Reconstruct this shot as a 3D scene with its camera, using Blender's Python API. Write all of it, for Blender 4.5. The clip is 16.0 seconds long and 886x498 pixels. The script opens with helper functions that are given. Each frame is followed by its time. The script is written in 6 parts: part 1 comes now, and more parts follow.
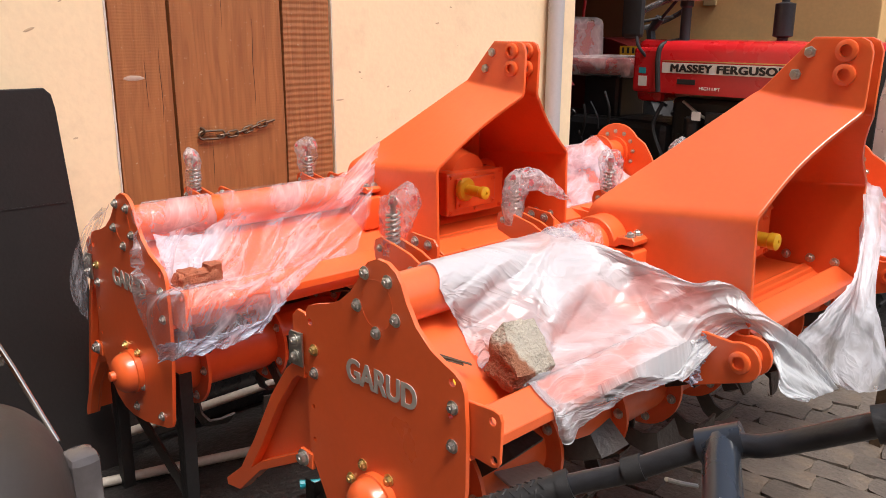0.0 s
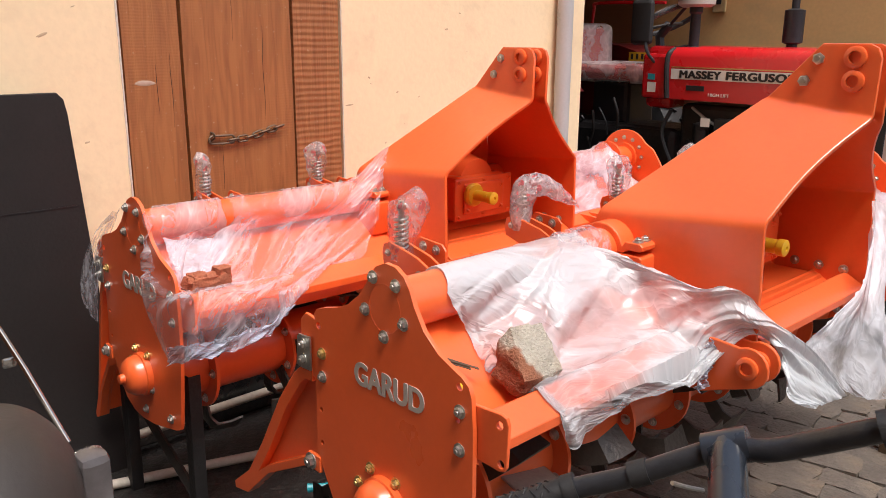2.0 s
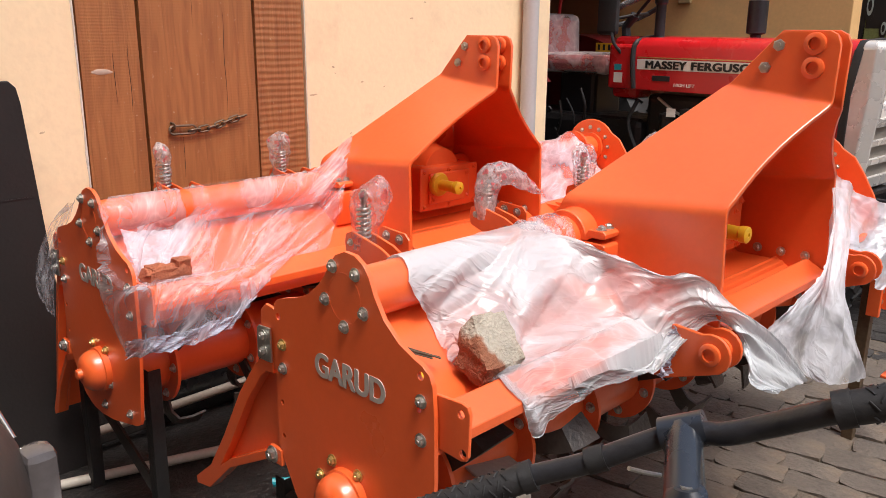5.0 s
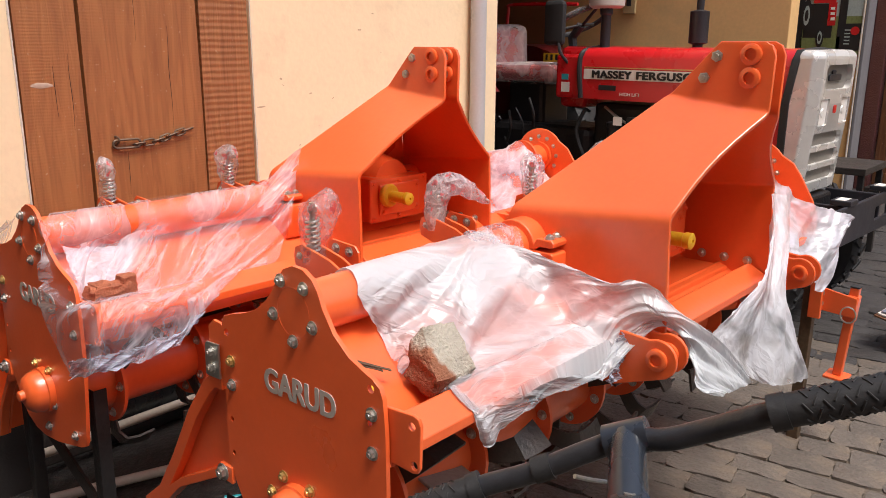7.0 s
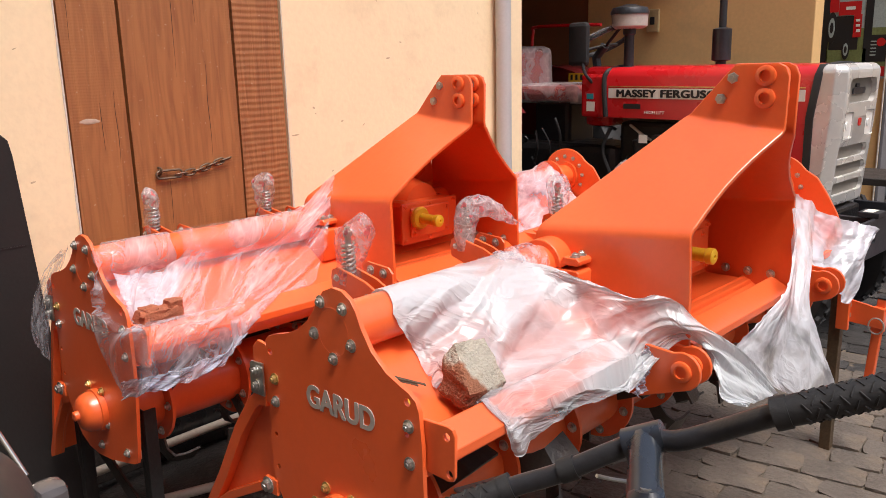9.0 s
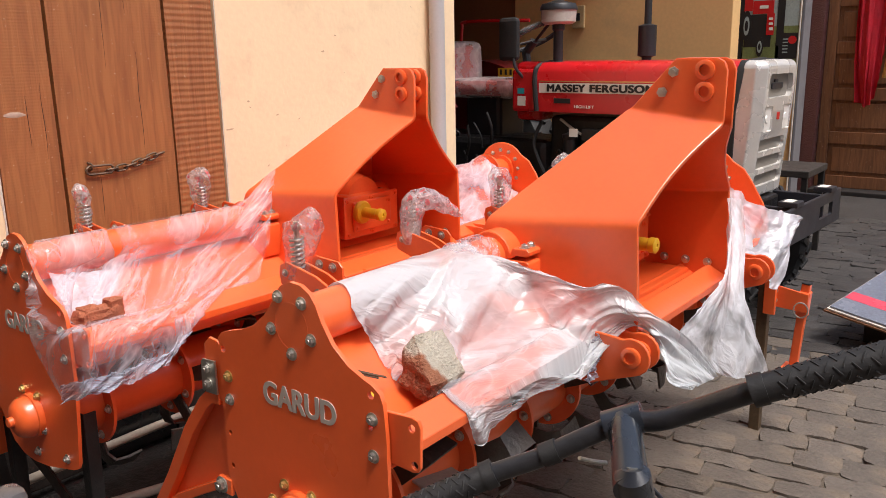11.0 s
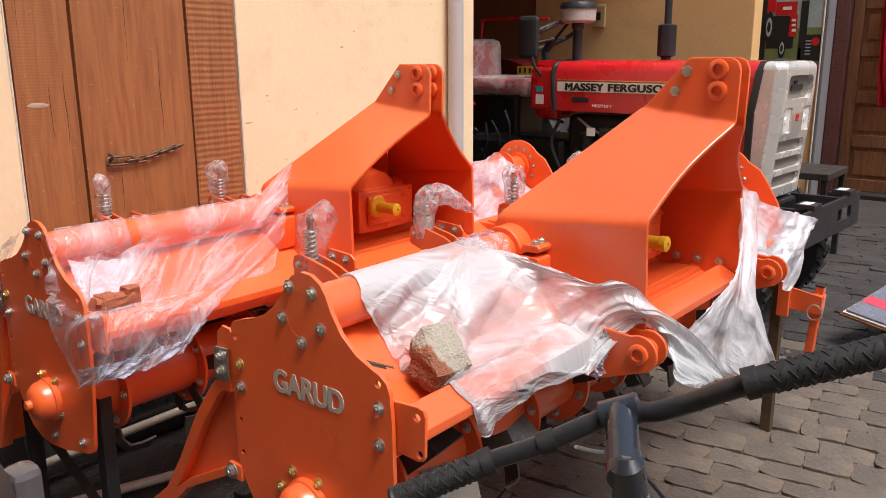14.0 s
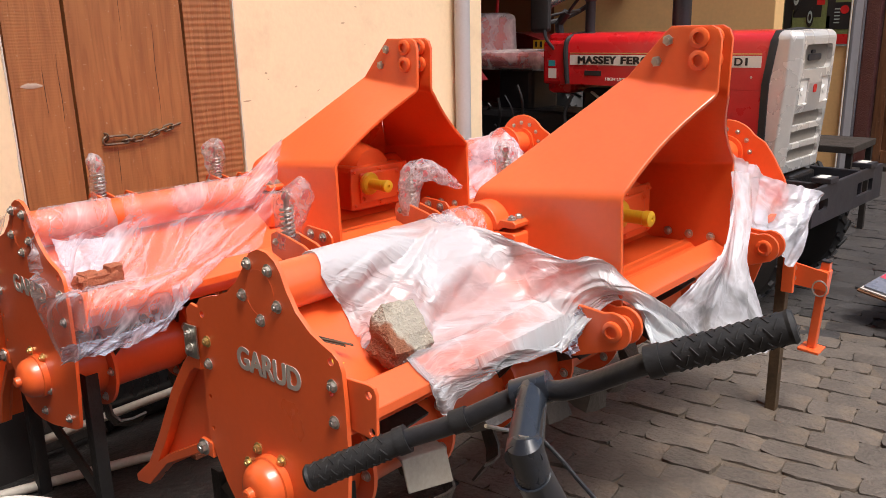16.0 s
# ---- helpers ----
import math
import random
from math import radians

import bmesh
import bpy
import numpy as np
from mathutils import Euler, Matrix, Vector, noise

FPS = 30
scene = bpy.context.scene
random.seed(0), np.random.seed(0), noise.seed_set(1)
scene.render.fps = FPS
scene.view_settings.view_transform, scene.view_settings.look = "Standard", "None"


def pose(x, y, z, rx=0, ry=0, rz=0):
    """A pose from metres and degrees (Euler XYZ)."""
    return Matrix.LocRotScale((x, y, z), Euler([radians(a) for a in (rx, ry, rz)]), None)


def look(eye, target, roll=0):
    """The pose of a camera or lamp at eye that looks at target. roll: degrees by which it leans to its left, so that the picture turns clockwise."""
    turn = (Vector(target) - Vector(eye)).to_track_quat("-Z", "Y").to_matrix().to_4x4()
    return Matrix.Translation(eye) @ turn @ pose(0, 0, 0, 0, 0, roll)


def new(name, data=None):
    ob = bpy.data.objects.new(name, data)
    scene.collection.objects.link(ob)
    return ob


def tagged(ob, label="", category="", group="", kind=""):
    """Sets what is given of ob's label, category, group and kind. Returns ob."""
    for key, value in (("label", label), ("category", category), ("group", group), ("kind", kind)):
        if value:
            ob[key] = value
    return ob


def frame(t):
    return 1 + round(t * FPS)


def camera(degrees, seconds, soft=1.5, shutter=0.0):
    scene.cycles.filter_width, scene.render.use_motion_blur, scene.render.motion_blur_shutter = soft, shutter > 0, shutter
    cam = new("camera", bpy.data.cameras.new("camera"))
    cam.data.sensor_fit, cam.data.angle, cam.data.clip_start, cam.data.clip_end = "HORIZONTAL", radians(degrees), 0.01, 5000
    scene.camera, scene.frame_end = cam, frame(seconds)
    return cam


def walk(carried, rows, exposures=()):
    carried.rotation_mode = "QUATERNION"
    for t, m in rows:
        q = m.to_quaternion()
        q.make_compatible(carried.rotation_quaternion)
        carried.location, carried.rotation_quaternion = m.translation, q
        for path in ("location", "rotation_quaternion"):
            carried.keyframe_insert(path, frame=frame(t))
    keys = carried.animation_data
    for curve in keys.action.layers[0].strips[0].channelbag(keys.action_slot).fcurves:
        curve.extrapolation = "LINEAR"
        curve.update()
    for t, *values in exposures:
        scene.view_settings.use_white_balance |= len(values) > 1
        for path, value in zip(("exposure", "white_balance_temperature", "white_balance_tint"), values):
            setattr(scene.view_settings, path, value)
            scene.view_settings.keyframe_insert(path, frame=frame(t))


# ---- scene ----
cam = camera(57.2, 16.0, 0.8)
PATH = [
    (0, (0.105, 0.493, 1.521), (1.45, 1.879, 1.002), 0.3),
    (0.5, (0.106, 0.484, 1.527), (1.465, 1.859, 1.013), -0.2),
    (1, (0.107, 0.486, 1.522), (1.472, 1.851, 0.999), 0.4),
    (1.5, (0.104, 0.483, 1.52), (1.454, 1.866, 1.006), 0.6),
    (2, (0.1, 0.487, 1.521), (1.433, 1.89, 1.015), 0.4),
    (2.5, (0.112, 0.486, 1.517), (1.452, 1.877, 0.999), 0.6),
    (3, (0.111, 0.477, 1.521), (1.493, 1.832, 1.016), 0.1),
    (3.2, (0.116, 0.481, 1.519), (1.484, 1.842, 0.997), 0.3),
    (5.3, (0.133, 0.487, 1.506), (1.519, 1.831, 0.985), 0.6),
    (5.5, (0.137, 0.488, 1.509), (1.535, 1.821, 0.99), 0.6),
    (6, (0.138, 0.485, 1.509), (1.558, 1.797, 0.999), 0.5),
    (6.5, (0.135, 0.481, 1.513), (1.58, 1.771, 1.012), 0.4),
    (7, (0.133, 0.475, 1.512), (1.593, 1.747, 1.013), 0.3),
    (7.5, (0.139, 0.47, 1.513), (1.66, 1.666, 1.006), 0.4),
    (8, (0.133, 0.409, 1.527), (1.632, 1.645, 1.055), -0.4),
    (8.5, (0.122, 0.386, 1.527), (1.522, 1.718, 1.013), -1.3),
    (9, (0.068, 0.415, 1.537), (1.486, 1.75, 1.085), -1.4),
    (9.5, (0.028, 0.473, 1.54), (1.518, 1.733, 1.104), -2.1),
    (9.7, (0.035, 0.49, 1.528), (1.543, 1.729, 1.092), -1.8),
    (12, (0.006, 0.448, 1.535), (1.546, 1.631, 1.055), -0.9),
    (12.5, (0.005, 0.454, 1.531), (1.527, 1.663, 1.056), -0.8),
    (13, (-0.005, 0.461, 1.534), (1.492, 1.7, 1.062), -0.6),
    (13.5, (-0.001, 0.449, 1.534), (1.505, 1.68, 1.067), -0.5),
    (14, (0.012, 0.435, 1.528), (1.52, 1.661, 1.057), -0.3),
    (14.5, (0.042, 0.403, 1.523), (1.542, 1.631, 1.029), -0.4),
    (15, (0.088, 0.365, 1.514), (1.556, 1.616, 0.984), -0.3),
    (15.5, (0.105, 0.348, 1.517), (1.577, 1.599, 1.0), -0.7),
    (16, (0.131, 0.329, 1.517), (1.57, 1.616, 0.994), -1.3),
]
walk(cam, [(t, look(eye, target, roll)) for t, eye, target, roll in PATH])

# ---- light ----
world = bpy.data.worlds.new("sky")
scene.world = world
world.use_nodes = True
wn = world.node_tree.nodes
sky = wn.new("ShaderNodeTexSky")
sky.sky_type, sky.sun_disc = "NISHITA", False
sky.sun_elevation, sky.sun_rotation = radians(65), radians(192)
sky.dust_density = 5.0
wn["Background"].inputs[1].default_value = 0.082
world.node_tree.links.new(sky.outputs[0], wn["Background"].inputs[0])
sun = new("sun", bpy.data.lights.new("sun", "SUN"))
sun.data.energy, sun.data.angle, sun.data.color = 1.75, radians(22), (1.0, 0.955, 0.93)
sun.matrix_world = look((-0.5, -2.35, 5.2), (0, 0, 0))
scene.view_settings.exposure = 1.03


# ---- materials ----
def material(name, colour, rough=0.5, metal=0.0, vary=0.12, scale=6.0, fine=80.0, bump=0.02, coat=0.0, stain=None, stain_amount=0.0, stain_scale=3.0, per_object=0.0):
    m = bpy.data.materials.new(name)
    m.use_nodes = True
    nt = m.node_tree
    n, l = nt.nodes, nt.links
    b = n["Principled BSDF"]
    b.inputs["Metallic"].default_value = metal
    b.inputs["Coat Weight"].default_value = coat
    b.inputs["Coat Roughness"].default_value = 0.22
    tc = n.new("ShaderNodeTexCoord")
    big = n.new("ShaderNodeTexNoise")
    big.inputs["Scale"].default_value, big.inputs["Detail"].default_value = scale, 6
    small = n.new("ShaderNodeTexNoise")
    small.inputs["Scale"].default_value, small.inputs["Detail"].default_value = fine, 4
    l.new(tc.outputs["Object"], big.inputs["Vector"])
    l.new(tc.outputs["Object"], small.inputs["Vector"])
    mixn = n.new("ShaderNodeMath")
    mixn.operation = "ADD"
    l.new(big.outputs["Fac"], mixn.inputs[0])
    l.new(small.outputs["Fac"], mixn.inputs[1])
    mr = n.new("ShaderNodeMapRange")
    mr.inputs["From Min"].default_value, mr.inputs["From Max"].default_value = 0.6, 1.4
    mr.inputs["To Min"].default_value, mr.inputs["To Max"].default_value = 1 - vary, 1 + vary
    l.new(mixn.outputs[0], mr.inputs["Value"])
    mul = n.new("ShaderNodeMix")
    mul.data_type, mul.blend_type = "RGBA", "MULTIPLY"
    mul.inputs["Factor"].default_value = 1.0
    mul.inputs["A"].default_value = (*colour, 1)
    comb = n.new("ShaderNodeCombineColor")
    for k in range(3):
        l.new(mr.outputs[0], comb.inputs[k])
    l.new(comb.outputs[0], mul.inputs["B"])
    out = mul.outputs["Result"]
    if stain is not None:
        sn = n.new("ShaderNodeTexNoise")
        sn.inputs["Scale"].default_value, sn.inputs["Detail"].default_value, sn.inputs["Roughness"].default_value = stain_scale, 8, 0.65
        l.new(tc.outputs["Object"], sn.inputs["Vector"])
        sr = n.new("ShaderNodeMapRange")
        sr.inputs["From Min"].default_value, sr.inputs["From Max"].default_value = 0.52, 0.72
        sr.inputs["To Max"].default_value = stain_amount
        l.new(sn.outputs["Fac"], sr.inputs["Value"])
        sm = n.new("ShaderNodeMix")
        sm.data_type = "RGBA"
        sm.inputs["B"].default_value = (*stain, 1)
        l.new(sr.outputs[0], sm.inputs["Factor"])
        l.new(out, sm.inputs["A"])
        out = sm.outputs["Result"]
    if per_object:
        oi = n.new("ShaderNodeObjectInfo")
        orr = n.new("ShaderNodeMapRange")
        orr.inputs["To Min"].default_value, orr.inputs["To Max"].default_value = 1 - per_object, 1 + per_object
        l.new(oi.outputs["Random"], orr.inputs["Value"])
        ge = n.new("ShaderNodeNewGeometry")
        gr = n.new("ShaderNodeMapRange")
        gr.inputs["To Min"].default_value, gr.inputs["To Max"].default_value = 1 - per_object, 1 + per_object
        l.new(ge.outputs["Random Per Island"], gr.inputs["Value"])
        both = n.new("ShaderNodeMath")
        both.operation = "MULTIPLY"
        l.new(orr.outputs[0], both.inputs[0])
        l.new(gr.outputs[0], both.inputs[1])
        hs = n.new("ShaderNodeHueSaturation")
        l.new(both.outputs[0], hs.inputs["Value"])
        l.new(out, hs.inputs["Color"])
        out = hs.outputs[0]
    l.new(out, b.inputs["Base Color"])
    rr = n.new("ShaderNodeMapRange")
    rr.inputs["From Min"].default_value, rr.inputs["From Max"].default_value = 0.3, 0.7
    rr.inputs["To Min"].default_value, rr.inputs["To Max"].default_value = max(0.03, rough - 0.1), min(1, rough + 0.1)
    l.new(big.outputs["Fac"], rr.inputs["Value"])
    l.new(rr.outputs[0], b.inputs["Roughness"])
    if bump:
        bp = n.new("ShaderNodeBump")
        bp.inputs["Strength"].default_value, bp.inputs["Distance"].default_value = 0.6, bump
        l.new(mixn.outputs[0], bp.inputs["Height"])
        l.new(bp.outputs[0], b.inputs["Normal"])
    return m


ORANGE = material("orange_paint", (0.83, 0.127, 0.027), 0.36, vary=0.04, scale=4, fine=60, bump=0.0006, coat=0.85, stain=(0.64, 0.080, 0.018), stain_amount=0.16, stain_scale=5)
STEMBLACK = material("glossy_blue_black_paint", (0.022, 0.027, 0.036), 0.3, metal=0.1, vary=0.1, bump=0.0, coat=0.4)
PALESTEEL = material("bare_pale_steel", (0.36, 0.33, 0.28), 0.5, metal=0.3, vary=0.15, scale=10, bump=0.002, stain=(0.16, 0.12, 0.08), stain_amount=0.4)
ZINC = material("zinc_steel", (0.55, 0.54, 0.50), 0.35, metal=0.9, vary=0.2, fine=200, bump=0.001)
BRASSY = material("yellow_zinc", (0.62, 0.45, 0.18), 0.35, metal=0.8, vary=0.2, fine=200, bump=0.001)
BLADE = material("black_blade_steel", (0.050, 0.042, 0.036), 0.42, metal=0.2, vary=0.3, scale=12, bump=0.004)
ANGLE = material("blackened_angle_steel", (0.016, 0.015, 0.015), 0.55, metal=0.2, vary=0.3, scale=9, bump=0.003, stain=(0.06, 0.04, 0.025), stain_amount=0.4)
RUSTLEG = material("weathered_leg_steel", (0.10, 0.065, 0.035), 0.6, metal=0.2, vary=0.3, scale=10, bump=0.003, stain=(0.02, 0.018, 0.016), stain_amount=0.8)
YELLOW = material("yellow_plastic", (0.72, 0.42, 0.02), 0.4, vary=0.1, bump=0.001)
SILVER = material("silver_letters", (0.50, 0.46, 0.42), 0.45, metal=0.15, vary=0.08, bump=0.0)
DARKGAP = material("dark_gap", (0.012, 0.010, 0.009), 0.9, vary=0.2, bump=0.0)
CREAM = material("cream_wall_paint", (0.87, 0.68, 0.44), 0.75, vary=0.05, scale=2.0, fine=40, bump=0.002, stain=(0.62, 0.45, 0.28), stain_amount=0.45, stain_scale=3.5)
TAN = material("tan_wall_paint", (0.70, 0.43, 0.18), 0.75, vary=0.07, scale=2.5, fine=40, bump=0.0015, stain=(0.42, 0.28, 0.14), stain_amount=0.4)
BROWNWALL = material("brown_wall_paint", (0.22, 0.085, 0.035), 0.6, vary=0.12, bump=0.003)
GROUND = material("dirty_ground", (0.112, 0.088, 0.066), 0.9, vary=0.3, scale=3, bump=0.012, stain=(0.085, 0.062, 0.042), stain_amount=0.6)
PAVER = material("stone_paver", (0.106, 0.088, 0.072), 0.75, vary=0.28, scale=7, fine=60, bump=0.012, stain=(0.185, 0.130, 0.080), stain_amount=0.8, stain_scale=1.2, per_object=0.12)
# Darker paving colours, partly standing in for shade of tractor and building.
SHADEPAVER = material("shaded_dark_paver", (0.040, 0.037, 0.036), 0.6, vary=0.3, scale=6, fine=60, bump=0.008, stain=(0.075, 0.066, 0.058), stain_amount=0.6, stain_scale=2.5, per_object=0.10)
SHADEGROUND = material("shaded_dark_ground", (0.034, 0.031, 0.030), 0.7, vary=0.3, scale=3, bump=0.008)
RED = material("red_tractor_paint", (0.52, 0.010, 0.015), 0.3, vary=0.06, bump=0.001, coat=0.4)
# Darker copy of the tractor red for parts in the bay's shade.
SHADERED = material("shaded_red_paint", (0.13, 0.006, 0.010), 0.35, vary=0.08, bump=0.001, coat=0.3)
SILVERPLASTIC = material("silver_grille_paint", (0.62, 0.60, 0.57), 0.26, metal=0.35, vary=0.05, bump=0.001)
BLACKRUBBER = material("black_rubber", (0.014, 0.014, 0.015), 0.6, vary=0.2, bump=0.002)
BLACKMETAL = material("black_painted_metal", (0.026, 0.027, 0.031), 0.38, metal=0.2, vary=0.2, bump=0.002)
ENGINE = material("dark_engine_metal", (0.014, 0.013, 0.014), 0.42, metal=0.25, vary=0.4, scale=15, bump=0.004)
WHITE = material("white_decal", (0.75, 0.72, 0.66), 0.4, vary=0.05, bump=0.0)
BLACKINK = material("black_letters", (0.012, 0.012, 0.013), 0.5, vary=0.1, bump=0.0)
PVC = material("grey_pvc_pipe", (0.47, 0.45, 0.45), 0.35, vary=0.06, bump=0.001, stain=(0.36, 0.31, 0.27), stain_amount=0.35)
WHITEPIPE = material("dusty_white_pipe", (0.46, 0.42, 0.36), 0.5, vary=0.15, bump=0.002, stain=(0.25, 0.20, 0.16), stain_amount=0.5)
DARKPANEL = material("dark_brown_board", (0.011, 0.008, 0.0075), 0.75, vary=0.2, scale=3, bump=0.002, stain=(0.012, 0.009, 0.009), stain_amount=0.6)
GREYBIKE = material("grey_satin_plastic", (0.034, 0.028, 0.024), 0.55, vary=0.08, bump=0.001)
CHROME = material("brushed_chrome", (0.65, 0.60, 0.52), 0.18, metal=1.0, vary=0.08, bump=0.0)
TEAL = material("teal_plastic", (0.02, 0.28, 0.33), 0.4, vary=0.1, bump=0.002)
REDSTONE = material("red_brick_side", (0.36, 0.112, 0.055), 0.9, vary=0.35, scale=25, fine=150, bump=0.012, stain=(0.10, 0.05, 0.035), stain_amount=0.6, stain_scale=12)
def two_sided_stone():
    """Pale stone, dark red towards its lower -x side, with a ragged border."""
    m = material("pale_stone_dark_red_side", (0.42, 0.38, 0.31), 0.9, vary=0.18, scale=22, fine=160, bump=0.016, stain=(0.24, 0.17, 0.10), stain_amount=0.6, stain_scale=14)
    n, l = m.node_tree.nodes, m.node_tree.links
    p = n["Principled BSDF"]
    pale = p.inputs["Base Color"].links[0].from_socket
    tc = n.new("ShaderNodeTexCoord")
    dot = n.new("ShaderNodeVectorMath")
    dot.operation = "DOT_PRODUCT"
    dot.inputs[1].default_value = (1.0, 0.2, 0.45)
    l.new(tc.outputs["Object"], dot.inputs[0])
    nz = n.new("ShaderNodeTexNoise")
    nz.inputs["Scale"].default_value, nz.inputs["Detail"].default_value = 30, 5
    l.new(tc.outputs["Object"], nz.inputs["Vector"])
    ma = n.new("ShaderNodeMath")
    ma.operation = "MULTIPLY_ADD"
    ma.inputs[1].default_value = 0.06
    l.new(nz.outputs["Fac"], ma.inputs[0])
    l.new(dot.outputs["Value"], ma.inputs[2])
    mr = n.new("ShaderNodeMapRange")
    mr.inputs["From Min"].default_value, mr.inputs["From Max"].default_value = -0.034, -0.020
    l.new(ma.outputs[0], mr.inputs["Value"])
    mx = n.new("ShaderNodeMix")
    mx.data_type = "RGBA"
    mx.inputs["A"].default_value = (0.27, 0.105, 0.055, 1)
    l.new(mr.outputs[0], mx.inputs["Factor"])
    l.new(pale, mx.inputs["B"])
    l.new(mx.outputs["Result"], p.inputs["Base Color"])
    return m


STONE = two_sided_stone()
PINK = material("pink_red_cushion", (0.32, 0.045, 0.045), 0.5, vary=0.1, bump=0.003)
GLASS = material("grey_cup_plastic", (0.45, 0.42, 0.38), 0.3, vary=0.1, bump=0.0)
HEADLAMP = material("headlamp_reflector", (0.88, 0.87, 0.84), 0.10, metal=0.25, vary=0.1, bump=0.002)
REDCLOTH = material("red_cloth", (0.62, 0.015, 0.035), 0.8, vary=0.15, scale=12, bump=0.006)


def wood(name, base, dark, ribs=0.0, saw=0.0, stretch=(14, 14, 1.1)):
    m = bpy.data.materials.new(name)
    m.use_nodes = True
    nt = m.node_tree
    n, l = nt.nodes, nt.links
    b = n["Principled BSDF"]
    tc, mp = n.new("ShaderNodeTexCoord"), n.new("ShaderNodeMapping")
    mp.inputs["Scale"].default_value = stretch
    oi = n.new("ShaderNodeObjectInfo")
    l.new(tc.outputs["Object"], mp.inputs["Vector"])
    add = n.new("ShaderNodeVectorMath")
    l.new(mp.outputs[0], add.inputs[0])
    l.new(oi.outputs["Random"], add.inputs[1])
    no = n.new("ShaderNodeTexNoise")
    no.inputs["Scale"].default_value, no.inputs["Detail"].default_value, no.inputs["Distortion"].default_value = 3.0, 8, 0.8
    l.new(add.outputs[0], no.inputs["Vector"])
    cr = n.new("ShaderNodeValToRGB")
    cr.color_ramp.elements[0].position, cr.color_ramp.elements[0].color = 0.30, (*dark, 1)
    cr.color_ramp.elements[1].position, cr.color_ramp.elements[1].color = 0.62, (*base, 1)
    l.new(no.outputs["Fac"], cr.inputs[0])
    sp = n.new("ShaderNodeTexNoise")
    sp.inputs["Scale"].default_value, sp.inputs["Detail"].default_value = 70, 4
    l.new(tc.outputs["Object"], sp.inputs["Vector"])
    sr = n.new("ShaderNodeMapRange")
    sr.inputs["From Min"].default_value, sr.inputs["From Max"].default_value, sr.inputs["To Max"].default_value = 0.68, 0.73, 0.7
    l.new(sp.outputs["Fac"], sr.inputs["Value"])
    mx = n.new("ShaderNodeMix")
    mx.data_type = "RGBA"
    mx.inputs["B"].default_value = (0.50, 0.36, 0.24, 1)
    l.new(sr.outputs[0], mx.inputs["Factor"])
    l.new(cr.outputs[0], mx.inputs["A"])
    l.new(mx.outputs["Result"], b.inputs["Base Color"])
    b.inputs["Roughness"].default_value = 0.55
    bp = n.new("ShaderNodeBump")
    bp.inputs["Strength"].default_value, bp.inputs["Distance"].default_value = 0.5, 0.006
    height = no.outputs["Fac"]
    if saw:
        wv = n.new("ShaderNodeTexWave")
        wv.bands_direction = "Z"
        wv.inputs["Scale"].default_value, wv.inputs["Distortion"].default_value, wv.inputs["Detail"].default_value, wv.inputs["Detail Scale"].default_value = saw, 3.0, 3, 0.6
        l.new(tc.outputs["Object"], wv.inputs["Vector"])
        ad = n.new("ShaderNodeMath")
        ad.operation = "MULTIPLY_ADD"
        ad.inputs[1].default_value = 0.12
        l.new(wv.outputs["Fac"], ad.inputs[0])
        l.new(no.outputs["Fac"], ad.inputs[2])
        height = ad.outputs[0]
    if ribs:
        wv = n.new("ShaderNodeTexWave")
        wv.bands_direction = "Z"
        wv.inputs["Scale"].default_value, wv.inputs["Distortion"].default_value, wv.inputs["Detail"].default_value = ribs, 1.6, 2
        l.new(tc.outputs["Object"], wv.inputs["Vector"])
        ad = n.new("ShaderNodeMath")
        ad.operation = "MULTIPLY_ADD"
        ad.inputs[1].default_value = 0.45
        l.new(wv.outputs["Fac"], ad.inputs[0])
        l.new(no.outputs["Fac"], ad.inputs[2])
        height = ad.outputs[0]
    l.new(height, bp.inputs["Height"])
    l.new(bp.outputs[0], b.inputs["Normal"])
    return m


DOORWOOD = wood("brown_painted_wood", (0.36, 0.140, 0.046), (0.25, 0.090, 0.030), saw=30.0)
RIBWOOD = wood("rough_sawn_brown_wood", (0.35, 0.138, 0.050), (0.25, 0.092, 0.034), ribs=13.0)
OLDWOOD = wood("varnished_brown_wood", (0.20, 0.085, 0.035), (0.11, 0.045, 0.02))


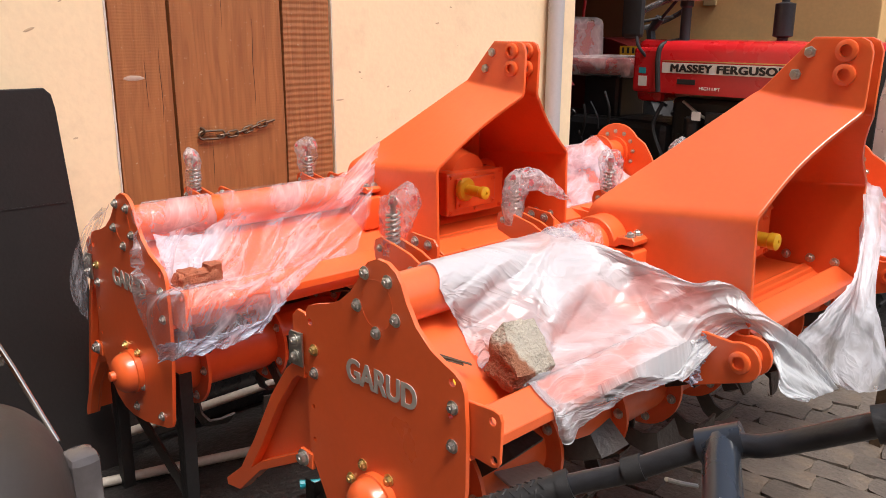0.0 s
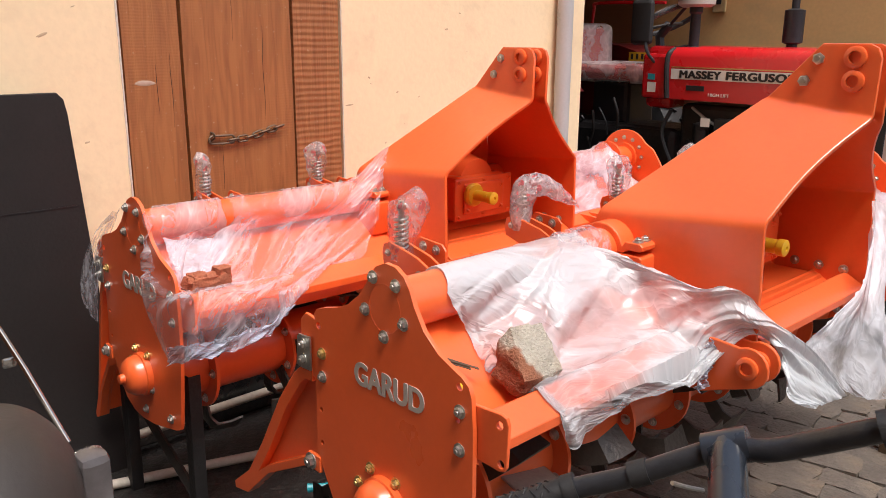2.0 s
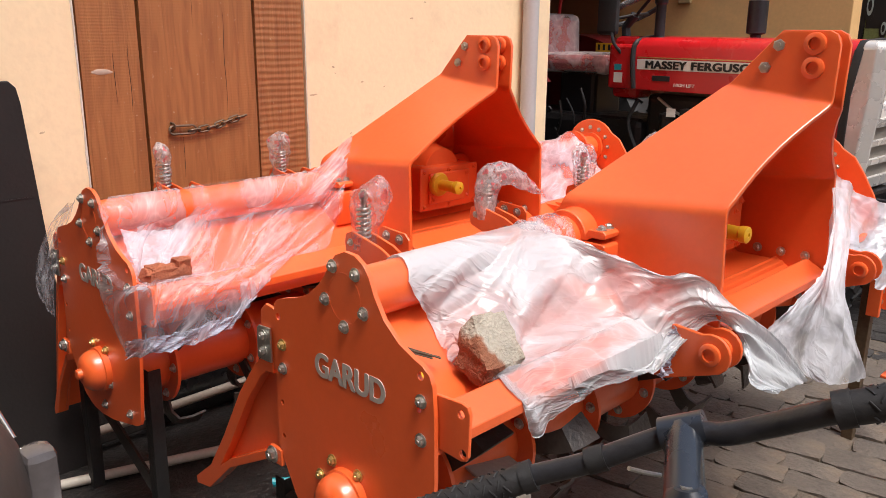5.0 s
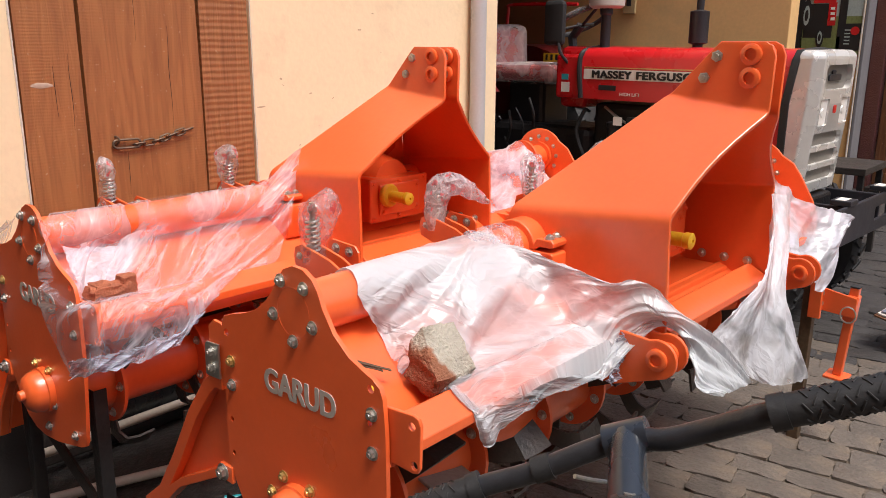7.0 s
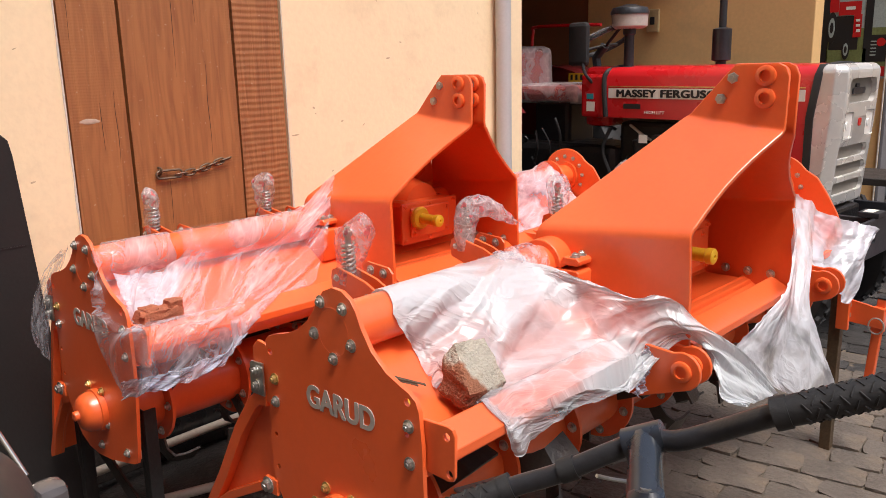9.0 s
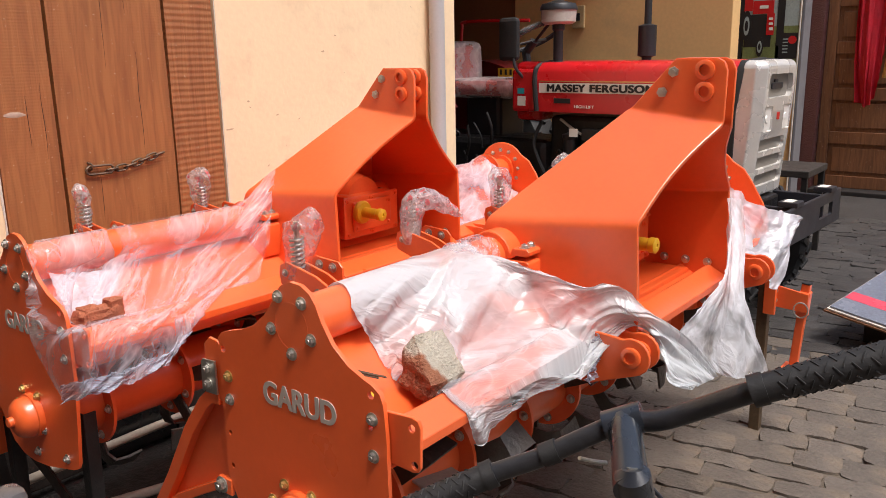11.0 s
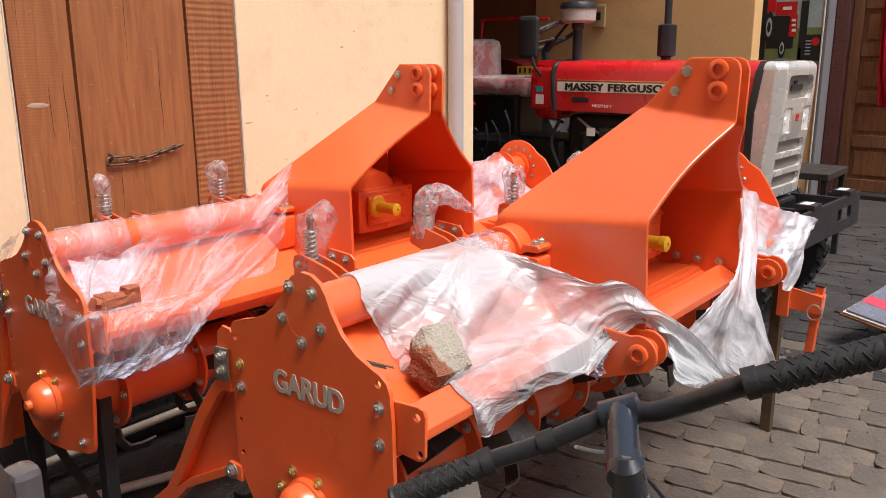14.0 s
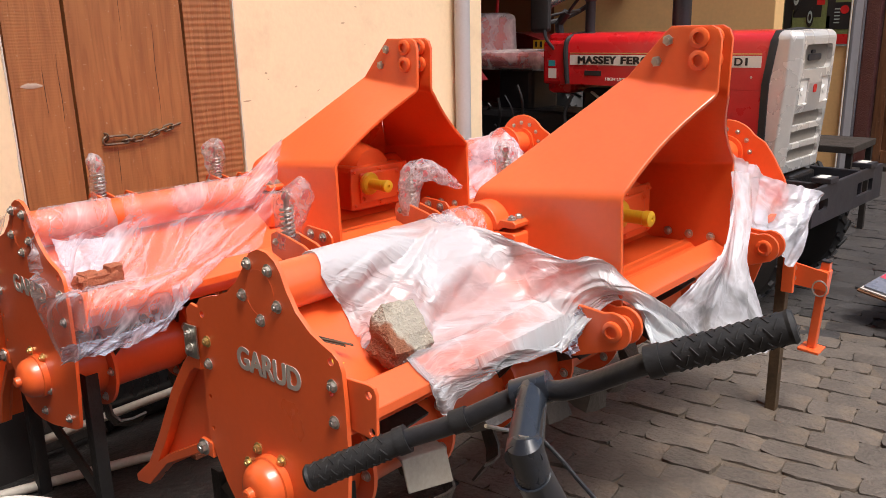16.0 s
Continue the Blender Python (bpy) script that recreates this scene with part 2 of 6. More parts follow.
def film_material(name, haze=0.2, crease=0.5, cells=(4, 16), turn=0.0, tint=(0.93, 0.91, 0.92), rough=0.34, spots=None, coords="UV", patchy=0.5, fine=1.0, thin=0.0, relief=0.005):
    """Thin clear film: see-through, hazy in patches, with sharp creases that catch the light."""
    m = bpy.data.materials.new(name)
    m.use_nodes = True
    nt = m.node_tree
    n, l = nt.nodes, nt.links

    def math_node(op, a, c, clamp=False):
        k = n.new("ShaderNodeMath")
        k.operation, k.use_clamp = op, clamp
        for s, v in zip(k.inputs, (a, c)):
            if isinstance(v, (int, float)):
                s.default_value = v
            else:
                l.new(v, s)
        return k.outputs[0]

    def ramp(v, a, c, lo, hi):
        k = n.new("ShaderNodeMapRange")
        k.interpolation_type = "SMOOTHSTEP"
        k.inputs["From Min"].default_value, k.inputs["From Max"].default_value = a, c
        k.inputs["To Min"].default_value, k.inputs["To Max"].default_value = lo, hi
        l.new(v, k.inputs["Value"])
        return k.outputs[0]

    def cloudy(vector, scale, detail, distort=0.0):
        k = n.new("ShaderNodeTexNoise")
        k.inputs["Scale"].default_value, k.inputs["Detail"].default_value, k.inputs["Distortion"].default_value = scale, detail, distort
        l.new(vector, k.inputs["Vector"])
        return k.outputs["Fac"]

    def ridge(v):
        return math_node("SUBTRACT", 1.0, math_node("ABSOLUTE", math_node("MULTIPLY", math_node("SUBTRACT", v, 0.5), 5.0), 0.0), True)

    tc = n.new("ShaderNodeTexCoord")
    m1, m2, m3 = (n.new("ShaderNodeMapping") for _ in range(3))
    m1.inputs["Rotation"].default_value = (0, 0, turn)
    m2.inputs["Scale"].default_value = (*cells, cells[0])
    m3.inputs["Rotation"].default_value = (0, 0, 0.9)
    m3.inputs["Scale"].default_value = (cells[0] * 1.6, cells[1] * 0.9, cells[0])
    l.new(tc.outputs[coords], m1.inputs["Vector"])
    l.new(m1.outputs[0], m2.inputs["Vector"])
    l.new(m1.outputs[0], m3.inputs["Vector"])
    broad = cloudy(m1.outputs[0], 3.4, 3, 0.5)
    r1 = ridge(cloudy(m2.outputs[0], 0.8, 2, 0.5))
    r2 = ridge(cloudy(m3.outputs[0], 1.7 * fine, 2, 0.4))
    r3 = ridge(cloudy(m2.outputs[0], 4.2 * fine, 2, 0.6))
    sharp1, sharp2, sharp3 = (math_node("POWER", r, p) for r, p in ((r1, 5.0), (r2, 6.0), (r3, 5.0)))
    lines = math_node("ADD", math_node("ADD", sharp1, math_node("MULTIPLY", sharp2, 0.7)), math_node("MULTIPLY", sharp3, 0.45))
    lines = math_node("MULTIPLY", lines, ramp(broad, 0.40, 0.58, 0.35, 1.0))
    veil = math_node("MULTIPLY", ramp(math_node("ADD", broad, math_node("MULTIPLY", r1, 0.10)), 0.42, 0.62, 1.0 - patchy, 1.0 + patchy), haze)
    if thin:
        uv = n.new("ShaderNodeSeparateXYZ")
        l.new(tc.outputs["UV"], uv.inputs[0])
        wob = math_node("MULTIPLY", math_node("SUBTRACT", broad, 0.5), 0.6)
        single_layer = math_node("MULTIPLY", ramp(math_node("ADD", uv.outputs[1], wob), 0.40, 0.58, 0.0, thin), ramp(math_node("ADD", uv.outputs[0], wob), 0.50, 0.62, 1.0, 0.0))
        veil = math_node("MULTIPLY", veil, math_node("SUBTRACT", 1.0, single_layer))
    alpha = math_node("MINIMUM", math_node("ADD", veil, math_node("MULTIPLY", lines, crease)), 0.93, True)
    high = math_node("ADD", math_node("MULTIPLY", r1, 1.0), math_node("ADD", math_node("MULTIPLY", r2, 0.55), math_node("MULTIPLY", r3, 0.30)))
    bp = n.new("ShaderNodeBump")
    bp.inputs["Strength"].default_value, bp.inputs["Distance"].default_value = 0.9, relief
    l.new(high, bp.inputs["Height"])
    b = n["Principled BSDF"]
    b.inputs["Base Color"].default_value = (*tint, 1)
    b.inputs["Roughness"].default_value = rough
    b.inputs["Specular IOR Level"].default_value = 0.6
    l.new(bp.outputs[0], b.inputs["Normal"])
    if spots:
        sm = n.new("ShaderNodeMix")
        sm.data_type = "RGBA"
        sm.inputs["A"].default_value, sm.inputs["B"].default_value = (*tint, 1), (*spots, 1)
        print_at = ramp(cloudy(tc.outputs[coords], 45.0, 2), 0.60, 0.64, 0.0, 1.0)
        l.new(print_at, sm.inputs["Factor"])
        l.new(sm.outputs["Result"], b.inputs["Base Color"])
        alpha = math_node("ADD", alpha, math_node("MULTIPLY", print_at, 0.35), True)
    back = n.new("ShaderNodeBsdfTranslucent")
    back.inputs[0].default_value = (*tint, 1)
    l.new(bp.outputs[0], back.inputs["Normal"])
    body = n.new("ShaderNodeMixShader")
    body.inputs[0].default_value = 0.25
    l.new(b.outputs[0], body.inputs[1])
    l.new(back.outputs[0], body.inputs[2])
    tr = n.new("ShaderNodeBsdfTransparent")
    tr.inputs[0].default_value = (0.98, 0.97, 0.97, 1)
    mx = n.new("ShaderNodeMixShader")
    l.new(alpha, mx.inputs[0])
    l.new(tr.outputs[0], mx.inputs[1])
    l.new(body.outputs[0], mx.inputs[2])
    gl = n.new("ShaderNodeBsdfGlossy")
    gl.inputs["Roughness"].default_value = 0.28
    l.new(bp.outputs[0], gl.inputs["Normal"])
    shine = n.new("ShaderNodeMixShader")
    shine.inputs[0].default_value = 0.04
    l.new(mx.outputs[0], shine.inputs[1])
    l.new(gl.outputs[0], shine.inputs[2])
    l.new(shine.outputs[0], n["Material Output"].inputs["Surface"])
    return m


FILM = film_material("clear_film", 0.11, 0.22, (3, 9), turn=0.9, tint=(0.82, 0.84, 0.93), patchy=0.7)
HEMFILM = film_material("film_hem", 0.42, 0.30, (9, 4), turn=0.5, tint=(0.64, 0.71, 0.86))
# Milky white that paints the sky's reflection on the far sheet.
GLAREFILM = film_material("sky_glare_patch", 0.62, 0.08, (2, 3), turn=0.3, tint=(0.80, 0.80, 0.88), patchy=0.2)
THICKFILM = film_material("milky_film", 0.76, 0.32, (3.0, 7.0), turn=-0.35, tint=(0.67, 0.71, 0.74), patchy=0.30, thin=0.58, relief=0.0075)
BUNCHFILM = film_material("bunched_film", 0.48, 0.30, (3.0, 3.0), turn=0.15, tint=(0.82, 0.85, 0.90), patchy=0.5, relief=0.005)
ENDFILM = film_material("end_film", 0.60, 0.26, (2.0, 4), turn=0.5, tint=(0.66, 0.68, 0.74), patchy=0.35, fine=0.6)
WRAP = film_material("bag_film", 0.15, 0.22, (20, 20), spots=(0.65, 0.03, 0.06), coords="Object", tint=(0.8, 0.8, 0.83), fine=0.7)
WRAPFILM = film_material("tube_wrap_film", 0.30, 0.24, (2.5, 6), turn=0.5, tint=(0.68, 0.68, 0.76), patchy=0.6)
SEATFILM = film_material("seat_film", 0.16, 0.14, (6, 6), coords="Object", fine=0.7)


# ---- mesh helpers ----


def finish(bm, name, mat, sharp=35):
    bmesh.ops.recalc_face_normals(bm, faces=bm.faces)
    for f in bm.faces:
        f.smooth = True
    for e in bm.edges:
        if len(e.link_faces) != 2 or e.calc_face_angle(0) > radians(sharp):
            e.smooth = False
        elif e.calc_face_angle(0) > radians(14):
            a0, a1 = (f.calc_area() for f in e.link_faces)
            if max(a0, a1) > 6 * min(a0, a1):
                e.smooth = False
    me = bpy.data.meshes.new(name)
    bm.to_mesh(me)
    bm.free()
    for m in (mat if isinstance(mat, (list, tuple)) else (mat,)):
        me.materials.append(m)
    return me


def part(name, bm, mat, parent, label=""):
    ob = new(name, finish(bm, name, mat))
    ob.parent = parent
    return tagged(ob, label)


def shared(name, me, m, parent, label=""):
    ob = new(name, me)
    ob.parent = parent
    ob.matrix_local = m
    return tagged(ob, label)


def thing(name, label, category, group="", kind="", at=(0, 0, 0)):
    ob = new(name)
    ob.location = at
    ob.empty_display_size = 0.05
    return tagged(ob, label, category, group, kind)


def single(name, bm, mat, label, category, group="", kind=""):
    return tagged(new(name, finish(bm, name, mat)), label, category, group, kind)


def bevel(bm, w, seg=2, angle=30):
    if w > 0:
        es = [e for e in bm.edges if len(e.link_faces) == 2 and e.calc_face_angle(0) > radians(angle)]
        bmesh.ops.bevel(bm, geom=es, offset=w, segments=seg, profile=0.5, affect="EDGES", clamp_overlap=True)
    return bm


def box(x0, x1, y0, y1, z0, z1, w=0.004, m=None, bm=None):
    b = bmesh.new()
    bmesh.ops.create_cube(b, size=1, matrix=Matrix.LocRotScale(((x0 + x1) / 2, (y0 + y1) / 2, (z0 + z1) / 2), None, (abs(x1 - x0), abs(y1 - y0), abs(z1 - z0))))
    bevel(b, w)
    if m is not None:
        b.transform(m)
    return join(bm, b)


def join(bm, b):
    if bm is None:
        return b
    me = bpy.data.meshes.new("tmp")
    b.to_mesh(me)
    b.free()
    bm.from_mesh(me)
    bpy.data.meshes.remove(me)
    return bm


def prism(outline, x0, x1, w=0.003, holes=(), m=None, bm=None):
    """A plate: an outline of (y, z) with round holes (y, z, r), from x0 to x1."""
    b = bmesh.new()
    loops = [outline] + [[(y + r * math.cos(a * math.tau / 12), z + r * math.sin(a * math.tau / 12)) for a in range(12)] for y, z, r in holes]
    edges = []
    for lp in loops:
        vs = [b.verts.new((x0, y, z)) for y, z in lp]
        edges += [b.edges.new((vs[i], vs[(i + 1) % len(vs)])) for i in range(len(vs))]
    bmesh.ops.triangle_fill(b, use_beauty=True, use_dissolve=True, edges=edges)
    ret = bmesh.ops.extrude_face_region(b, geom=list(b.faces))
    bmesh.ops.translate(b, verts=[v for v in ret["geom"] if isinstance(v, bmesh.types.BMVert)], vec=(x1 - x0, 0, 0))
    bmesh.ops.recalc_face_normals(b, faces=b.faces)
    bevel(b, w, 2, 50)
    if m is not None:
        b.transform(m)
    return join(bm, b)


def smooth_outline(pts, n=4):
    """A closed outline rounded by Catmull-Rom."""
    out = []
    k = len(pts)
    for i in range(k):
        p0, p1, p2, p3 = (Vector(pts[(i + d) % k]) for d in (-1, 0, 1, 2))
        for j in range(n):
            t = j / n
            out.append(tuple(0.5 * (2 * p1 + (p2 - p0) * t + (2 * p0 - 5 * p1 + 4 * p2 - p3) * t * t + (3 * p1 - p0 - 3 * p2 + p3) * t ** 3)))
    return out


def spline(pts, n=8):
    out = []
    k = len(pts)
    for i in range(k - 1):
        p0, p1, p2, p3 = (Vector(pts[min(max(i + d, 0), k - 1)]) for d in (-1, 0, 1, 2))
        for j in range(n):
            t = j / n
            out.append(0.5 * (2 * p1 + (p2 - p0) * t + (2 * p0 - 5 * p1 + 4 * p2 - p3) * t * t + (3 * p1 - p0 - 3 * p2 + p3) * t ** 3))
    out.append(Vector(pts[-1]))
    return out


def tube(pts, r, n=12, bm=None, cap=True, radii=None, flat=1.0):
    """A tube along points; radii: one radius a point."""
    b = bmesh.new() if bm is None else bm
    pts = [Vector(p) for p in pts]
    rings, ref = [], None
    for i, p in enumerate(pts):
        d = (pts[min(i + 1, len(pts) - 1)] - pts[max(i - 1, 0)]).normalized()
        if ref is None:
            ref = d.cross(Vector((0, 0, 1)))
            if ref.length < 0.1:
                ref = d.cross(Vector((0, 1, 0)))
        ref = (ref - d * ref.dot(d)).normalized()
        up = d.cross(ref)
        rr = radii[i] if radii else r
        rings.append([b.verts.new(p + (ref * math.cos(a * math.tau / n) + up * flat * math.sin(a * math.tau / n)) * rr) for a in range(n)])
    for q0, q1 in zip(rings, rings[1:]):
        for a in range(n):
            b.faces.new((q0[a], q0[(a + 1) % n], q1[(a + 1) % n], q1[a]))
    if cap:
        b.faces.new(rings[0][::-1])
        b.faces.new(rings[-1])
    return b


def lathe(profile, axis="x", n=24, at=(0, 0, 0), bm=None):
    """Rings (along, radius) about an axis through at."""
    b = bmesh.new() if bm is None else bm
    rings = []
    for s, r in profile:
        ring = []
        for a in range(n):
            c, d = r * math.cos(a * math.tau / n), r * math.sin(a * math.tau / n)
            v = {"x": (s, c, d), "y": (c, s, d), "z": (c, d, s)}[axis]
            ring.append(b.verts.new(Vector(v) + Vector(at)))
        rings.append(ring)
    for q0, q1 in zip(rings, rings[1:]):
        for a in range(n):
            b.faces.new((q0[a], q0[(a + 1) % n], q1[(a + 1) % n], q1[a]))
    b.faces.new(rings[0][::-1])
    b.faces.new(rings[-1])
    bmesh.ops.recalc_face_normals(b, faces=b.faces)
    return b


def bolt_mesh(r=0.0095, h=0.008):
    """A hexagon head on a washer; it points along -x from its seat at x = 0."""
    b = bmesh.new()
    lathe([(0, r * 1.45), (-0.002, r * 1.45)], n=14, bm=b)
    h6 = lathe([(-0.002, r), (-h, r), (-h - 0.0015, r * 0.8)], n=6)
    join(b, h6)
    lathe([(-h - 0.001, r * 0.5), (-h - 0.004, r * 0.45)], n=10, bm=b)
    return b


BOLT = finish(bolt_mesh(), "bolt", ZINC)
BOLTY = finish(bolt_mesh(), "bolt", BRASSY)
BIGBOLT = finish(bolt_mesh(0.014, 0.012), "bolt", ZINC)
SMALLBOLT = finish(bolt_mesh(0.007, 0.006), "bolt", ZINC)


def bolt(parent, x, y, z, me=None, face="-x"):
    turn = {"-x": (0, 0, 0), "+x": (0, 0, 180), "-y": (0, 0, 90), "+y": (0, 0, -90), "+z": (0, 90, 0), "-z": (0, -90, 0)}[face]
    return shared("bolt", me or BOLT, pose(x, y, z, *turn) @ pose(0, 0, 0, random.uniform(0, 60), 0, 0), parent, "zinc plated hexagon bolt")


def folded(faces, thick):
    """A sheet folded along shared edges: faces as tuples of points, thickened by thick."""
    b = bmesh.new()
    for f in faces:
        b.faces.new([b.verts.new(p) for p in f])
    bmesh.ops.remove_doubles(b, verts=b.verts, dist=1e-5)
    bmesh.ops.recalc_face_normals(b, faces=b.faces)
    bmesh.ops.solidify(b, geom=list(b.faces), thickness=thick)
    bmesh.ops.recalc_face_normals(b, faces=b.faces)
    bevel(b, 0.003, 2, 20)
    return b


def curved_sheet(front, back, bends, sweep, soft, thick):
    """A sheet between two edge lines with soft bends at the given corners; the front edge sweeps in between them."""
    def line(pts, inward):
        pts = [Vector(p) for p in pts]
        out = []
        for i, p in enumerate(pts):
            if i in bends:
                a, c = p + (pts[i - 1] - p).normalized() * soft, p + (pts[i + 1] - p).normalized() * soft
                bend = [a * (1 - t) ** 2 + p * 2 * t * (1 - t) + c * t * t for t in (0, 0.2, 0.4, 0.6, 0.8, 1)]
                flat = 0.006
                out += [a + (pts[i - 1] - p).normalized() * flat] + bend + [c + (pts[i + 1] - p).normalized() * flat]
                c = out[-1]
                if i == bends[0]:
                    d = pts[bends[1]] + (pts[i] - pts[bends[1]]).normalized() * (soft + flat)
                    for t in (0.14, 0.28, 0.42, 0.56, 0.70, 0.84):
                        out.append(c.lerp(d, t) + inward * math.sin(math.pi * t))
            else:
                out.append(p)
        return out

    f, k = line(front, Vector((0, sweep, sweep * 0.1))), line(back, Vector((0, 0, 0)))
    b = bmesh.new()
    rows = [[b.verts.new(p.lerp(q, t / 5)) for t in range(6)] for p, q in zip(f, k)]
    for r0, r1 in zip(rows, rows[1:]):
        for i in range(5):
            b.faces.new((r0[i], r0[i + 1], r1[i + 1], r1[i]))
    bmesh.ops.recalc_face_normals(b, faces=b.faces)
    bmesh.ops.solidify(b, geom=list(b.faces), thickness=thick)
    bmesh.ops.recalc_face_normals(b, faces=b.faces)
    bevel(b, 0.0025, 2, 60)
    return b


def carve(solid, cutters, name):
    """Cuts closed shapes out of a solid."""
    obs = []
    for k, m in enumerate([solid] + cutters):
        me = bpy.data.meshes.new(name)
        bmesh.ops.recalc_face_normals(m, faces=m.faces)
        m.to_mesh(me)
        m.free()
        ob = bpy.data.objects.new(name, me)
        scene.collection.objects.link(ob)
        obs.append(ob)
    for o in obs[1:]:
        md = obs[0].modifiers.new("cut", "BOOLEAN")
        md.operation, md.solver, md.object = "DIFFERENCE", "EXACT", o
    dg = bpy.context.evaluated_depsgraph_get()
    dg.update()
    out = bmesh.new()
    me = bpy.data.meshes.new_from_object(obs[0].evaluated_get(dg))
    out.from_mesh(me)
    for o in obs:
        bpy.data.objects.remove(o)
    return out


def rounded(y0, y1, z0, z1, r, n=6):
    """Outline of a rectangle with round corners."""
    out = []
    for cy, cz, a in ((y1 - r, z1 - r, 0), (y0 + r, z1 - r, 90), (y0 + r, z0 + r, 180), (y1 - r, z0 + r, 270)):
        out += [(cy + r * math.cos(radians(a + 90 * k / n)), cz + r * math.sin(radians(a + 90 * k / n))) for k in range(n + 1)]
    return out


def letters(text, size, mat, name, depth=0.002, spacing=1.0, shear=0.0, stretch=1.0, bold=0.006):
    cu = bpy.data.curves.new(name, "FONT")
    cu.body, cu.size, cu.extrude, cu.space_character, cu.shear = text, size, depth, spacing, shear
    cu.offset = 0.0
    ob = bpy.data.objects.new(name, cu)
    scene.collection.objects.link(ob)
    dg = bpy.context.evaluated_depsgraph_get()
    dg.update()
    me = bpy.data.meshes.new_from_object(ob.evaluated_get(dg))
    bpy.data.objects.remove(ob)
    if bold > 0.01:
        thick = bmesh.new()
        for k, (dx, dy) in enumerate(((-1, 0), (1, 0), (-0.5, 0), (0.5, 0), (0, -0.6), (0, 0.6), (-0.75, -0.5), (0.75, -0.5), (-0.75, 0.5), (0.75, 0.5), (0, 0))):
            n0 = len(thick.verts)
            thick.from_mesh(me)
            thick.verts.ensure_lookup_table()
            for v in thick.verts[n0:]:
                v.co += Vector((dx * size * bold, dy * size * bold, 0.01 * k * depth))
        thick.to_mesh(me)
        thick.free()
    me.materials.clear()
    me.materials.append(mat)
    xs = [v.co.x for v in me.vertices]
    ys = [v.co.y for v in me.vertices]
    w, h = max(xs) - min(xs), max(ys) - min(ys)
    x0, y0 = min(xs), min(ys)
    for v in me.vertices:
        v.co.x = (v.co.x - x0) / w
        v.co.y = (v.co.y - y0) / h
    return me


def cloth(rows, nu, nv, amp=0.012, fold=(6.0, 2.0, 0.0), seed=0.0, ragged=0.0, push=None, calm=1.0, settle=0.0):
    """A thin draped sheet: guide curves joined by splines, with folds that run along the sheet's second way."""
    b = bmesh.new()
    lay = b.loops.layers.uv.new("UVMap")
    lines = [spline(r, 12) for r in rows]
    L = min(len(x) for x in lines)
    grid = []
    for j in range(nv + 1):
        k = j / nv * (L - 1)
        a = int(min(k, L - 2))
        across = spline([x[a].lerp(x[a + 1], k - a) for x in lines], 10)
        line = []
        for i in range(nu + 1):
            k2 = i / nu * (len(across) - 1)
            a2 = int(min(k2, len(across) - 2))
            line.append(across[a2].lerp(across[a2 + 1], k2 - a2))
        grid.append(line)
    lengths = [sum((grid[j + 1][i] - grid[j][i]).length for j in range(nv)) for i in range(nu + 1)]
    most = max(lengths)
    pick = random.Random(int(seed * 10) + 3)
    creases = []
    for k in range(9):
        a = pick.gauss(0.0, 0.7)
        creases.append((math.cos(a), math.sin(a), (0.5, 0.7, 0.95, 1.3, 1.7, 2.2, 2.9, 3.8, 5.0)[k], pick.random() * 2, (0.9, 0.9, 0.8, 0.65, 0.55, 0.42, 0.30, 0.22, 0.15)[k]))
    vs = []
    for j in range(nv + 1):
        row = []
        for i in range(nu + 1):
            p = grid[j][i]
            du = grid[j][min(i + 1, nu)] - grid[j][max(i - 1, 0)]
            dv = grid[min(j + 1, nv)][i] - grid[max(j - 1, 0)][i]
            nrm = du.cross(dv)
            nrm = nrm.normalized() if nrm.length > 1e-9 else Vector((0, 0, 1))
            u, v = i / nu, j / nv
            q = Vector((u * fold[0] + v * fold[2], v * fold[1], seed))
            q += 0.25 * Vector((noise.noise(q * 0.8), noise.noise(q * 0.8 + Vector((9, 4, 2))), 0))
            s = 0.0
            for k, (c0, c1, freq, phase, weight) in enumerate(creases):
                t = (q.x * c0 + q.y * c1) * freq + phase + 0.5 * noise.noise(q * 0.6 + Vector((k * 5.1, 0, 0)))
                s += weight * (abs(t % 2.0 - 1.0) * 2.0 - 1.0) * min(1.0, max(0.0, 0.45 + 1.6 * noise.noise(q * 0.5 + Vector((0, k * 3.3, 7.0)))))
            s2 = 0.35 * noise.noise(p * 20 + Vector((seed, 0, 0)))
            d = nrm * amp * 1.6 * (s + 0.3 * s2) * (1.0 if u < 0.55 else max(calm, 1.0 - (u - 0.55) * 5)) * (1.0 - settle * min(1.0, max(0.0, (v - 0.45) * 4)))
            if ragged:
                if j in (0, nv) and dv.length > 1e-9:
                    d += dv.normalized() * ragged * (noise.noise(p * 70) + noise.noise(p * 23) * 2)
                if i in (0, nu) and du.length > 1e-9:
                    d += du.normalized() * ragged * (noise.noise(p * 70) + noise.noise(p * 23) * 2)
            row.append(b.verts.new(push(p + d) if push else p + d))
        vs.append(row)
    for j in range(nv):
        for i in range(nu):
            f = b.faces.new((vs[j][i], vs[j][i + 1], vs[j + 1][i + 1], vs[j + 1][i]))
            for lp, (a, c) in zip(f.loops, ((i, j), (i + 1, j), (i + 1, j + 1), (i, j + 1))):
                lp[lay].uv = (a / nu, 0.5 + (c / nv - 0.5) * lengths[a] / most)
    return b


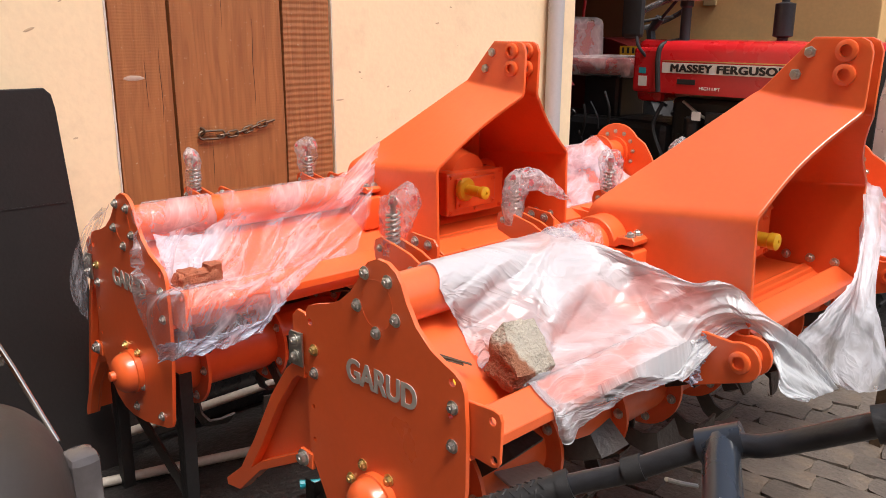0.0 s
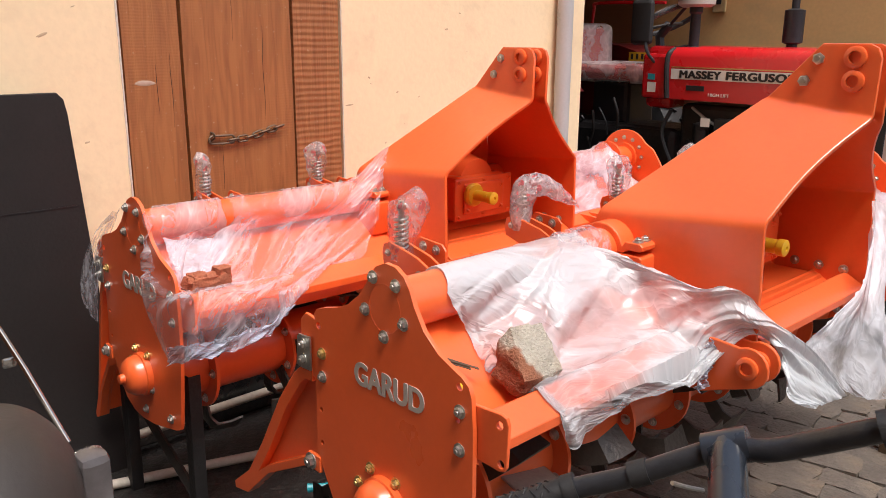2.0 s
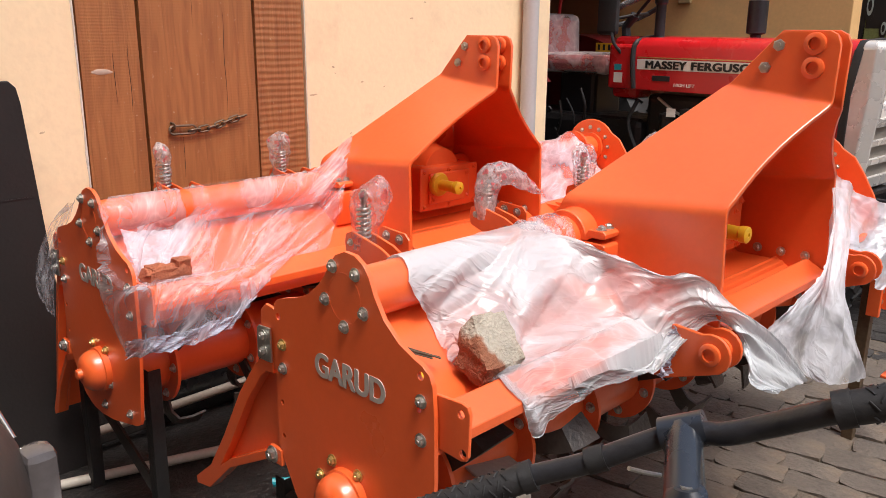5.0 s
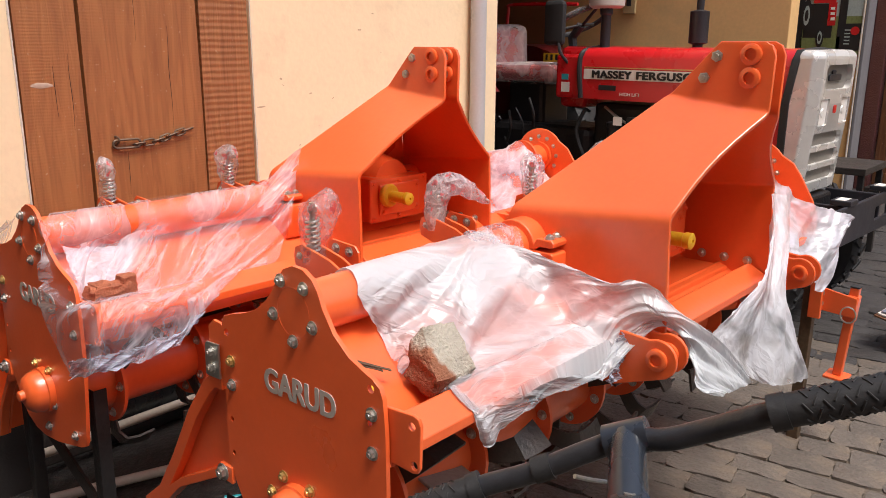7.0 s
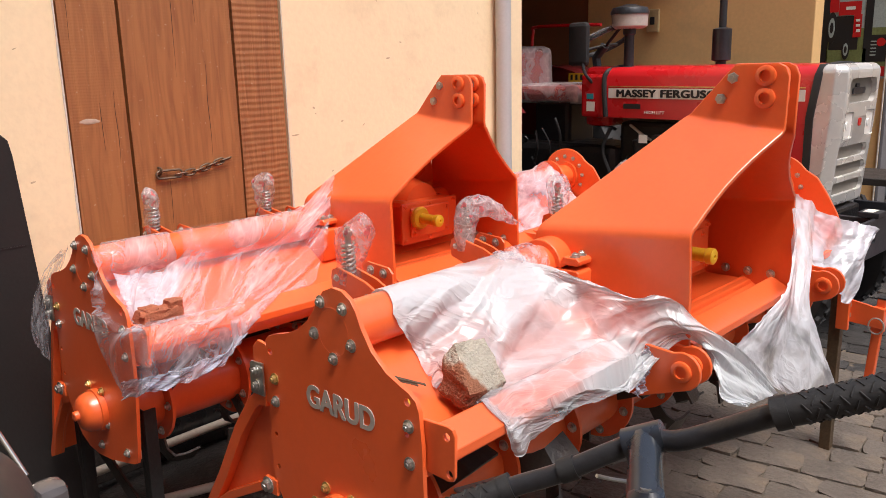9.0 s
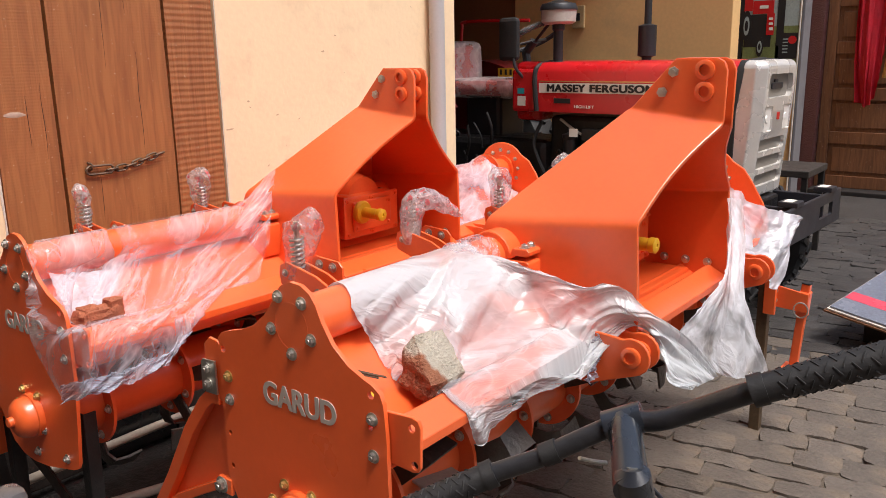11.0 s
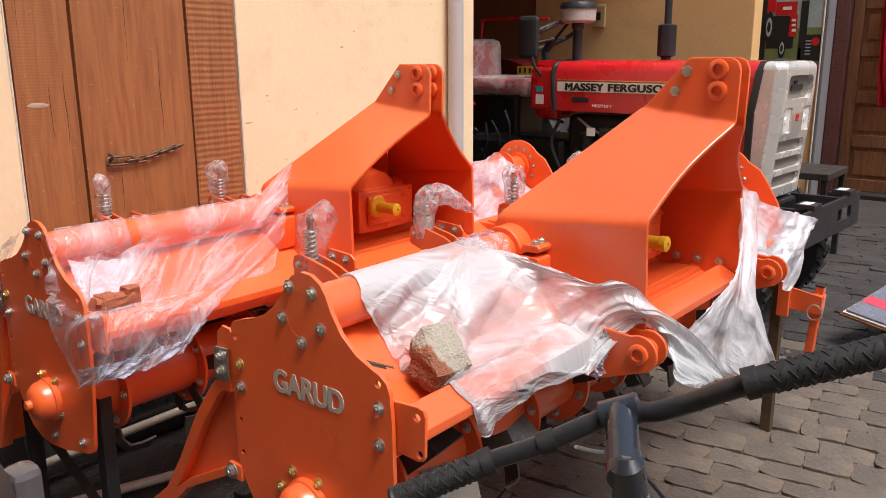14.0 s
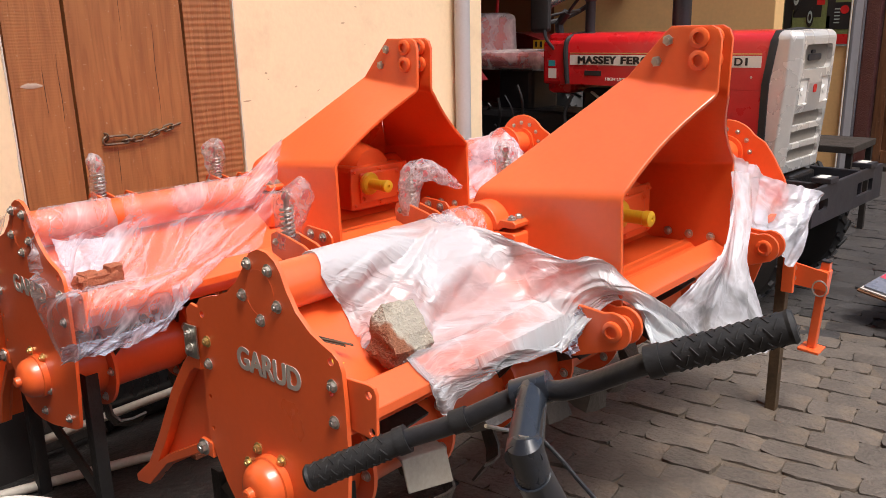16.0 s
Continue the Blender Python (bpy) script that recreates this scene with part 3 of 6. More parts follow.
def hull_stone(pts, seed, rough, cuts=4):
    """A rough lump: the hull of some corners, cut finer and worn."""
    b = bmesh.new()
    for p in pts:
        b.verts.new(p)
    r = bmesh.ops.convex_hull(b, input=b.verts)
    bmesh.ops.delete(b, geom=[g for g in r["geom_interior"] if isinstance(g, bmesh.types.BMVert)], context="VERTS")
    bmesh.ops.triangulate(b, faces=b.faces)
    bmesh.ops.subdivide_edges(b, edges=b.edges, cuts=cuts, use_grid_fill=True)
    bmesh.ops.smooth_vert(b, verts=b.verts, factor=0.4, use_axis_x=True, use_axis_y=True, use_axis_z=True)
    bmesh.ops.recalc_face_normals(b, faces=b.faces)
    b.normal_update()
    for v in b.verts:
        v.co += v.normal * rough * (noise.noise(v.co * 28 + Vector((seed, 0, 0))) + 0.6 * noise.noise(v.co * 75 + Vector((0, seed, 0))))
    return b


# ---- setting ----
single("ground", box(-60, 60, -60, 60, -0.5, 0.0, 0), GROUND, "dark dusty earth ground of the yard", "ground", kind="structure")
single("ground_2", box(4.45, 9.58, -5.9, 3.26, 0.0005, 0.003, 0), SHADEGROUND, "dark ground round the tractor, partly painted shade", "ground", kind="structure")
WALL_Y = 3.278
# Near-black floor tone also carries the shade under the tillers.
FLOORDARK = material("shade_darkened_concrete", (0.014, 0.012, 0.011), 0.62, vary=0.45, scale=9, fine=45, bump=0.018, stain=(0.05, 0.042, 0.036), stain_amount=0.5, stain_scale=16)
single("floor_strip", box(-2.19, 2.0, 1.95, 3.277, 0.0, 0.022, 0.004), FLOORDARK, "dark concrete strip along the wall, partly painted shade", "floor", kind="structure")
DL, DR = 1.245, 2.165
# Dark band added where the foot of wall and door lies in shade.
WALLFOOTSHADE = material("wall_foot_shade_tone", (0.030, 0.024, 0.021), 0.85, vary=0.3, scale=7, bump=0.008, stain=(0.07, 0.055, 0.042), stain_amount=0.4)
single("wall_foot_shade", box(-2.19, DR, WALL_Y - 0.016, WALL_Y - 0.002, 0.023, 0.36, 0.004), WALLFOOTSHADE, "dark band along the wall foot standing in for shade", "plinth", kind="structure")
single("wall_north", box(-6, DL, WALL_Y, WALL_Y + 0.2, 0, 3.6, 0.006), CREAM, "cream painted plaster wall beside the wooden door", "wall", kind="structure")
single("wall_north_2", box(DR, 3.795, WALL_Y, WALL_Y + 0.2, 0, 3.6, 0.008), CREAM, "cream painted plaster wall with a drain pipe", "wall", kind="structure")
single("wall_north_3", box(DL, DR, WALL_Y, WALL_Y + 0.2, 2.12, 3.6, 0), CREAM, "cream painted plaster wall over the door", "wall", kind="structure")
single("wall_bay_west", box(3.6, 3.795, WALL_Y + 0.2, 8.0, 0, 3.6, 0), TAN, "tan painted side wall of the tractor bay", "wall", kind="structure")
single("wall_bay_east", box(6.2, 6.37, 2.54, 4.42, 0, 3.6, 0.006), TAN, "tan painted wall behind the tractor", "wall", kind="structure")
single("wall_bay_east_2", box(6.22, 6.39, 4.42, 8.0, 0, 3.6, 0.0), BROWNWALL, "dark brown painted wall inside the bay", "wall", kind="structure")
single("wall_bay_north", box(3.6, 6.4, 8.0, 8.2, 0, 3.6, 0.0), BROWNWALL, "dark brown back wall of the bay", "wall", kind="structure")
single("bay_roof", box(3.4, 8.0, 3.3, 8.2, 3.0, 3.15, 0.0), TAN, "flat concrete roof slab over the bay", "ceiling", kind="structure")
single("wall_east", box(7.72, 7.92, 2.45, 5.0, 0, 3.6, 0.0), TAN, "tan painted wall with a poster beside the doorway", "wall", kind="structure")
single("trim_3", box(7.712, 7.93, 2.425, 2.4495, 0, 3.0, 0.004), material("grey_post_paint", (0.16, 0.155, 0.165), 0.6, vary=0.15, bump=0.001, stain=(0.07, 0.06, 0.055), stain_amount=0.6), "grey painted post at the end of the poster wall", "post", kind="structure")
single("wall_east_2", box(9.6, 9.8, 0.9, 3.4, 2.71, 3.6, 0.0), TAN, "tan painted wall over the panelled door", "wall", kind="structure")
single("wall_east_3", box(9.6, 9.8, -6.0, 0.9, 0, 2.6, 0.0), TAN, "tan painted wall at the far side of the yard", "wall", kind="structure")
single("wall_east_4", box(7.92, 9.8, 3.4, 3.6, 0, 3.6, 0.0), TAN, "tan painted wall beside the panelled door", "wall", kind="structure")
# Beam out of view, added to hold back sky light from the bay.
single("light_block_lintel", box(3.795, 7.9, 3.30, 3.50, 2.75, 3.6, 0.0), TAN, "unseen tan beam added to dim the bay", "wall", kind="structure")
single("wall_south", box(-2.2, 9.8, -6.2, -6.0, 0, 2.4, 0.0), CREAM, "cream painted wall across the yard", "wall", kind="structure")
# Unseen tall wall behind the camera, added to keep off western sky light.
single("light_block_west", box(-2.4, -2.2, -6.0, 3.27, 0, 7.5, 0.0), BROWNWALL, "unseen dark brown wall added to block sky light", "wall", kind="structure")


def plank_door():
    d = thing("door_1", "closed brown plank door with a rusty chain", "door", kind="structure", at=(0, 0, 0))
    part("backing", box(DL, DR, WALL_Y + 0.10, WALL_Y + 0.13, 0.0, 2.12, 0), DARKGAP, d, "dark gap behind the planks")
    xs = [(DL + 0.012, 1.463, DOORWOOD), (1.475, 1.925, DOORWOOD), (1.937, DR - 0.007, RIBWOOD)]
    for a, b, m in xs:
        bm = bmesh.new()
        n = 40
        left, right = [], []
        for i in range(n + 1):
            z = 0.03 + 2.06 * i / n
            left.append((a + 0.004 * noise.noise(Vector((a * 7, z * 2.2, 0))), z))
            right.append((b + 0.004 * noise.noise(Vector((b * 7, z * 2.2, 3))), z))
        for i in range(n):
            vs = [bm.verts.new((p[0], WALL_Y + 0.006, p[1])) for p in (left[i], right[i], right[i + 1], left[i + 1])]
            bm.faces.new(vs)
        bmesh.ops.remove_doubles(bm, verts=bm.verts, dist=1e-5)
        r = bmesh.ops.extrude_face_region(bm, geom=list(bm.faces))
        bmesh.ops.translate(bm, verts=[v for v in r["geom"] if isinstance(v, bmesh.types.BMVert)], vec=(0, 0.045, 0))
        pl = part("plank", bm, m, d)
        if m is DOORWOOD:
            for k, (cx, z0, z1) in enumerate(((0.16, 1.62, 2.09), (0.80, 1.20, 1.46), (0.55, 1.25, 1.42)) if b - a < 0.3 else ((0.45, 1.50, 2.09), (0.72, 1.18, 1.56), (0.28, 0.95, 1.12), (0.66, 1.70, 2.0))):
                x = a + (b - a) * cx
                pts = [(x + 0.010 * noise.noise(Vector((k * 3.1, z * 5, a))), WALL_Y + 0.0058, z) for z in [z0 + (z1 - z0) * i / 14 for i in range(15)]]
                part("crack", tube(pts, 0.0009, 5, radii=[0.0002 + 0.0008 * math.sin(math.pi * (i + 0.4) / 15) for i in range(15)]), DARKGAP, pl, "dark drying crack")
    return d


plank_door()


def machine(left, lift, label, base_at, spread=1.0, rear=2.038):
    BX, BY = 2.12, 1.60
    g = thing("rotary_tiller", label, "rotary tiller", "rotary tillers in the yard", at=(BX + base_at[0], BY + base_at[1], base_at[2]))
    T = Matrix.Translation((-BX, -BY, 0))

    def P(name, bm, mat=ORANGE, parent=g, lab=""):
        bm.transform(T)
        return part(name, bm, mat, parent, lab)

    def B(parent, x, y, z, me=None, face="-x"):
        return bolt(parent, x - BX, y - BY, z, me, face)

    right = 3.195
    # side plate with a lobed top
    ol = [(1.426, 0.50), (1.412, 0.60), (1.398, 0.72), (1.399, 0.84), (1.404, 0.905), (1.412, 0.925), (1.43, 0.938), (1.452, 0.946), (1.490, 0.963), (1.53, 0.996), (1.556, 1.036),
          (1.570, 1.068), (1.585, 1.088), (1.61, 1.102), (1.640, 1.104), (1.668, 1.092), (1.688, 1.068), (1.704, 1.043), (1.724, 1.02), (1.76, 0.992), (1.80, 0.975), (1.845, 0.963),
          (1.872, 0.953), (1.882, 0.94), (1.884, 0.80), (1.886, 0.62), (1.87, 0.58), (1.83, 0.51), (1.79, 0.462), (1.74, 0.438), (1.68, 0.432), (1.60, 0.440), (1.46, 0.472), (1.436, 0.482)]
    sp = P("side_plate", prism(ol, left, left + 0.010, 0.0025, holes=[(1.434, 0.919, 0.0085), (1.868, 0.917, 0.008), (1.866, 0.72, 0.006), (1.866, 0.64, 0.006), (1.438, 0.852, 0.006)]), lab="orange painted steel side plate")
    for y, z in ((1.676, 1.069), (1.608, 1.066), (1.702, 0.997), (1.586, 0.995), (1.644, 0.954), (1.857, 0.802), (1.432, 0.871), (1.432, 0.795), (1.485, 0.498), (1.597, 0.551), (1.647, 0.473)):
        B(sp, left, y, z)
    for y, z in ((1.856, 0.856), (1.694, 0.649), (1.612, 0.648), (1.735, 0.60)):
        B(sp, left, y, z, BOLTY)
    B(sp, left - 0.004, 1.908, 0.580, BIGBOLT)
    P("bolt_tab", prism([(1.875, 0.56), (1.875, 0.60), (1.92, 0.60), (1.925, 0.58), (1.92, 0.56)], left - 0.004, left + 0.006, 0.002), parent=sp)
    ring = tube([(left - 0.0002, 1.642 + 0.047 * math.cos(a * math.tau / 48), 1.012 + 0.050 * math.sin(a * math.tau / 48)) for a in range(49)], 0.0004, 5)
    P("weld_ring", ring, ORANGE, sp, "thin dark welded seam ring")
    hub = lathe([(left + 0.001, 0.064), (left - 0.016, 0.064), (left - 0.018, 0.059), (left - 0.038, 0.056), (left - 0.052, 0.046), (left - 0.06, 0.030), (left - 0.061, 0.015), (left - 0.073, 0.014), (left - 0.075, 0.010)], n=32, at=(0, 1.645, 0.585))
    P("hub_cap", hub, lab="domed orange bearing cap")
    me = letters("GARUD", 0.06, SILVER, "maker_lettering", 0.5, 1.0, bold=0.042)
    me.transform(Matrix(((0, 0, 0.002, left - 0.0008 - BX), (-0.214, 0, 0, 1.741 - BY), (0.0, 0.052, 0, 0.826), (0, 0, 0, 1))))
    shared("maker_lettering", me, Matrix(), sp, "raised silver block letters")
    # top tube, deck and bars
    P("top_tube", lathe([(left + 0.01, 0.052), (right + 0.134, 0.052)], n=28, at=(0, 1.642, 1.012)))
    deck = [(1.398, 0.775), (1.425, 0.803), (1.465, 0.838), (1.54, 0.895), (1.60, 0.935), (1.64, 0.957), (1.74, 0.935), (1.82, 0.875), (1.87, 0.79), (1.885, 0.64)]
    bm = bmesh.new()
    rows = [[bm.verts.new((x, p[1], p[2])) for p in [Vector((0, a, b)) for a, b in deck]] for x in (left + 0.011, left + 0.5, 2.12, 2.7, right + 0.12)]
    for r0, r1 in zip(rows, rows[1:]):
        for i in range(len(deck) - 1):
            bm.faces.new((r0[i], r0[i + 1], r1[i + 1], r1[i]))
    bmesh.ops.recalc_face_normals(bm, faces=bm.faces)
    bmesh.ops.solidify(bm, geom=list(bm.faces), thickness=0.004)
    P("deck", bm)
    lip = [(1.335, 0.845), (1.391, 0.876), (1.399, 0.872), (1.399, 0.812), (1.392, 0.812), (1.390, 0.862), (1.343, 0.836), (1.343, 0.824), (1.335, 0.824)]
    P("front_bar", prism(lip, left + 0.0205, right - 0.01, 0.002), lab="folded orange front bar with a sloping top")
    P("bar_end_plate", prism([(1.425, 0.787), (1.425, 0.888), (1.345, 0.893), (1.332, 0.889), (1.326, 0.876), (1.329, 0.795), (1.334, 0.786), (1.345, 0.782)], left + 0.012, left + 0.020, 0.002, holes=[(1.347, 0.871, 0.0075), (1.342, 0.798, 0.0075)]))
    P("cross_bar", prism([(y - 0.092, z + 0.014) for y, z in lip], 1.817, 2.432, 0.002), lab="folded orange cross bar with a sloping top")
    P("gearbox_bed", box(1.82, 2.43, 1.36, 1.60, 0.835, 0.872, 0.006))
    # end plate on the other side with a round chain case
    out = right + 0.135
    rl = [(1.50, 0.47), (1.40, 0.785), (1.386, 0.80), (1.386, 0.87), (1.408, 0.93), (1.455, 1.01), (1.492, 1.062)]
    rl += [(1.642 + 0.130 * math.cos(a), 1.012 + 0.130 * math.sin(a)) for a in [radians(144 - 13 * k) for k in range(11)]]
    rl += [(1.79, 0.99), (1.83, 0.965), (1.87, 0.95), (1.885, 0.93), (1.885, 0.60), (1.80, 0.47)]
    ep = P("chain_case_plate", prism(rl, out, out + 0.012, 0.003))
    for a in range(9):
        an = radians(-35 + 30 * a)
        B(ep, out, 1.642 + 0.092 * math.cos(an), 1.012 + 0.092 * math.sin(an), SMALLBOLT)
    for z in (0.825, 0.88):
        B(ep, out, 1.405, z, SMALLBOLT)
    P("case_flange", lathe([(out - 0.014, 0.068), (out, 0.068)], n=28, at=(0, 1.642, 1.012)), parent=ep)
    P("tube_flange", lathe([(right - 0.012, 0.085), (right, 0.085)], n=28, at=(0, 1.642, 1.012)))
    # three-point headstock: two folded plates, ears above
    for s in (-1, 1):
        def X(x):
            return 2.1275 + s * (2.1275 - x)
        lo, up = X(1.805), X(2.095)
        a1, a2 = (lo, 1.255, 1.128), (lo, 1.69, 1.092)
        b1, b2 = (up, 1.165, 1.345), (up, 1.42, 1.376)
        front = [(lo, 1.245, 0.842), (lo, 1.250, 1.0), a1, b1, (up, 1.162, 1.480), (up, 1.172, 1.503), (up, 1.190, 1.512)]
        back = [(lo, 1.60, 0.842), (lo, 1.765, 0.95), a2, b2, (up, 1.322, 1.484), (up, 1.303, 1.504), (up, 1.295, 1.512)]
        bm = curved_sheet(front, back, (2, 3), 0.015, 0.014, 0.011)
        hp = P("headstock_plate", bm, lab="folded orange headstock side plate with ears")
        if s < 0:
            for y, z in ((1.300, 1.477), (1.329, 1.425)):
                B(hp, up - 0.006, y, z, BIGBOLT)
            for y, z in ((1.218, 1.482), (1.217, 1.428)):
                P("pin_boss", lathe([(up - 0.002, 0.026), (up - 0.018, 0.025), (up - 0.020, 0.022), (up - 0.0205, 0.014), (up - 0.006, 0.0135)], n=24, at=(0, y, z)), parent=hp)
        else:
            for y, z in ((1.208, 1.482), (1.207, 1.428)):
                P("pin_boss", lathe([(up - 0.013, 0.026), (up - 0.022, 0.025), (up - 0.024, 0.022), (up - 0.0245, 0.015), (up - 0.016, 0.0145)], n=24, at=(0, y, z)), parent=hp)
                P("pin_hole", lathe([(up - 0.0155, 0.0145), (up - 0.0170, 0.0145), (up - 0.0172, 0.001)], n=20, at=(0, y, z)), WHITE, hp, "pin hole with a pale view through")
            for y in (1.303, 1.372, 1.441):
                B(hp, lo - 0.024, y, 0.897, BOLT)
    P("back_web", folded([[(1.812, 1.70, 0.95), (2.443, 1.70, 0.95), (2.443, 1.69, 1.088), (1.812, 1.69, 1.088)], [(1.812, 1.69, 1.088), (2.443, 1.69, 1.088), (2.175, 1.45, 1.345), (2.08, 1.45, 1.345)]], 0.006))
    P("ear_spacer", tube([(2.10, 1.300, 1.477), (2.155, 1.300, 1.477)], 0.012), ZINC)
    # gearbox with its drive stub
    gb = P("gearbox", box(2.06, 2.32, 1.47, 1.66, 0.90, 1.065, 0.02))
    P("gearbox_dome", lathe([(-0.09, 0.05), (-0.088, 0.085), (0.0, 0.105), (0.088, 0.085), (0.09, 0.05)], axis="y", n=28, at=(2.18, 1.58, 1.035)), parent=gb)
    P("cover_plate", box(2.038, 2.328, 1.455, 1.469, 0.912, 1.062, 0.006), parent=gb)
    P("cover_plate", box(2.075, 2.275, 1.443, 1.4545, 0.935, 1.045, 0.006), parent=gb)
    for x in (2.055, 2.18, 2.31):
        for z in (0.926, 1.049):
            B(gb, x, 1.455, z, SMALLBOLT, "-y").data = SMALLORANGE
    for x, z in ((2.09, 0.95), (2.09, 1.03), (2.26, 0.95), (2.26, 1.03)):
        B(gb, x, 1.443, z, SMALLBOLT, "-y").data = SMALLORANGE
    P("shaft_seal", lathe([(1.4425, 0.040), (1.430, 0.042), (1.422, 0.037)], axis="y", n=24, at=(2.108, 0, 1.006)), YELLOW, gb, "yellow shaft seal cap")
    P("drive_stub", lathe([(1.4215, 0.019), (1.358, 0.019), (1.354, 0.022), (1.337, 0.022), (1.334, 0.018), (1.3335, 0.006), (1.339, 0.005)], axis="y", n=18, at=(2.108, 0, 1.006)), YELLOW, gb, "yellow painted splined drive stub")
    # lower hitch arms: pairs of rounded lugs
    for x0 in (1.722, 2.66):
        lug = [(1.40, 0.735), (1.40, 0.872), (1.322, 0.871)] + [(1.226 + 0.047 * math.cos(a), 0.823 + 0.047 * math.sin(a)) for a in [radians(62 + 22 * k) for k in range(0, 10)]] + [(1.33, 0.735)]
        for x in (x0, x0 + 0.055):
            lp = P("hitch_lug", prism(lug, x, x + 0.010, 0.0025))
            P("lug_boss", lathe([(x + 0.001, 0.026), (x - 0.006, 0.025), (x - 0.008, 0.022), (x - 0.008, 0.0145), (x - 0.001, 0.014)], n=24, at=(0, 1.226, 0.823)), parent=lp)
        P("hitch_pin", tube([(x0 + 0.002, 1.226, 0.823), (x0 + 0.06, 1.226, 0.823)], 0.0135), ZINC)
    # clamps of the top tube
    for x in (1.737, 2.455):
        arch = [(1.642 + 0.067 * math.cos(radians(a)), 1.012 + 0.067 * math.sin(radians(a))) for a in range(0, 166, 15)]
        cl = P("tube_clamp", prism([(1.709, 1.0125)] + arch[1:] + [(1.570, 1.043), (1.528, 1.043), (1.520, 1.036), (1.520, 1.026), (1.528, 1.0225), (1.56, 1.0225), (1.575, 1.0125)], x, x + 0.062, 0.003), lab="half round clamp over the tube")
        P("clamp_base", prism([(1.72, 1.0115), (1.56, 1.0115), (1.528, 1.0115), (1.520, 1.006), (1.520, 0.96), (1.530, 0.90), (1.55, 0.895), (1.735, 0.94)], x - 0.002, x + 0.064, 0.003), parent=cl)
        for bx in (x + 0.016, x + 0.046):
            B(cl, bx, 1.543, 1.0432, BOLT, "+z")
    # spring rods on the rear
    ear = [(1.70, 0.90), (1.70, 0.955), (1.80, 0.945), (1.87, 0.947), (1.95, 0.984)] + [(rear + y, z) for y, z in ((-0.02, 1.0), (0.02, 1.008), (0.044, 0.998), (0.05, 0.975), (0.045, 0.945))] + [(1.95, 0.90), (1.85, 0.88)]
    for x in (1.425, 1.90, 2.38, 2.83):
        lg = P("spring_lug", prism(ear, x - 0.024, x - 0.016, 0.002))
        P("spring_lug", prism(ear, x + 0.016, x + 0.024, 0.002))
        B(lg, x - 0.024, rear + 0.025, 0.978, SMALLBOLT)
        for y, z in ((1.80, 0.92), (1.942, 0.94)):
            B(lg, x - 0.024, y, z, BOLT)
        gp = P("lug_bracket", prism([(1.95, 0.90), (1.95, 0.985), (1.965, 1.0), (2.05, 1.006), (2.065, 0.995), (2.07, 0.91)], x + 0.074, x + 0.081, 0.002))
        for y, z in ((1.985, 0.982), (2.035, 0.984)):
            B(gp, x + 0.074, y, z, BOLT)
        rod = P("spring_rod", tube([(x, rear, 0.62), (x, rear, 1.115)], 0.008), ZINC)
        coil = [(x + 0.017 * math.cos(k * math.tau / 10), rear + 0.017 * math.sin(k * math.tau / 10), 0.985 + 0.0125 * k / 10) for k in range(71)]
        P("coil_spring", tube(coil, 0.0035, 6), ZINC, rod, "zinc plated coil spring")
        P("rod_nut", lathe([(1.092, 0.013), (1.105, 0.013)], axis="z", n=6, at=(x, rear, 0)), ZINC, rod)
    # trailing board
    def S(y, z):
        return 1.93 + (y - 1.93) * spread, z - (1 - spread) * 0.22 * (0.80 - z)

    (ya, za), (yb, zb), (yc, zc) = S(1.975, 0.785), S(2.130, 0.545), S(2.275, 0.355)
    tb = P("trailing_board", folded([[(left + 0.02, ya, za), (right - 0.02, ya, za), (right - 0.02, yb, zb), (left + 0.02, yb, zb)], [(left + 0.02, yb, zb), (right - 0.02, yb, zb), (right - 0.02, yc, zc), (left + 0.02, yc, zc)]], 0.005))
    P("board_gusset", prism([S(*p) for p in [(1.925, 0.55), (1.91, 0.80), (1.95, 0.80), (1.985, 0.77), (2.055, 0.68), (2.144, 0.532), (2.22, 0.42), (2.30, 0.355), (2.298, 0.335), (2.232, 0.348), (2.124, 0.45), (1.95, 0.545)]], left + 0.034, left + 0.042, 0.003), parent=tb)
    rim = [(1.91, 0.80), (1.95, 0.80), (1.985, 0.77), (2.055, 0.68), (2.144, 0.532), (2.22, 0.42), (2.30, 0.355), (2.298, 0.335), (2.232, 0.348), (2.124, 0.45), (1.95, 0.545)]
    inner = [(1.95, 0.570), (2.118, 0.478), (2.168, 0.440), (2.112, 0.522), (2.026, 0.665), (1.960, 0.750), (1.938, 0.768), (1.91, 0.770)]
    P("board_rim", prism([S(*p) for p in rim + inner], left + 0.008, left + 0.0335, 0.002), parent=tb)
    P("hinge_bracket", prism([(1.906, 0.798), (1.906, 0.879), (1.95, 0.876), (1.957, 0.868), (1.960, 0.80), (1.952, 0.796)], left + 0.002, left + 0.007, 0.0015), ZINC, tb, "grey galvanised hinge strap")
    P("hinge_ear", prism([(1.885, 0.78), (1.885, 0.90), (1.90, 0.925), (1.93, 0.928), (1.95, 0.91), (1.955, 0.79)], left + 0.010, left + 0.018, 0.002), parent=tb)
    B(tb, left + 0.002, 1.933, 0.856)
    B(tb, left + 0.002, 1.934, 0.820)
    # rotor with flanges and blades
    P("rotor_tube", lathe([(left + 0.012, 0.088), (right, 0.088)], n=32, at=(0, 1.622, 0.582)))
    k = 0
    x = left + 0.147
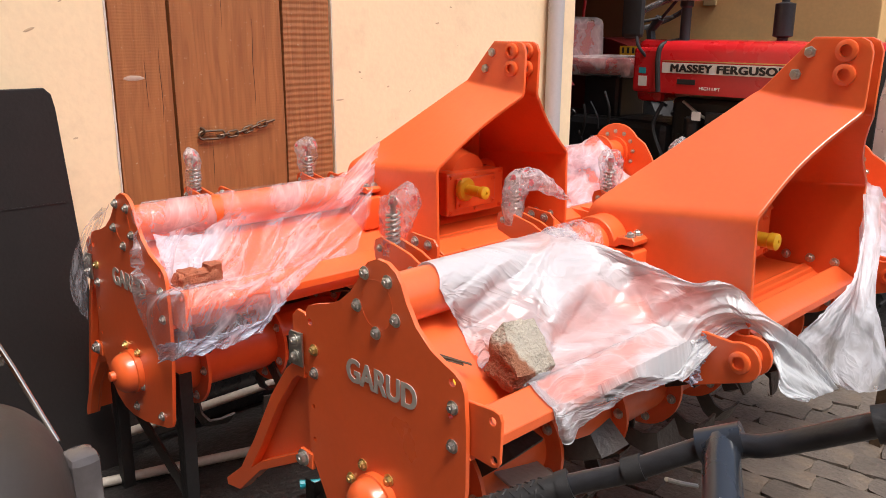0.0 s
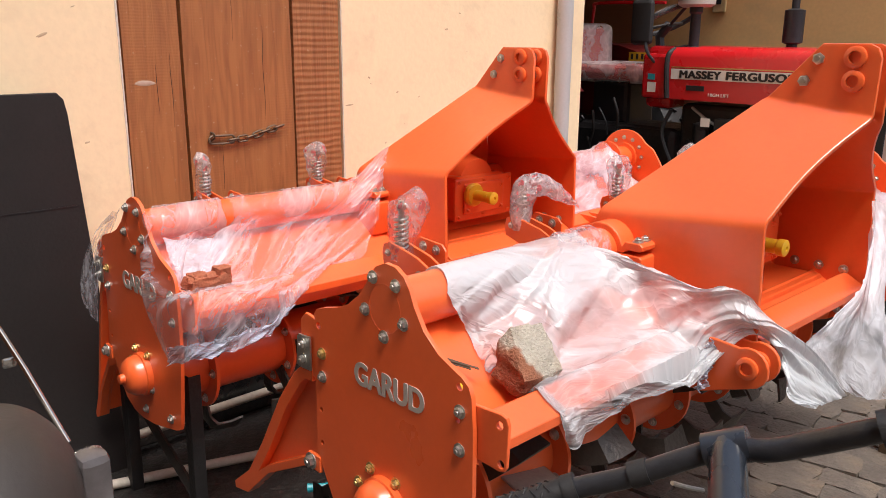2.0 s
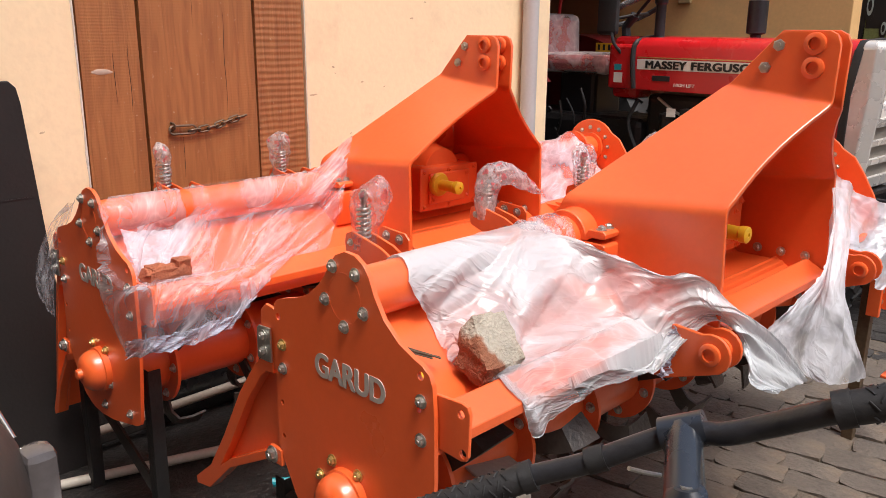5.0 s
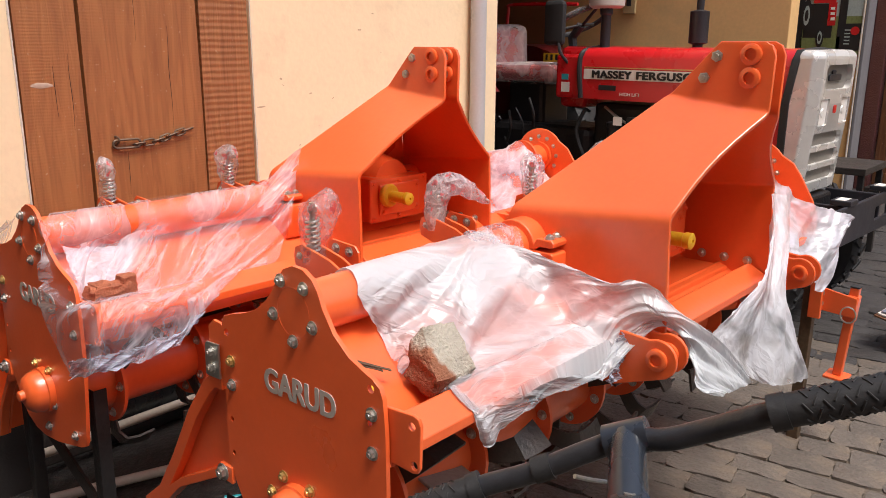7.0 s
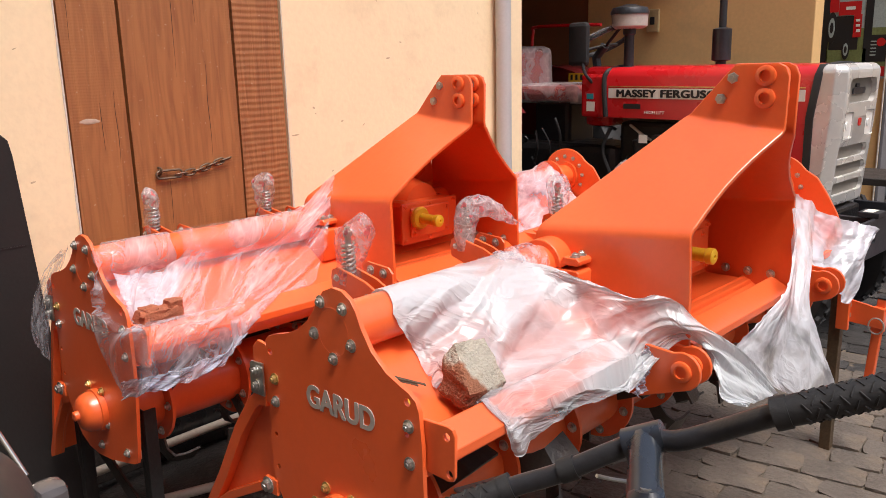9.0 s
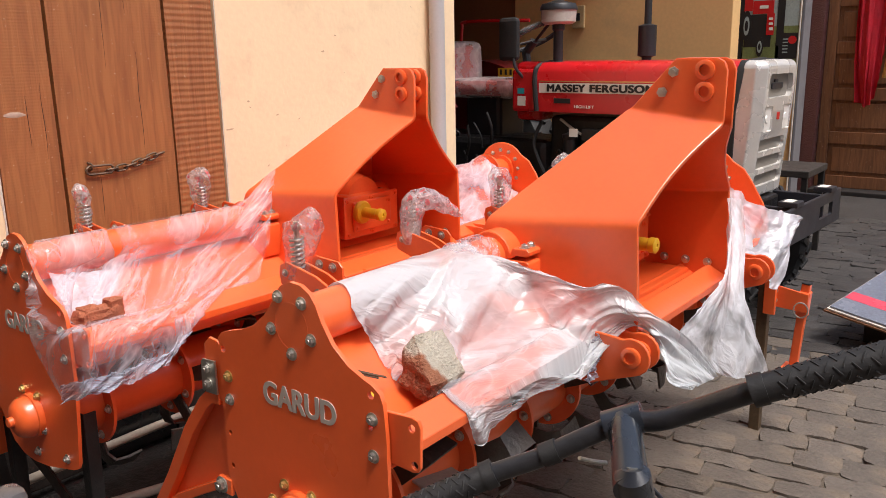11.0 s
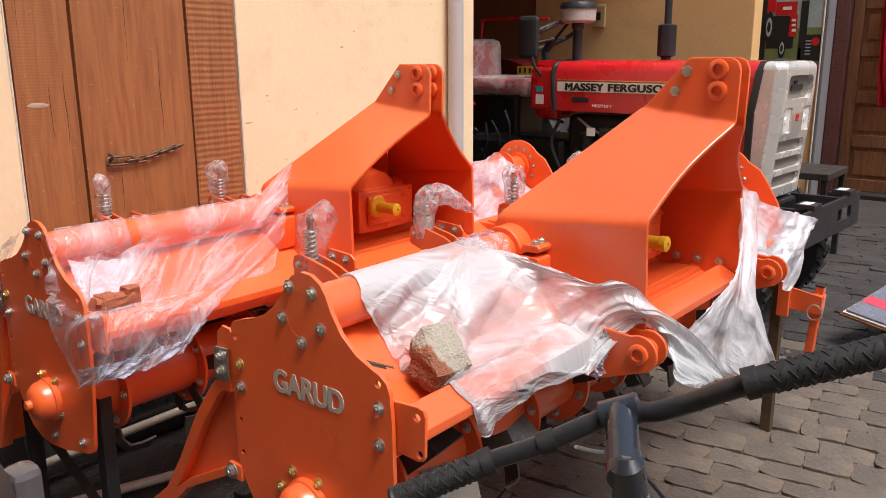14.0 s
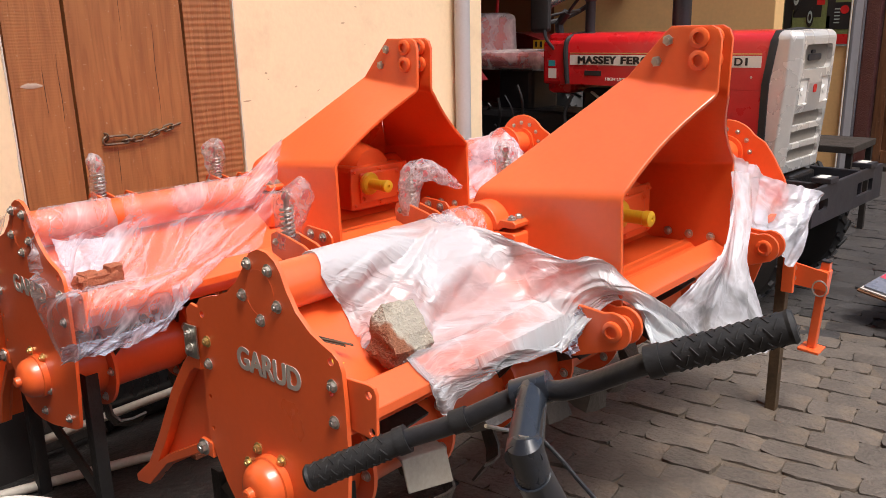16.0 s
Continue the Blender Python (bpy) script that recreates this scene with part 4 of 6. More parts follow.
    while x < right - 0.1:
        fl = P("rotor_flange", lathe([(x, 0.132), (x + 0.010, 0.132)], n=36, at=(0, 1.622, 0.582)))
        for a in range(6):
            an = radians(60 * a + 25 * k)
            B(fl, x, 1.622 + 0.108 * math.cos(an), 0.582 + 0.108 * math.sin(an), BOLT)
        for a in range(3):
            for side in ((1,) if k == 0 else (-1, 1)):
                an = 120 * a + 25 * k + (60 if side > 0 else 0)
                bl = blade(side)
                bl.transform(Matrix.Translation((x + (0.011 if side > 0 else -0.001), 1.622, 0.582)) @ Matrix.Rotation(radians(an), 4, "X"))
                P("rotor_blade", bl, BLADE, fl, "black curved tilling blade")
        x += 0.26
        k += 1
    # a broad unpainted blade low at the front
    if spread == 1.0:
        P("rotor_blade", folded([[(1.257, 1.470, 0.605), (1.403, 1.470, 0.575), (1.404, 1.450, 0.493), (1.256, 1.450, 0.530)], [(1.257, 1.470, 0.605), (1.403, 1.470, 0.575), (1.433, 1.58, 0.575), (1.287, 1.58, 0.605)]], 0.006), PALESTEEL, lab="broad bare steel tilling blade")
    # props under the ends
    for x, y, top in ((left + 0.065, 1.97, 0.46), (left + 0.065, 1.50, 0.60)):
        w = 0.034
        P("prop_leg", folded([[(x, y, lift), (x + w, y, lift), (x + w, y, top), (x, y, top)], [(x, y, lift), (x, y + w, lift), (x, y + w, top), (x, y, top)]], 0.005), ANGLE, lab="black angle iron prop leg")
    P("prop_brace", tube([(left + 0.075, 1.965, 0.42), (left + 0.075, 1.505, 0.20)], 0.015, 4), ANGLE)
    x, y = right + 0.035, 1.335
    P("prop_leg", folded([[(x, y, lift), (x + 0.036, y, lift), (x + 0.036, y, 0.66), (x, y, 0.66)], [(x, y, lift), (x, y + 0.036, lift), (x, y + 0.036, 0.66), (x, y, 0.66)]], 0.005), RUSTLEG, lab="rusty brown angle iron prop leg")
    # parking jack
    jx = right + 0.035
    ja = P("jack_arm", prism([(1.33, 0.545), (1.33, 0.635), (1.185, 0.61), (1.185, 0.535)], jx, jx + 0.009, 0.002))
    lean = Matrix.Translation((jx + 0.03, 1.206, 0.57)) @ Matrix.Rotation(radians(4), 4, "X")
    P("jack_sleeve", box(-0.021, 0.021, -0.021, 0.021, -0.055, 0.045, 0.004, m=lean), parent=ja)
    P("jack_leg", box(-0.016, 0.016, -0.016, 0.016, -0.272, 0.075, 0.004, m=lean), parent=ja)
    P("leg_cap", box(-0.017, 0.017, -0.017, 0.017, 0.0755, 0.081, 0.002, m=lean), BLACKRUBBER, ja)
    P("jack_foot", box(-0.045, 0.045, -0.04, 0.04, -0.284, -0.2725, 0.003, m=lean), parent=ja)
    P("jack_bracket", box(jx - 0.02, jx - 0.001, 1.30, 1.345, 0.512, 0.66, 0.003), parent=ja)
    P("ring_pin", tube([(jx - 0.012, 1.206 + 0.026 * math.cos(a * math.tau / 16), 0.548 + 0.03 * math.sin(a * math.tau / 16)) for a in range(17)], 0.003, 6), ZINC, ja, "zinc ring pin")
    for z in (0.61, 0.57):
        B(ja, jx, 1.31, z, BOLT)
    return g


SMALLORANGE = finish(bolt_mesh(0.007, 0.006), "bolt", ORANGE)


def blade(side):
    """An L-shaped tilling blade that rises from the flange and bends sideways."""
    b = bmesh.new()
    pts = [(0.0, 0.06, -0.022, 0.022), (0.0, 0.13, -0.012, 0.03), (0.002, 0.185, 0.0, 0.045), (0.02, 0.22, 0.010, 0.058), (0.055, 0.232, 0.016, 0.066), (0.10, 0.236, 0.02, 0.07)]
    ra = [b.verts.new((side * p[0], p[2], p[1])) for p in pts]
    rb = [b.verts.new((side * p[0], p[3], p[1] - 0.01 * i)) for i, p in enumerate(pts)]
    for i in range(len(pts) - 1):
        b.faces.new((ra[i], ra[i + 1], rb[i + 1], rb[i]))
    bmesh.ops.recalc_face_normals(b, faces=b.faces)
    bmesh.ops.solidify(b, geom=list(b.faces), thickness=0.007)
    return b


TIP = 0.0085
near = machine(1.043, 0.0, "orange rotary tiller under plastic film with a stone on it", (0, 0, 0))
far = machine(0.975, 0.033, "bright orange rotary tiller beside the wall under clear plastic film", (0, 1.02, -0.033 + TIP * 1.21), 0.45, 2.085)
far.rotation_euler = (0, TIP, 0)


# drain pipe
bm = lathe([(0.0, 0.042), (3.5, 0.042)], axis="z", n=24, at=(3.56, WALL_Y - 0.055, 0))
pipe = thing("drain_pipe", "grey plastic drain pipe standing against the cream wall", "drain pipe")
part("pipe_run", bm, PVC, pipe)
part("pipe_clip", lathe([(2.2, 0.047), (2.225, 0.047)], axis="z", n=24, at=(3.56, WALL_Y - 0.055, 0)), PVC, pipe)


# ---- tractor ----
BUMPERGREY = material("charcoal_bumper_paint", (0.030, 0.030, 0.036), 0.45, metal=0.2, vary=0.2, bump=0.001)
SLOTGREY = material("slot_grey_plastic", (0.20, 0.18, 0.155), 0.5, vary=0.1, bump=0.001)
def tractor():
    # local frame: x forward (nose), y to the tractor's right, turned over when a part is made, z up; origin under the nose
    g = thing("tractor", "red farm tractor with a silver grille parked in the bay", "tractor", at=(4.72, 1.82, 0))
    g.rotation_euler = (0, 0, radians(-93.0))

    def P(name, bm, mat, parent=g, lab=""):
        bm.transform(Matrix.Diagonal((1, -1, 1, 1)))
        return part(name, bm, mat, parent, lab)

    W = 0.27
    prof = [(-W, 0.93), (-W, 1.41), (-W + 0.015, 1.445), (-W + 0.05, 1.468), (0, 1.476), (W - 0.05, 1.468), (W - 0.015, 1.445), (W, 1.41), (W, 0.93)]
    prof_b = [(y, 1.165 if z < 1 else z) for y, z in prof]
    def rake(bm):
        # the joint of bonnet and grille leans forward above the headlamps
        bmesh.ops.bisect_plane(bm, geom=list(bm.verts) + list(bm.edges) + list(bm.faces), plane_co=(0, 0, 1.2), plane_no=(0, 0, 1))
        for v in bm.verts:
            if -0.13 < v.co.x < 0.0:
                v.co.x += 0.14 * max(0.0, v.co.z - 1.2)
        return bm

    hood = P("hood", rake(prism(prof_b, -1.36, -0.085, 0.004)), RED, lab="red bonnet with a white stripe")
    P("hood_front_side", prism([(-W + 0.001, 0.88), (-W + 0.001, 1.3), (W - 0.001, 1.3), (W - 0.001, 0.88)], -0.42, -0.086, 0.003), RED, hood)
    P("stripe", box(-1.33, -0.120, W, W + 0.003, 1.285, 1.345, 0), WHITE, hood, "white stripe along the bonnet")
    P("stripe_line", box(-1.33, -0.120, W, W + 0.003, 1.352, 1.358, 0), BRASSY, hood)
    for word, x, w in (("MASSEY", -1.27, 0.275), ("FERGUSON", -0.965, 0.425)):
        me = letters(word, 0.06, BLACKINK, "bonnet_lettering", 0.5, 1.08, bold=0.05)
        me.transform(Matrix(((w, 0, 0, x), (0, 0, -0.003, -W - 0.0045), (0, 0.046, 0, 1.292), (0, 0, 0, 1))))
        shared("bonnet_lettering", me, Matrix(), hood, "bold black block letters")
    for ch, x, w in (("D", -0.265, 0.045), ("I", -0.205, 0.012)):
        me = letters(ch, 0.06, BLACKINK, "bonnet_letter", 0.5, 1.0, bold=0.028)
        me.transform(Matrix(((w, 0, 0, x), (0, 0, -0.003, -W - 0.0045), (0, 0.04, 0, 1.295), (0, 0, 0, 1))))
        shared("bonnet_letter", me, Matrix(), hood, "black block letter")
    me = letters("HIGH LIFT", 0.06, WHITE, "small_lettering", 0.5, 1.0)
    me.transform(Matrix(((0.135, 0, 0, -1.07), (0, 0, -0.003, -W - 0.0015), (0, 0.018, 0, 1.195), (0, 0, 0, 1))))
    shared("small_lettering", me, Matrix(), hood, "small white letters")
    P("side_vent", box(-1.22, -1.10, W - 0.002, W + 0.004, 1.222, 1.252, 0.002), BLACKRUBBER, hood)
    P("rear_cowl_trim", tube(spline([(-1.345, W + 0.004, 1.17), (-1.36, W + 0.006, 1.38), (-1.35, W - 0.04, 1.452), (-1.345, 0, 1.474)], 6), 0.016, 8), BLACKRUBBER, hood)
    for x in (-0.38, -0.17):
        P("rivet", lathe([(W, 0.007), (W + 0.003, 0.005)], axis="y", n=8, at=(x, 0, 1.235)), ZINC, hood)
    # front grille
    face = 0.072
    plan = [(-0.080, -0.268), (-0.080, 0.268), (0.022, 0.268), (face, 0.222), (face, -0.222), (0.022, -0.268)]
    shell = prism([(y, -x) for x, y in plan], 0.735, 1.472, 0.0)
    shell.transform(Matrix(((0, 0, -1, 0), (0, 1, 0, 0), (1, 0, 0, 0), (0, 0, 0, 1))))
    bmesh.ops.recalc_face_normals(shell, faces=shell.faces)
    bmesh.ops.bevel(shell, geom=[e for e in shell.edges if all(v.co.z > 1.4 for v in e.verts) and any(v.co.x > 0 for v in e.verts)], offset=0.045, segments=5, profile=0.5, affect="EDGES", clamp_overlap=True)
    bmesh.ops.bevel(shell, geom=[e for e in shell.edges if e.calc_face_angle(0) > radians(30)], offset=0.006, segments=2, profile=0.5, affect="EDGES", clamp_overlap=True)
    shell = rake(shell)
    cut = [prism(rounded(-0.185, 0.185, 1.272, 1.398, 0.035), face - 0.03, face + 0.05, 0.004)]
    cut += [prism(rounded(y - 0.062, y + 0.062, 1.092, 1.228, 0.012), face - 0.014, face + 0.05, 0.004) for y in (-0.145, 0.145)]
    cut += [prism(rounded(-0.215, 0.215, z - 0.034, z + 0.034, 0.033), face - 0.02, face + 0.05, 0.004) for z in (1.015, 0.92, 0.825)]
    shell = carve(shell, cut, "grille_shell")

    def lean(bm):
        # the lower half steps back and the whole face leans
        for v in bm.verts:
            if v.co.x > 0:
                v.co.x -= 0.02 * min(1, max(0, (1.085 - v.co.z) / 0.03)) + 0.040 * (1.463 - v.co.z)
        return bm

    gr = P("grille_shell", lean(shell), SILVERPLASTIC, lab="silver plastic front grille shell")
    for f in gr.data.polygons:
        f.use_smooth = f.area < 0.0015
    P("grille_seal", rake(prism([(-W - 0.006, 0.80), (-W - 0.006, 1.42), (-W + 0.03, 1.472), (0, 1.484), (W - 0.03, 1.472), (W + 0.006, 1.42), (W + 0.006, 0.80)], -0.112, -0.072, 0.004)), BLACKRUBBER, lab="black rubber seal")
    P("opening_back", lean(prism(rounded(-0.182, 0.182, 1.275, 1.395, 0.033), face - 0.031, face - 0.027, 0.0)), SLOTGREY, gr, "grey mesh behind the top opening")
    P("emblem_bar", lean(prism(rounded(-0.085, 0.085, 1.315, 1.350, 0.015), face - 0.0268, face - 0.018, 0.003)), BUMPERGREY, gr)
    P("emblem_bar", lean(prism(rounded(0.00, 0.05, 1.3505, 1.37, 0.008), face - 0.0268, face - 0.018, 0.003)), BUMPERGREY, gr)
    for y in (-0.145, 0.145):
        hl = P("headlamp", lean(prism(rounded(y - 0.060, y + 0.060, 1.094, 1.226, 0.012), face - 0.013, face - 0.008, 0.002)), HEADLAMP, gr, "white headlamp reflector")
        P("lamp_bulb", lean(lathe([(face - 0.0078, 0.022), (face - 0.004, 0.02), (face - 0.003, 0.008)], n=18, at=(0, y, 1.16))), HEADLAMP, hl)
        P("lamp_frame", lean(prism(rounded(y + 0.045, y + 0.060, 1.094, 1.226, 0.006), face - 0.0078, face - 0.004, 0.001)), BUMPERGREY, hl)
    P("badge", lean(prism(rounded(-0.020, 0.020, 1.150, 1.192, 0.01), face - 0.002, face + 0.004, 0.002)), RED, gr)
    for z in (1.015, 0.92, 0.825):
        P("grille_slot", lean(prism(rounded(-0.213, 0.213, z - 0.032, z + 0.032, 0.031), face - 0.022, face - 0.0195, 0.0)), SLOTGREY, gr)
    # engine and chassis
    P("chassis", box(-2.4, 0.05, -0.16, 0.16, 0.46, 0.72, 0.02), ENGINE)
    P("engine_block", box(-1.30, -0.30, -0.17, 0.19, 0.62, 1.14, 0.03), ENGINE, lab="dark engine block under the bonnet")
    P("gear_housing", box(-2.5, -1.30, -0.22, 0.22, 0.50, 0.98, 0.05), ENGINE)
    for i in range(14):
        x = -1.25 + 0.07 * i
        z = 0.68 + 0.3 * random.random()
        P("engine_fitting", lathe([(0.16, 0.03 + 0.02 * random.random()), (0.24, 0.028), (0.25, 0.015)], axis="y", n=10, at=(x, 0, z)), ENGINE)
    P("filter_bowl", lathe([(0.86, 0.045), (1.0, 0.045), (1.01, 0.05), (1.03, 0.05), (1.04, 0.02)], axis="z", n=16, at=(-1.12, 0.23, 0)), ENGINE)
    P("yellow_filter", lathe([(0.82, 0.045), (0.95, 0.045), (0.96, 0.04)], axis="z", n=16, at=(-0.92, 0.24, 0)), YELLOW, lab="yellow fuel filter can")
    P("pipe", tube(spline([(-1.2, 0.22, 1.12), (-1.0, 0.25, 1.03), (-0.8, 0.24, 1.08), (-0.6, 0.22, 1.0)], 8), 0.009, 8), ZINC)
    P("hose", tube(spline([(-1.33, 0.24, 1.1), (-1.38, 0.25, 0.95), (-1.30, 0.23, 0.75)], 8), 0.013, 8), BLACKRUBBER)
    for i in range(22):
        x, z = -2.25 + 0.62 * random.random(), 0.60 + 0.38 * random.random()
        q = Vector((x, 0.24 + 0.08 * random.random(), z))
        w = Vector((0.12 * (random.random() - 0.5), 0.03, 0.30 * (random.random() - 0.3)))
        P("control_rod", tube(spline([q, q + w * 0.5 + Vector((0.03, 0.01, 0)), q + w], 5), 0.006 + 0.006 * random.random(), 8), (ENGINE, BLACKMETAL, ENGINE, ENGINE, BLACKMETAL, BLACKMETAL)[i % 6])
    for i in range(12):
        x, z = -1.28 + 0.95 * random.random(), 0.72 + 0.40 * random.random()
        q = Vector((x, 0.20, z))
        P("fuel_line", tube(spline([q, q + Vector((0.05, 0.05, 0.02)), q + Vector((0.12, 0.04, 0.10 * (random.random() - 0.5))), q + Vector((0.2, 0.0, 0.05))], 5), 0.005, 6), (ENGINE, BLACKMETAL, BLACKRUBBER)[i % 3])
    P("tool_box", box(-1.02, -0.90, 0.20, 0.27, 1.00, 1.07, 0.006), ENGINE)
    P("grey_label", box(-1.10, -1.04, 0.277, 0.279, 1.02, 1.07, 0), WHITE)
    # stacks
    P("exhaust", lathe([(1.45, 0.03), (1.49, 0.03), (1.50, 0.056), (1.68, 0.056), (1.69, 0.022), (2.3, 0.022)], axis="z", n=18, at=(-0.80, -0.12, 0)), BLACKMETAL, lab="black upright exhaust silencer")
    ac = P("air_intake", lathe([(1.46, 0.06), (1.475, 0.031), (1.66, 0.031), (1.67, 0.040), (1.70, 0.040)], axis="z", n=18, at=(-1.29, 0.12, 0)), BLACKMETAL, lab="black air intake stack")
    P("dust_bowl", lathe([(1.7005, 0.085), (1.715, 0.108), (1.78, 0.112), (1.785, 0.115)], axis="z", n=28, at=(-1.29, 0.12, 0)), GLASS, ac, "clear dusty pre-cleaner bowl")
    P("bowl_cap", lathe([(1.7855, 0.118), (1.80, 0.118), (1.825, 0.105), (1.835, 0.06), (1.845, 0.03)], axis="z", n=28, at=(-1.29, 0.12, 0)), BLACKMETAL, ac)
    # dashboard, steering, mirror
    P("dash_cowl", box(-1.56, -1.37, -0.20, 0.20, 1.10, 1.475, 0.03), RED)
    P("cowl_side", box(-1.55, -1.37, 0.19, 0.262, 1.16, 1.43, 0.02), RED)
    P("warning_label", box(-1.50, -1.44, 0.262, 0.266, 1.20, 1.26, 0), WHITE)
    P("green_label", box(-1.50, -1.45, 0.262, 0.266, 1.275, 1.31, 0), TEAL)
    sc = Vector((-1.555, 0.0, 1.635))
    sr = Matrix.Translation(sc) @ Matrix.Rotation(radians(-28), 4, "Y")
    st = bmesh.new()
    tube([(0.20 * math.cos(a * math.tau / 32), 0.20 * math.sin(a * math.tau / 32), 0) for a in range(33)], 0.016, 8, bm=st, cap=False)
    for a in (0.3, 2.4, 4.5):
        tube([(0, 0, -0.03), (0.2 * math.cos(a), 0.2 * math.sin(a), 0)], 0.010, 8, bm=st)
    st.transform(sr)
    sw = P("steering_wheel", st, BLACKRUBBER, lab="black steering wheel partly wrapped in film")
    P("wheel_wrap", tube([sr @ Vector((0.20 * math.cos(a * math.tau / 32), 0.20 * math.sin(a * math.tau / 32), 0)) for a in range(2, 16)], 0.021, 8), SEATFILM, sw, "film wrap on the rim")
    P("steering_column", tube([tuple(sc - Vector((0, 0, 0.03))), (-1.62, 0, 1.53), (-1.60, 0, 1.40)], 0.03, 10), BLACKMETAL)
    P("side_mirror", box(-1.64, -1.49, 0.24, 0.29, 1.48, 1.75, 0.03), BLACKRUBBER, lab="black rear-view mirror")
    P("mirror_arm", tube(spline([(-1.53, 0.27, 1.52), (-1.50, 0.29, 1.44), (-1.46, 0.25, 1.37)], 6), 0.010, 8), BLACKMETAL)
    # seat, mudguards, roll bar
    se = P("seat", box(-2.16, -1.63, -0.26, 0.20, 1.25, 1.345, 0.04), PINK, lab="red seat cushion wrapped in clear film")
    P("seat_back", box(-2.24, -2.13, -0.26, 0.20, 1.347, 1.71, 0.05, m=Matrix.Rotation(radians(-3), 4, "Y")), PINK, se)
    P("seat_film", box(-2.18, -1.60, -0.275, 0.215, 1.235, 1.365, 0.045), SEATFILM, se)
    P("back_film", box(-2.255, -2.105, -0.275, 0.215, 1.37, 1.735, 0.05, m=Matrix.Rotation(radians(-3), 4, "Y")), SEATFILM, se)
    P("seat_base", box(-2.05, -1.75, -0.18, 0.12, 0.95, 1.249, 0.03), BLACKMETAL, se)
    for s in (-1, 1):
        arc = [(-2.45 + 0.82 * math.cos(radians(a)), 0.68 + 0.80 * math.sin(radians(a))) for a in range(60 if s < 0 else 40, 171, 10)]
        bm = bmesh.new()
        r0 = [bm.verts.new((x, s * 0.48, z)) for x, z in arc]
        r1 = [bm.verts.new((x, s * 0.80, z)) for x, z in arc]
        for i in range(len(arc) - 1):
            bm.faces.new((r0[i], r0[i + 1], r1[i + 1], r1[i]))
        bi = bmesh.new()
        c = bi.verts.new((-2.45, s * 0.485, 0.75))
        ri = [bi.verts.new((x, s * 0.485, z)) for x, z in arc]
        for i in range(len(arc) - 1):
            bi.faces.new((ri[i + 1], ri[i], c))
        bmesh.ops.solidify(bi, geom=list(bi.faces), thickness=0.004)
        bmesh.ops.recalc_face_normals(bm, faces=bm.faces)
        bmesh.ops.solidify(bm, geom=list(bm.faces), thickness=0.006)
        mg = P("mudguard", bm, SHADERED, lab="red rear mudguard in a shade-darkened tone")
        P("inner_panel", bi, SHADERED, mg, "red inner mudguard panel in a shade-darkened tone")
        wheel(P, (-2.45, s * 0.68, 0.66), 0.66, 0.32, "rear_wheel")
        wheel(P, (-0.21, s * 0.42, 0.37), 0.37, 0.17, "front_wheel")
    P("yellow_label", box(-2.21, -2.06, -0.479, -0.474, 1.355, 1.42, 0), YELLOW)
    for k in range(3):
        P("label_line", box(-2.19 + 0.045 * k, -2.17 + 0.045 * k, -0.4735, -0.472, 1.37, 1.41, 0), BLACKINK)
    P("grab_rail", tube(spline([(-2.60, -0.5, 1.45), (-2.58, -0.5, 1.72), (-2.52, -0.5, 1.772), (-1.94, -0.5, 1.762)], 6), 0.012, 8), RED, lab="red grab rail")
    P("front_axle", tube([(-0.21, -0.42, 0.38), (-0.21, 0.42, 0.38)], 0.05, 10), ENGINE)
    # front bumper frame
    fr = carve(box(0.270, 0.290, -0.52, 0.50, 0.53, 0.725, 0.006), [prism(rounded(-0.36, -0.12, 0.59, 0.665, 0.012), 0.2, 0.4, 0.0), prism(rounded(0.30, 0.42, 0.60, 0.655, 0.012), 0.2, 0.4, 0.0)], "bumper_frame")
    bf = P("bumper_frame", fr, BUMPERGREY, lab="charcoal steel bumper plate with slots")
    for y in (-0.27, 0.25):
        P("bumper_side", box(-0.02, 0.269, y, y + 0.02, 0.53, 0.715, 0.005), BUMPERGREY, bf)
    P("bumper_bottom", box(0.0, 0.269, -0.249, 0.249, 0.53, 0.545, 0.003), BUMPERGREY, bf)
    for x, y in ((0.250, 0.26), (0.250, -0.33)):
        P("clamp", box(x - 0.05, x + 0.05, y - 0.055, y + 0.055, 0.7255, 0.752, 0.004), BUMPERGREY, bf)
        P("clamp_label", box(x - 0.03, x + 0.02, y - 0.045, y + 0.045, 0.7525, 0.7535, 0.0), WHITE, bf)
    return g


def wheel(P, c, r, w, name):
    x, y, z = c
    wh = P(name, lathe([(-w * 0.35, r * 0.5), (-w * 0.3, r * 0.55), (w * 0.3, r * 0.55), (w * 0.35, r * 0.5), (w * 0.1, r * 0.45), (w * 0.1, 0.02)], axis="y", n=32, at=c), SILVERPLASTIC)
    P("tyre", lathe([(-w * 0.42, r * 0.56), (-w * 0.5, r * 0.75), (-w * 0.42, r * 0.93), (-w * 0.25, r * 0.97), (w * 0.25, r * 0.97), (w * 0.42, r * 0.93), (w * 0.5, r * 0.75), (w * 0.42, r * 0.56)], axis="y", n=40, at=c), BLACKRUBBER, wh)
    n = 22
    lug = bmesh.new()
    for i in range(n):
        for s in (-1, 1):
            b = bmesh.new()
            bmesh.ops.create_cube(b, size=1, matrix=Matrix.Translation((0, s * w * 0.24, r * 0.975)) @ Matrix.Rotation(s * 0.6, 4, "Z") @ Matrix.Diagonal((r * 0.07, w * 0.5, r * 0.05, 1)))
            b.transform(Matrix.Translation(c) @ Matrix.Rotation((i + 0.25 * s) * math.tau / n, 4, "Y"))
            join(lug, b)
    P("tread", lug, BLACKRUBBER, wh)


tractor()


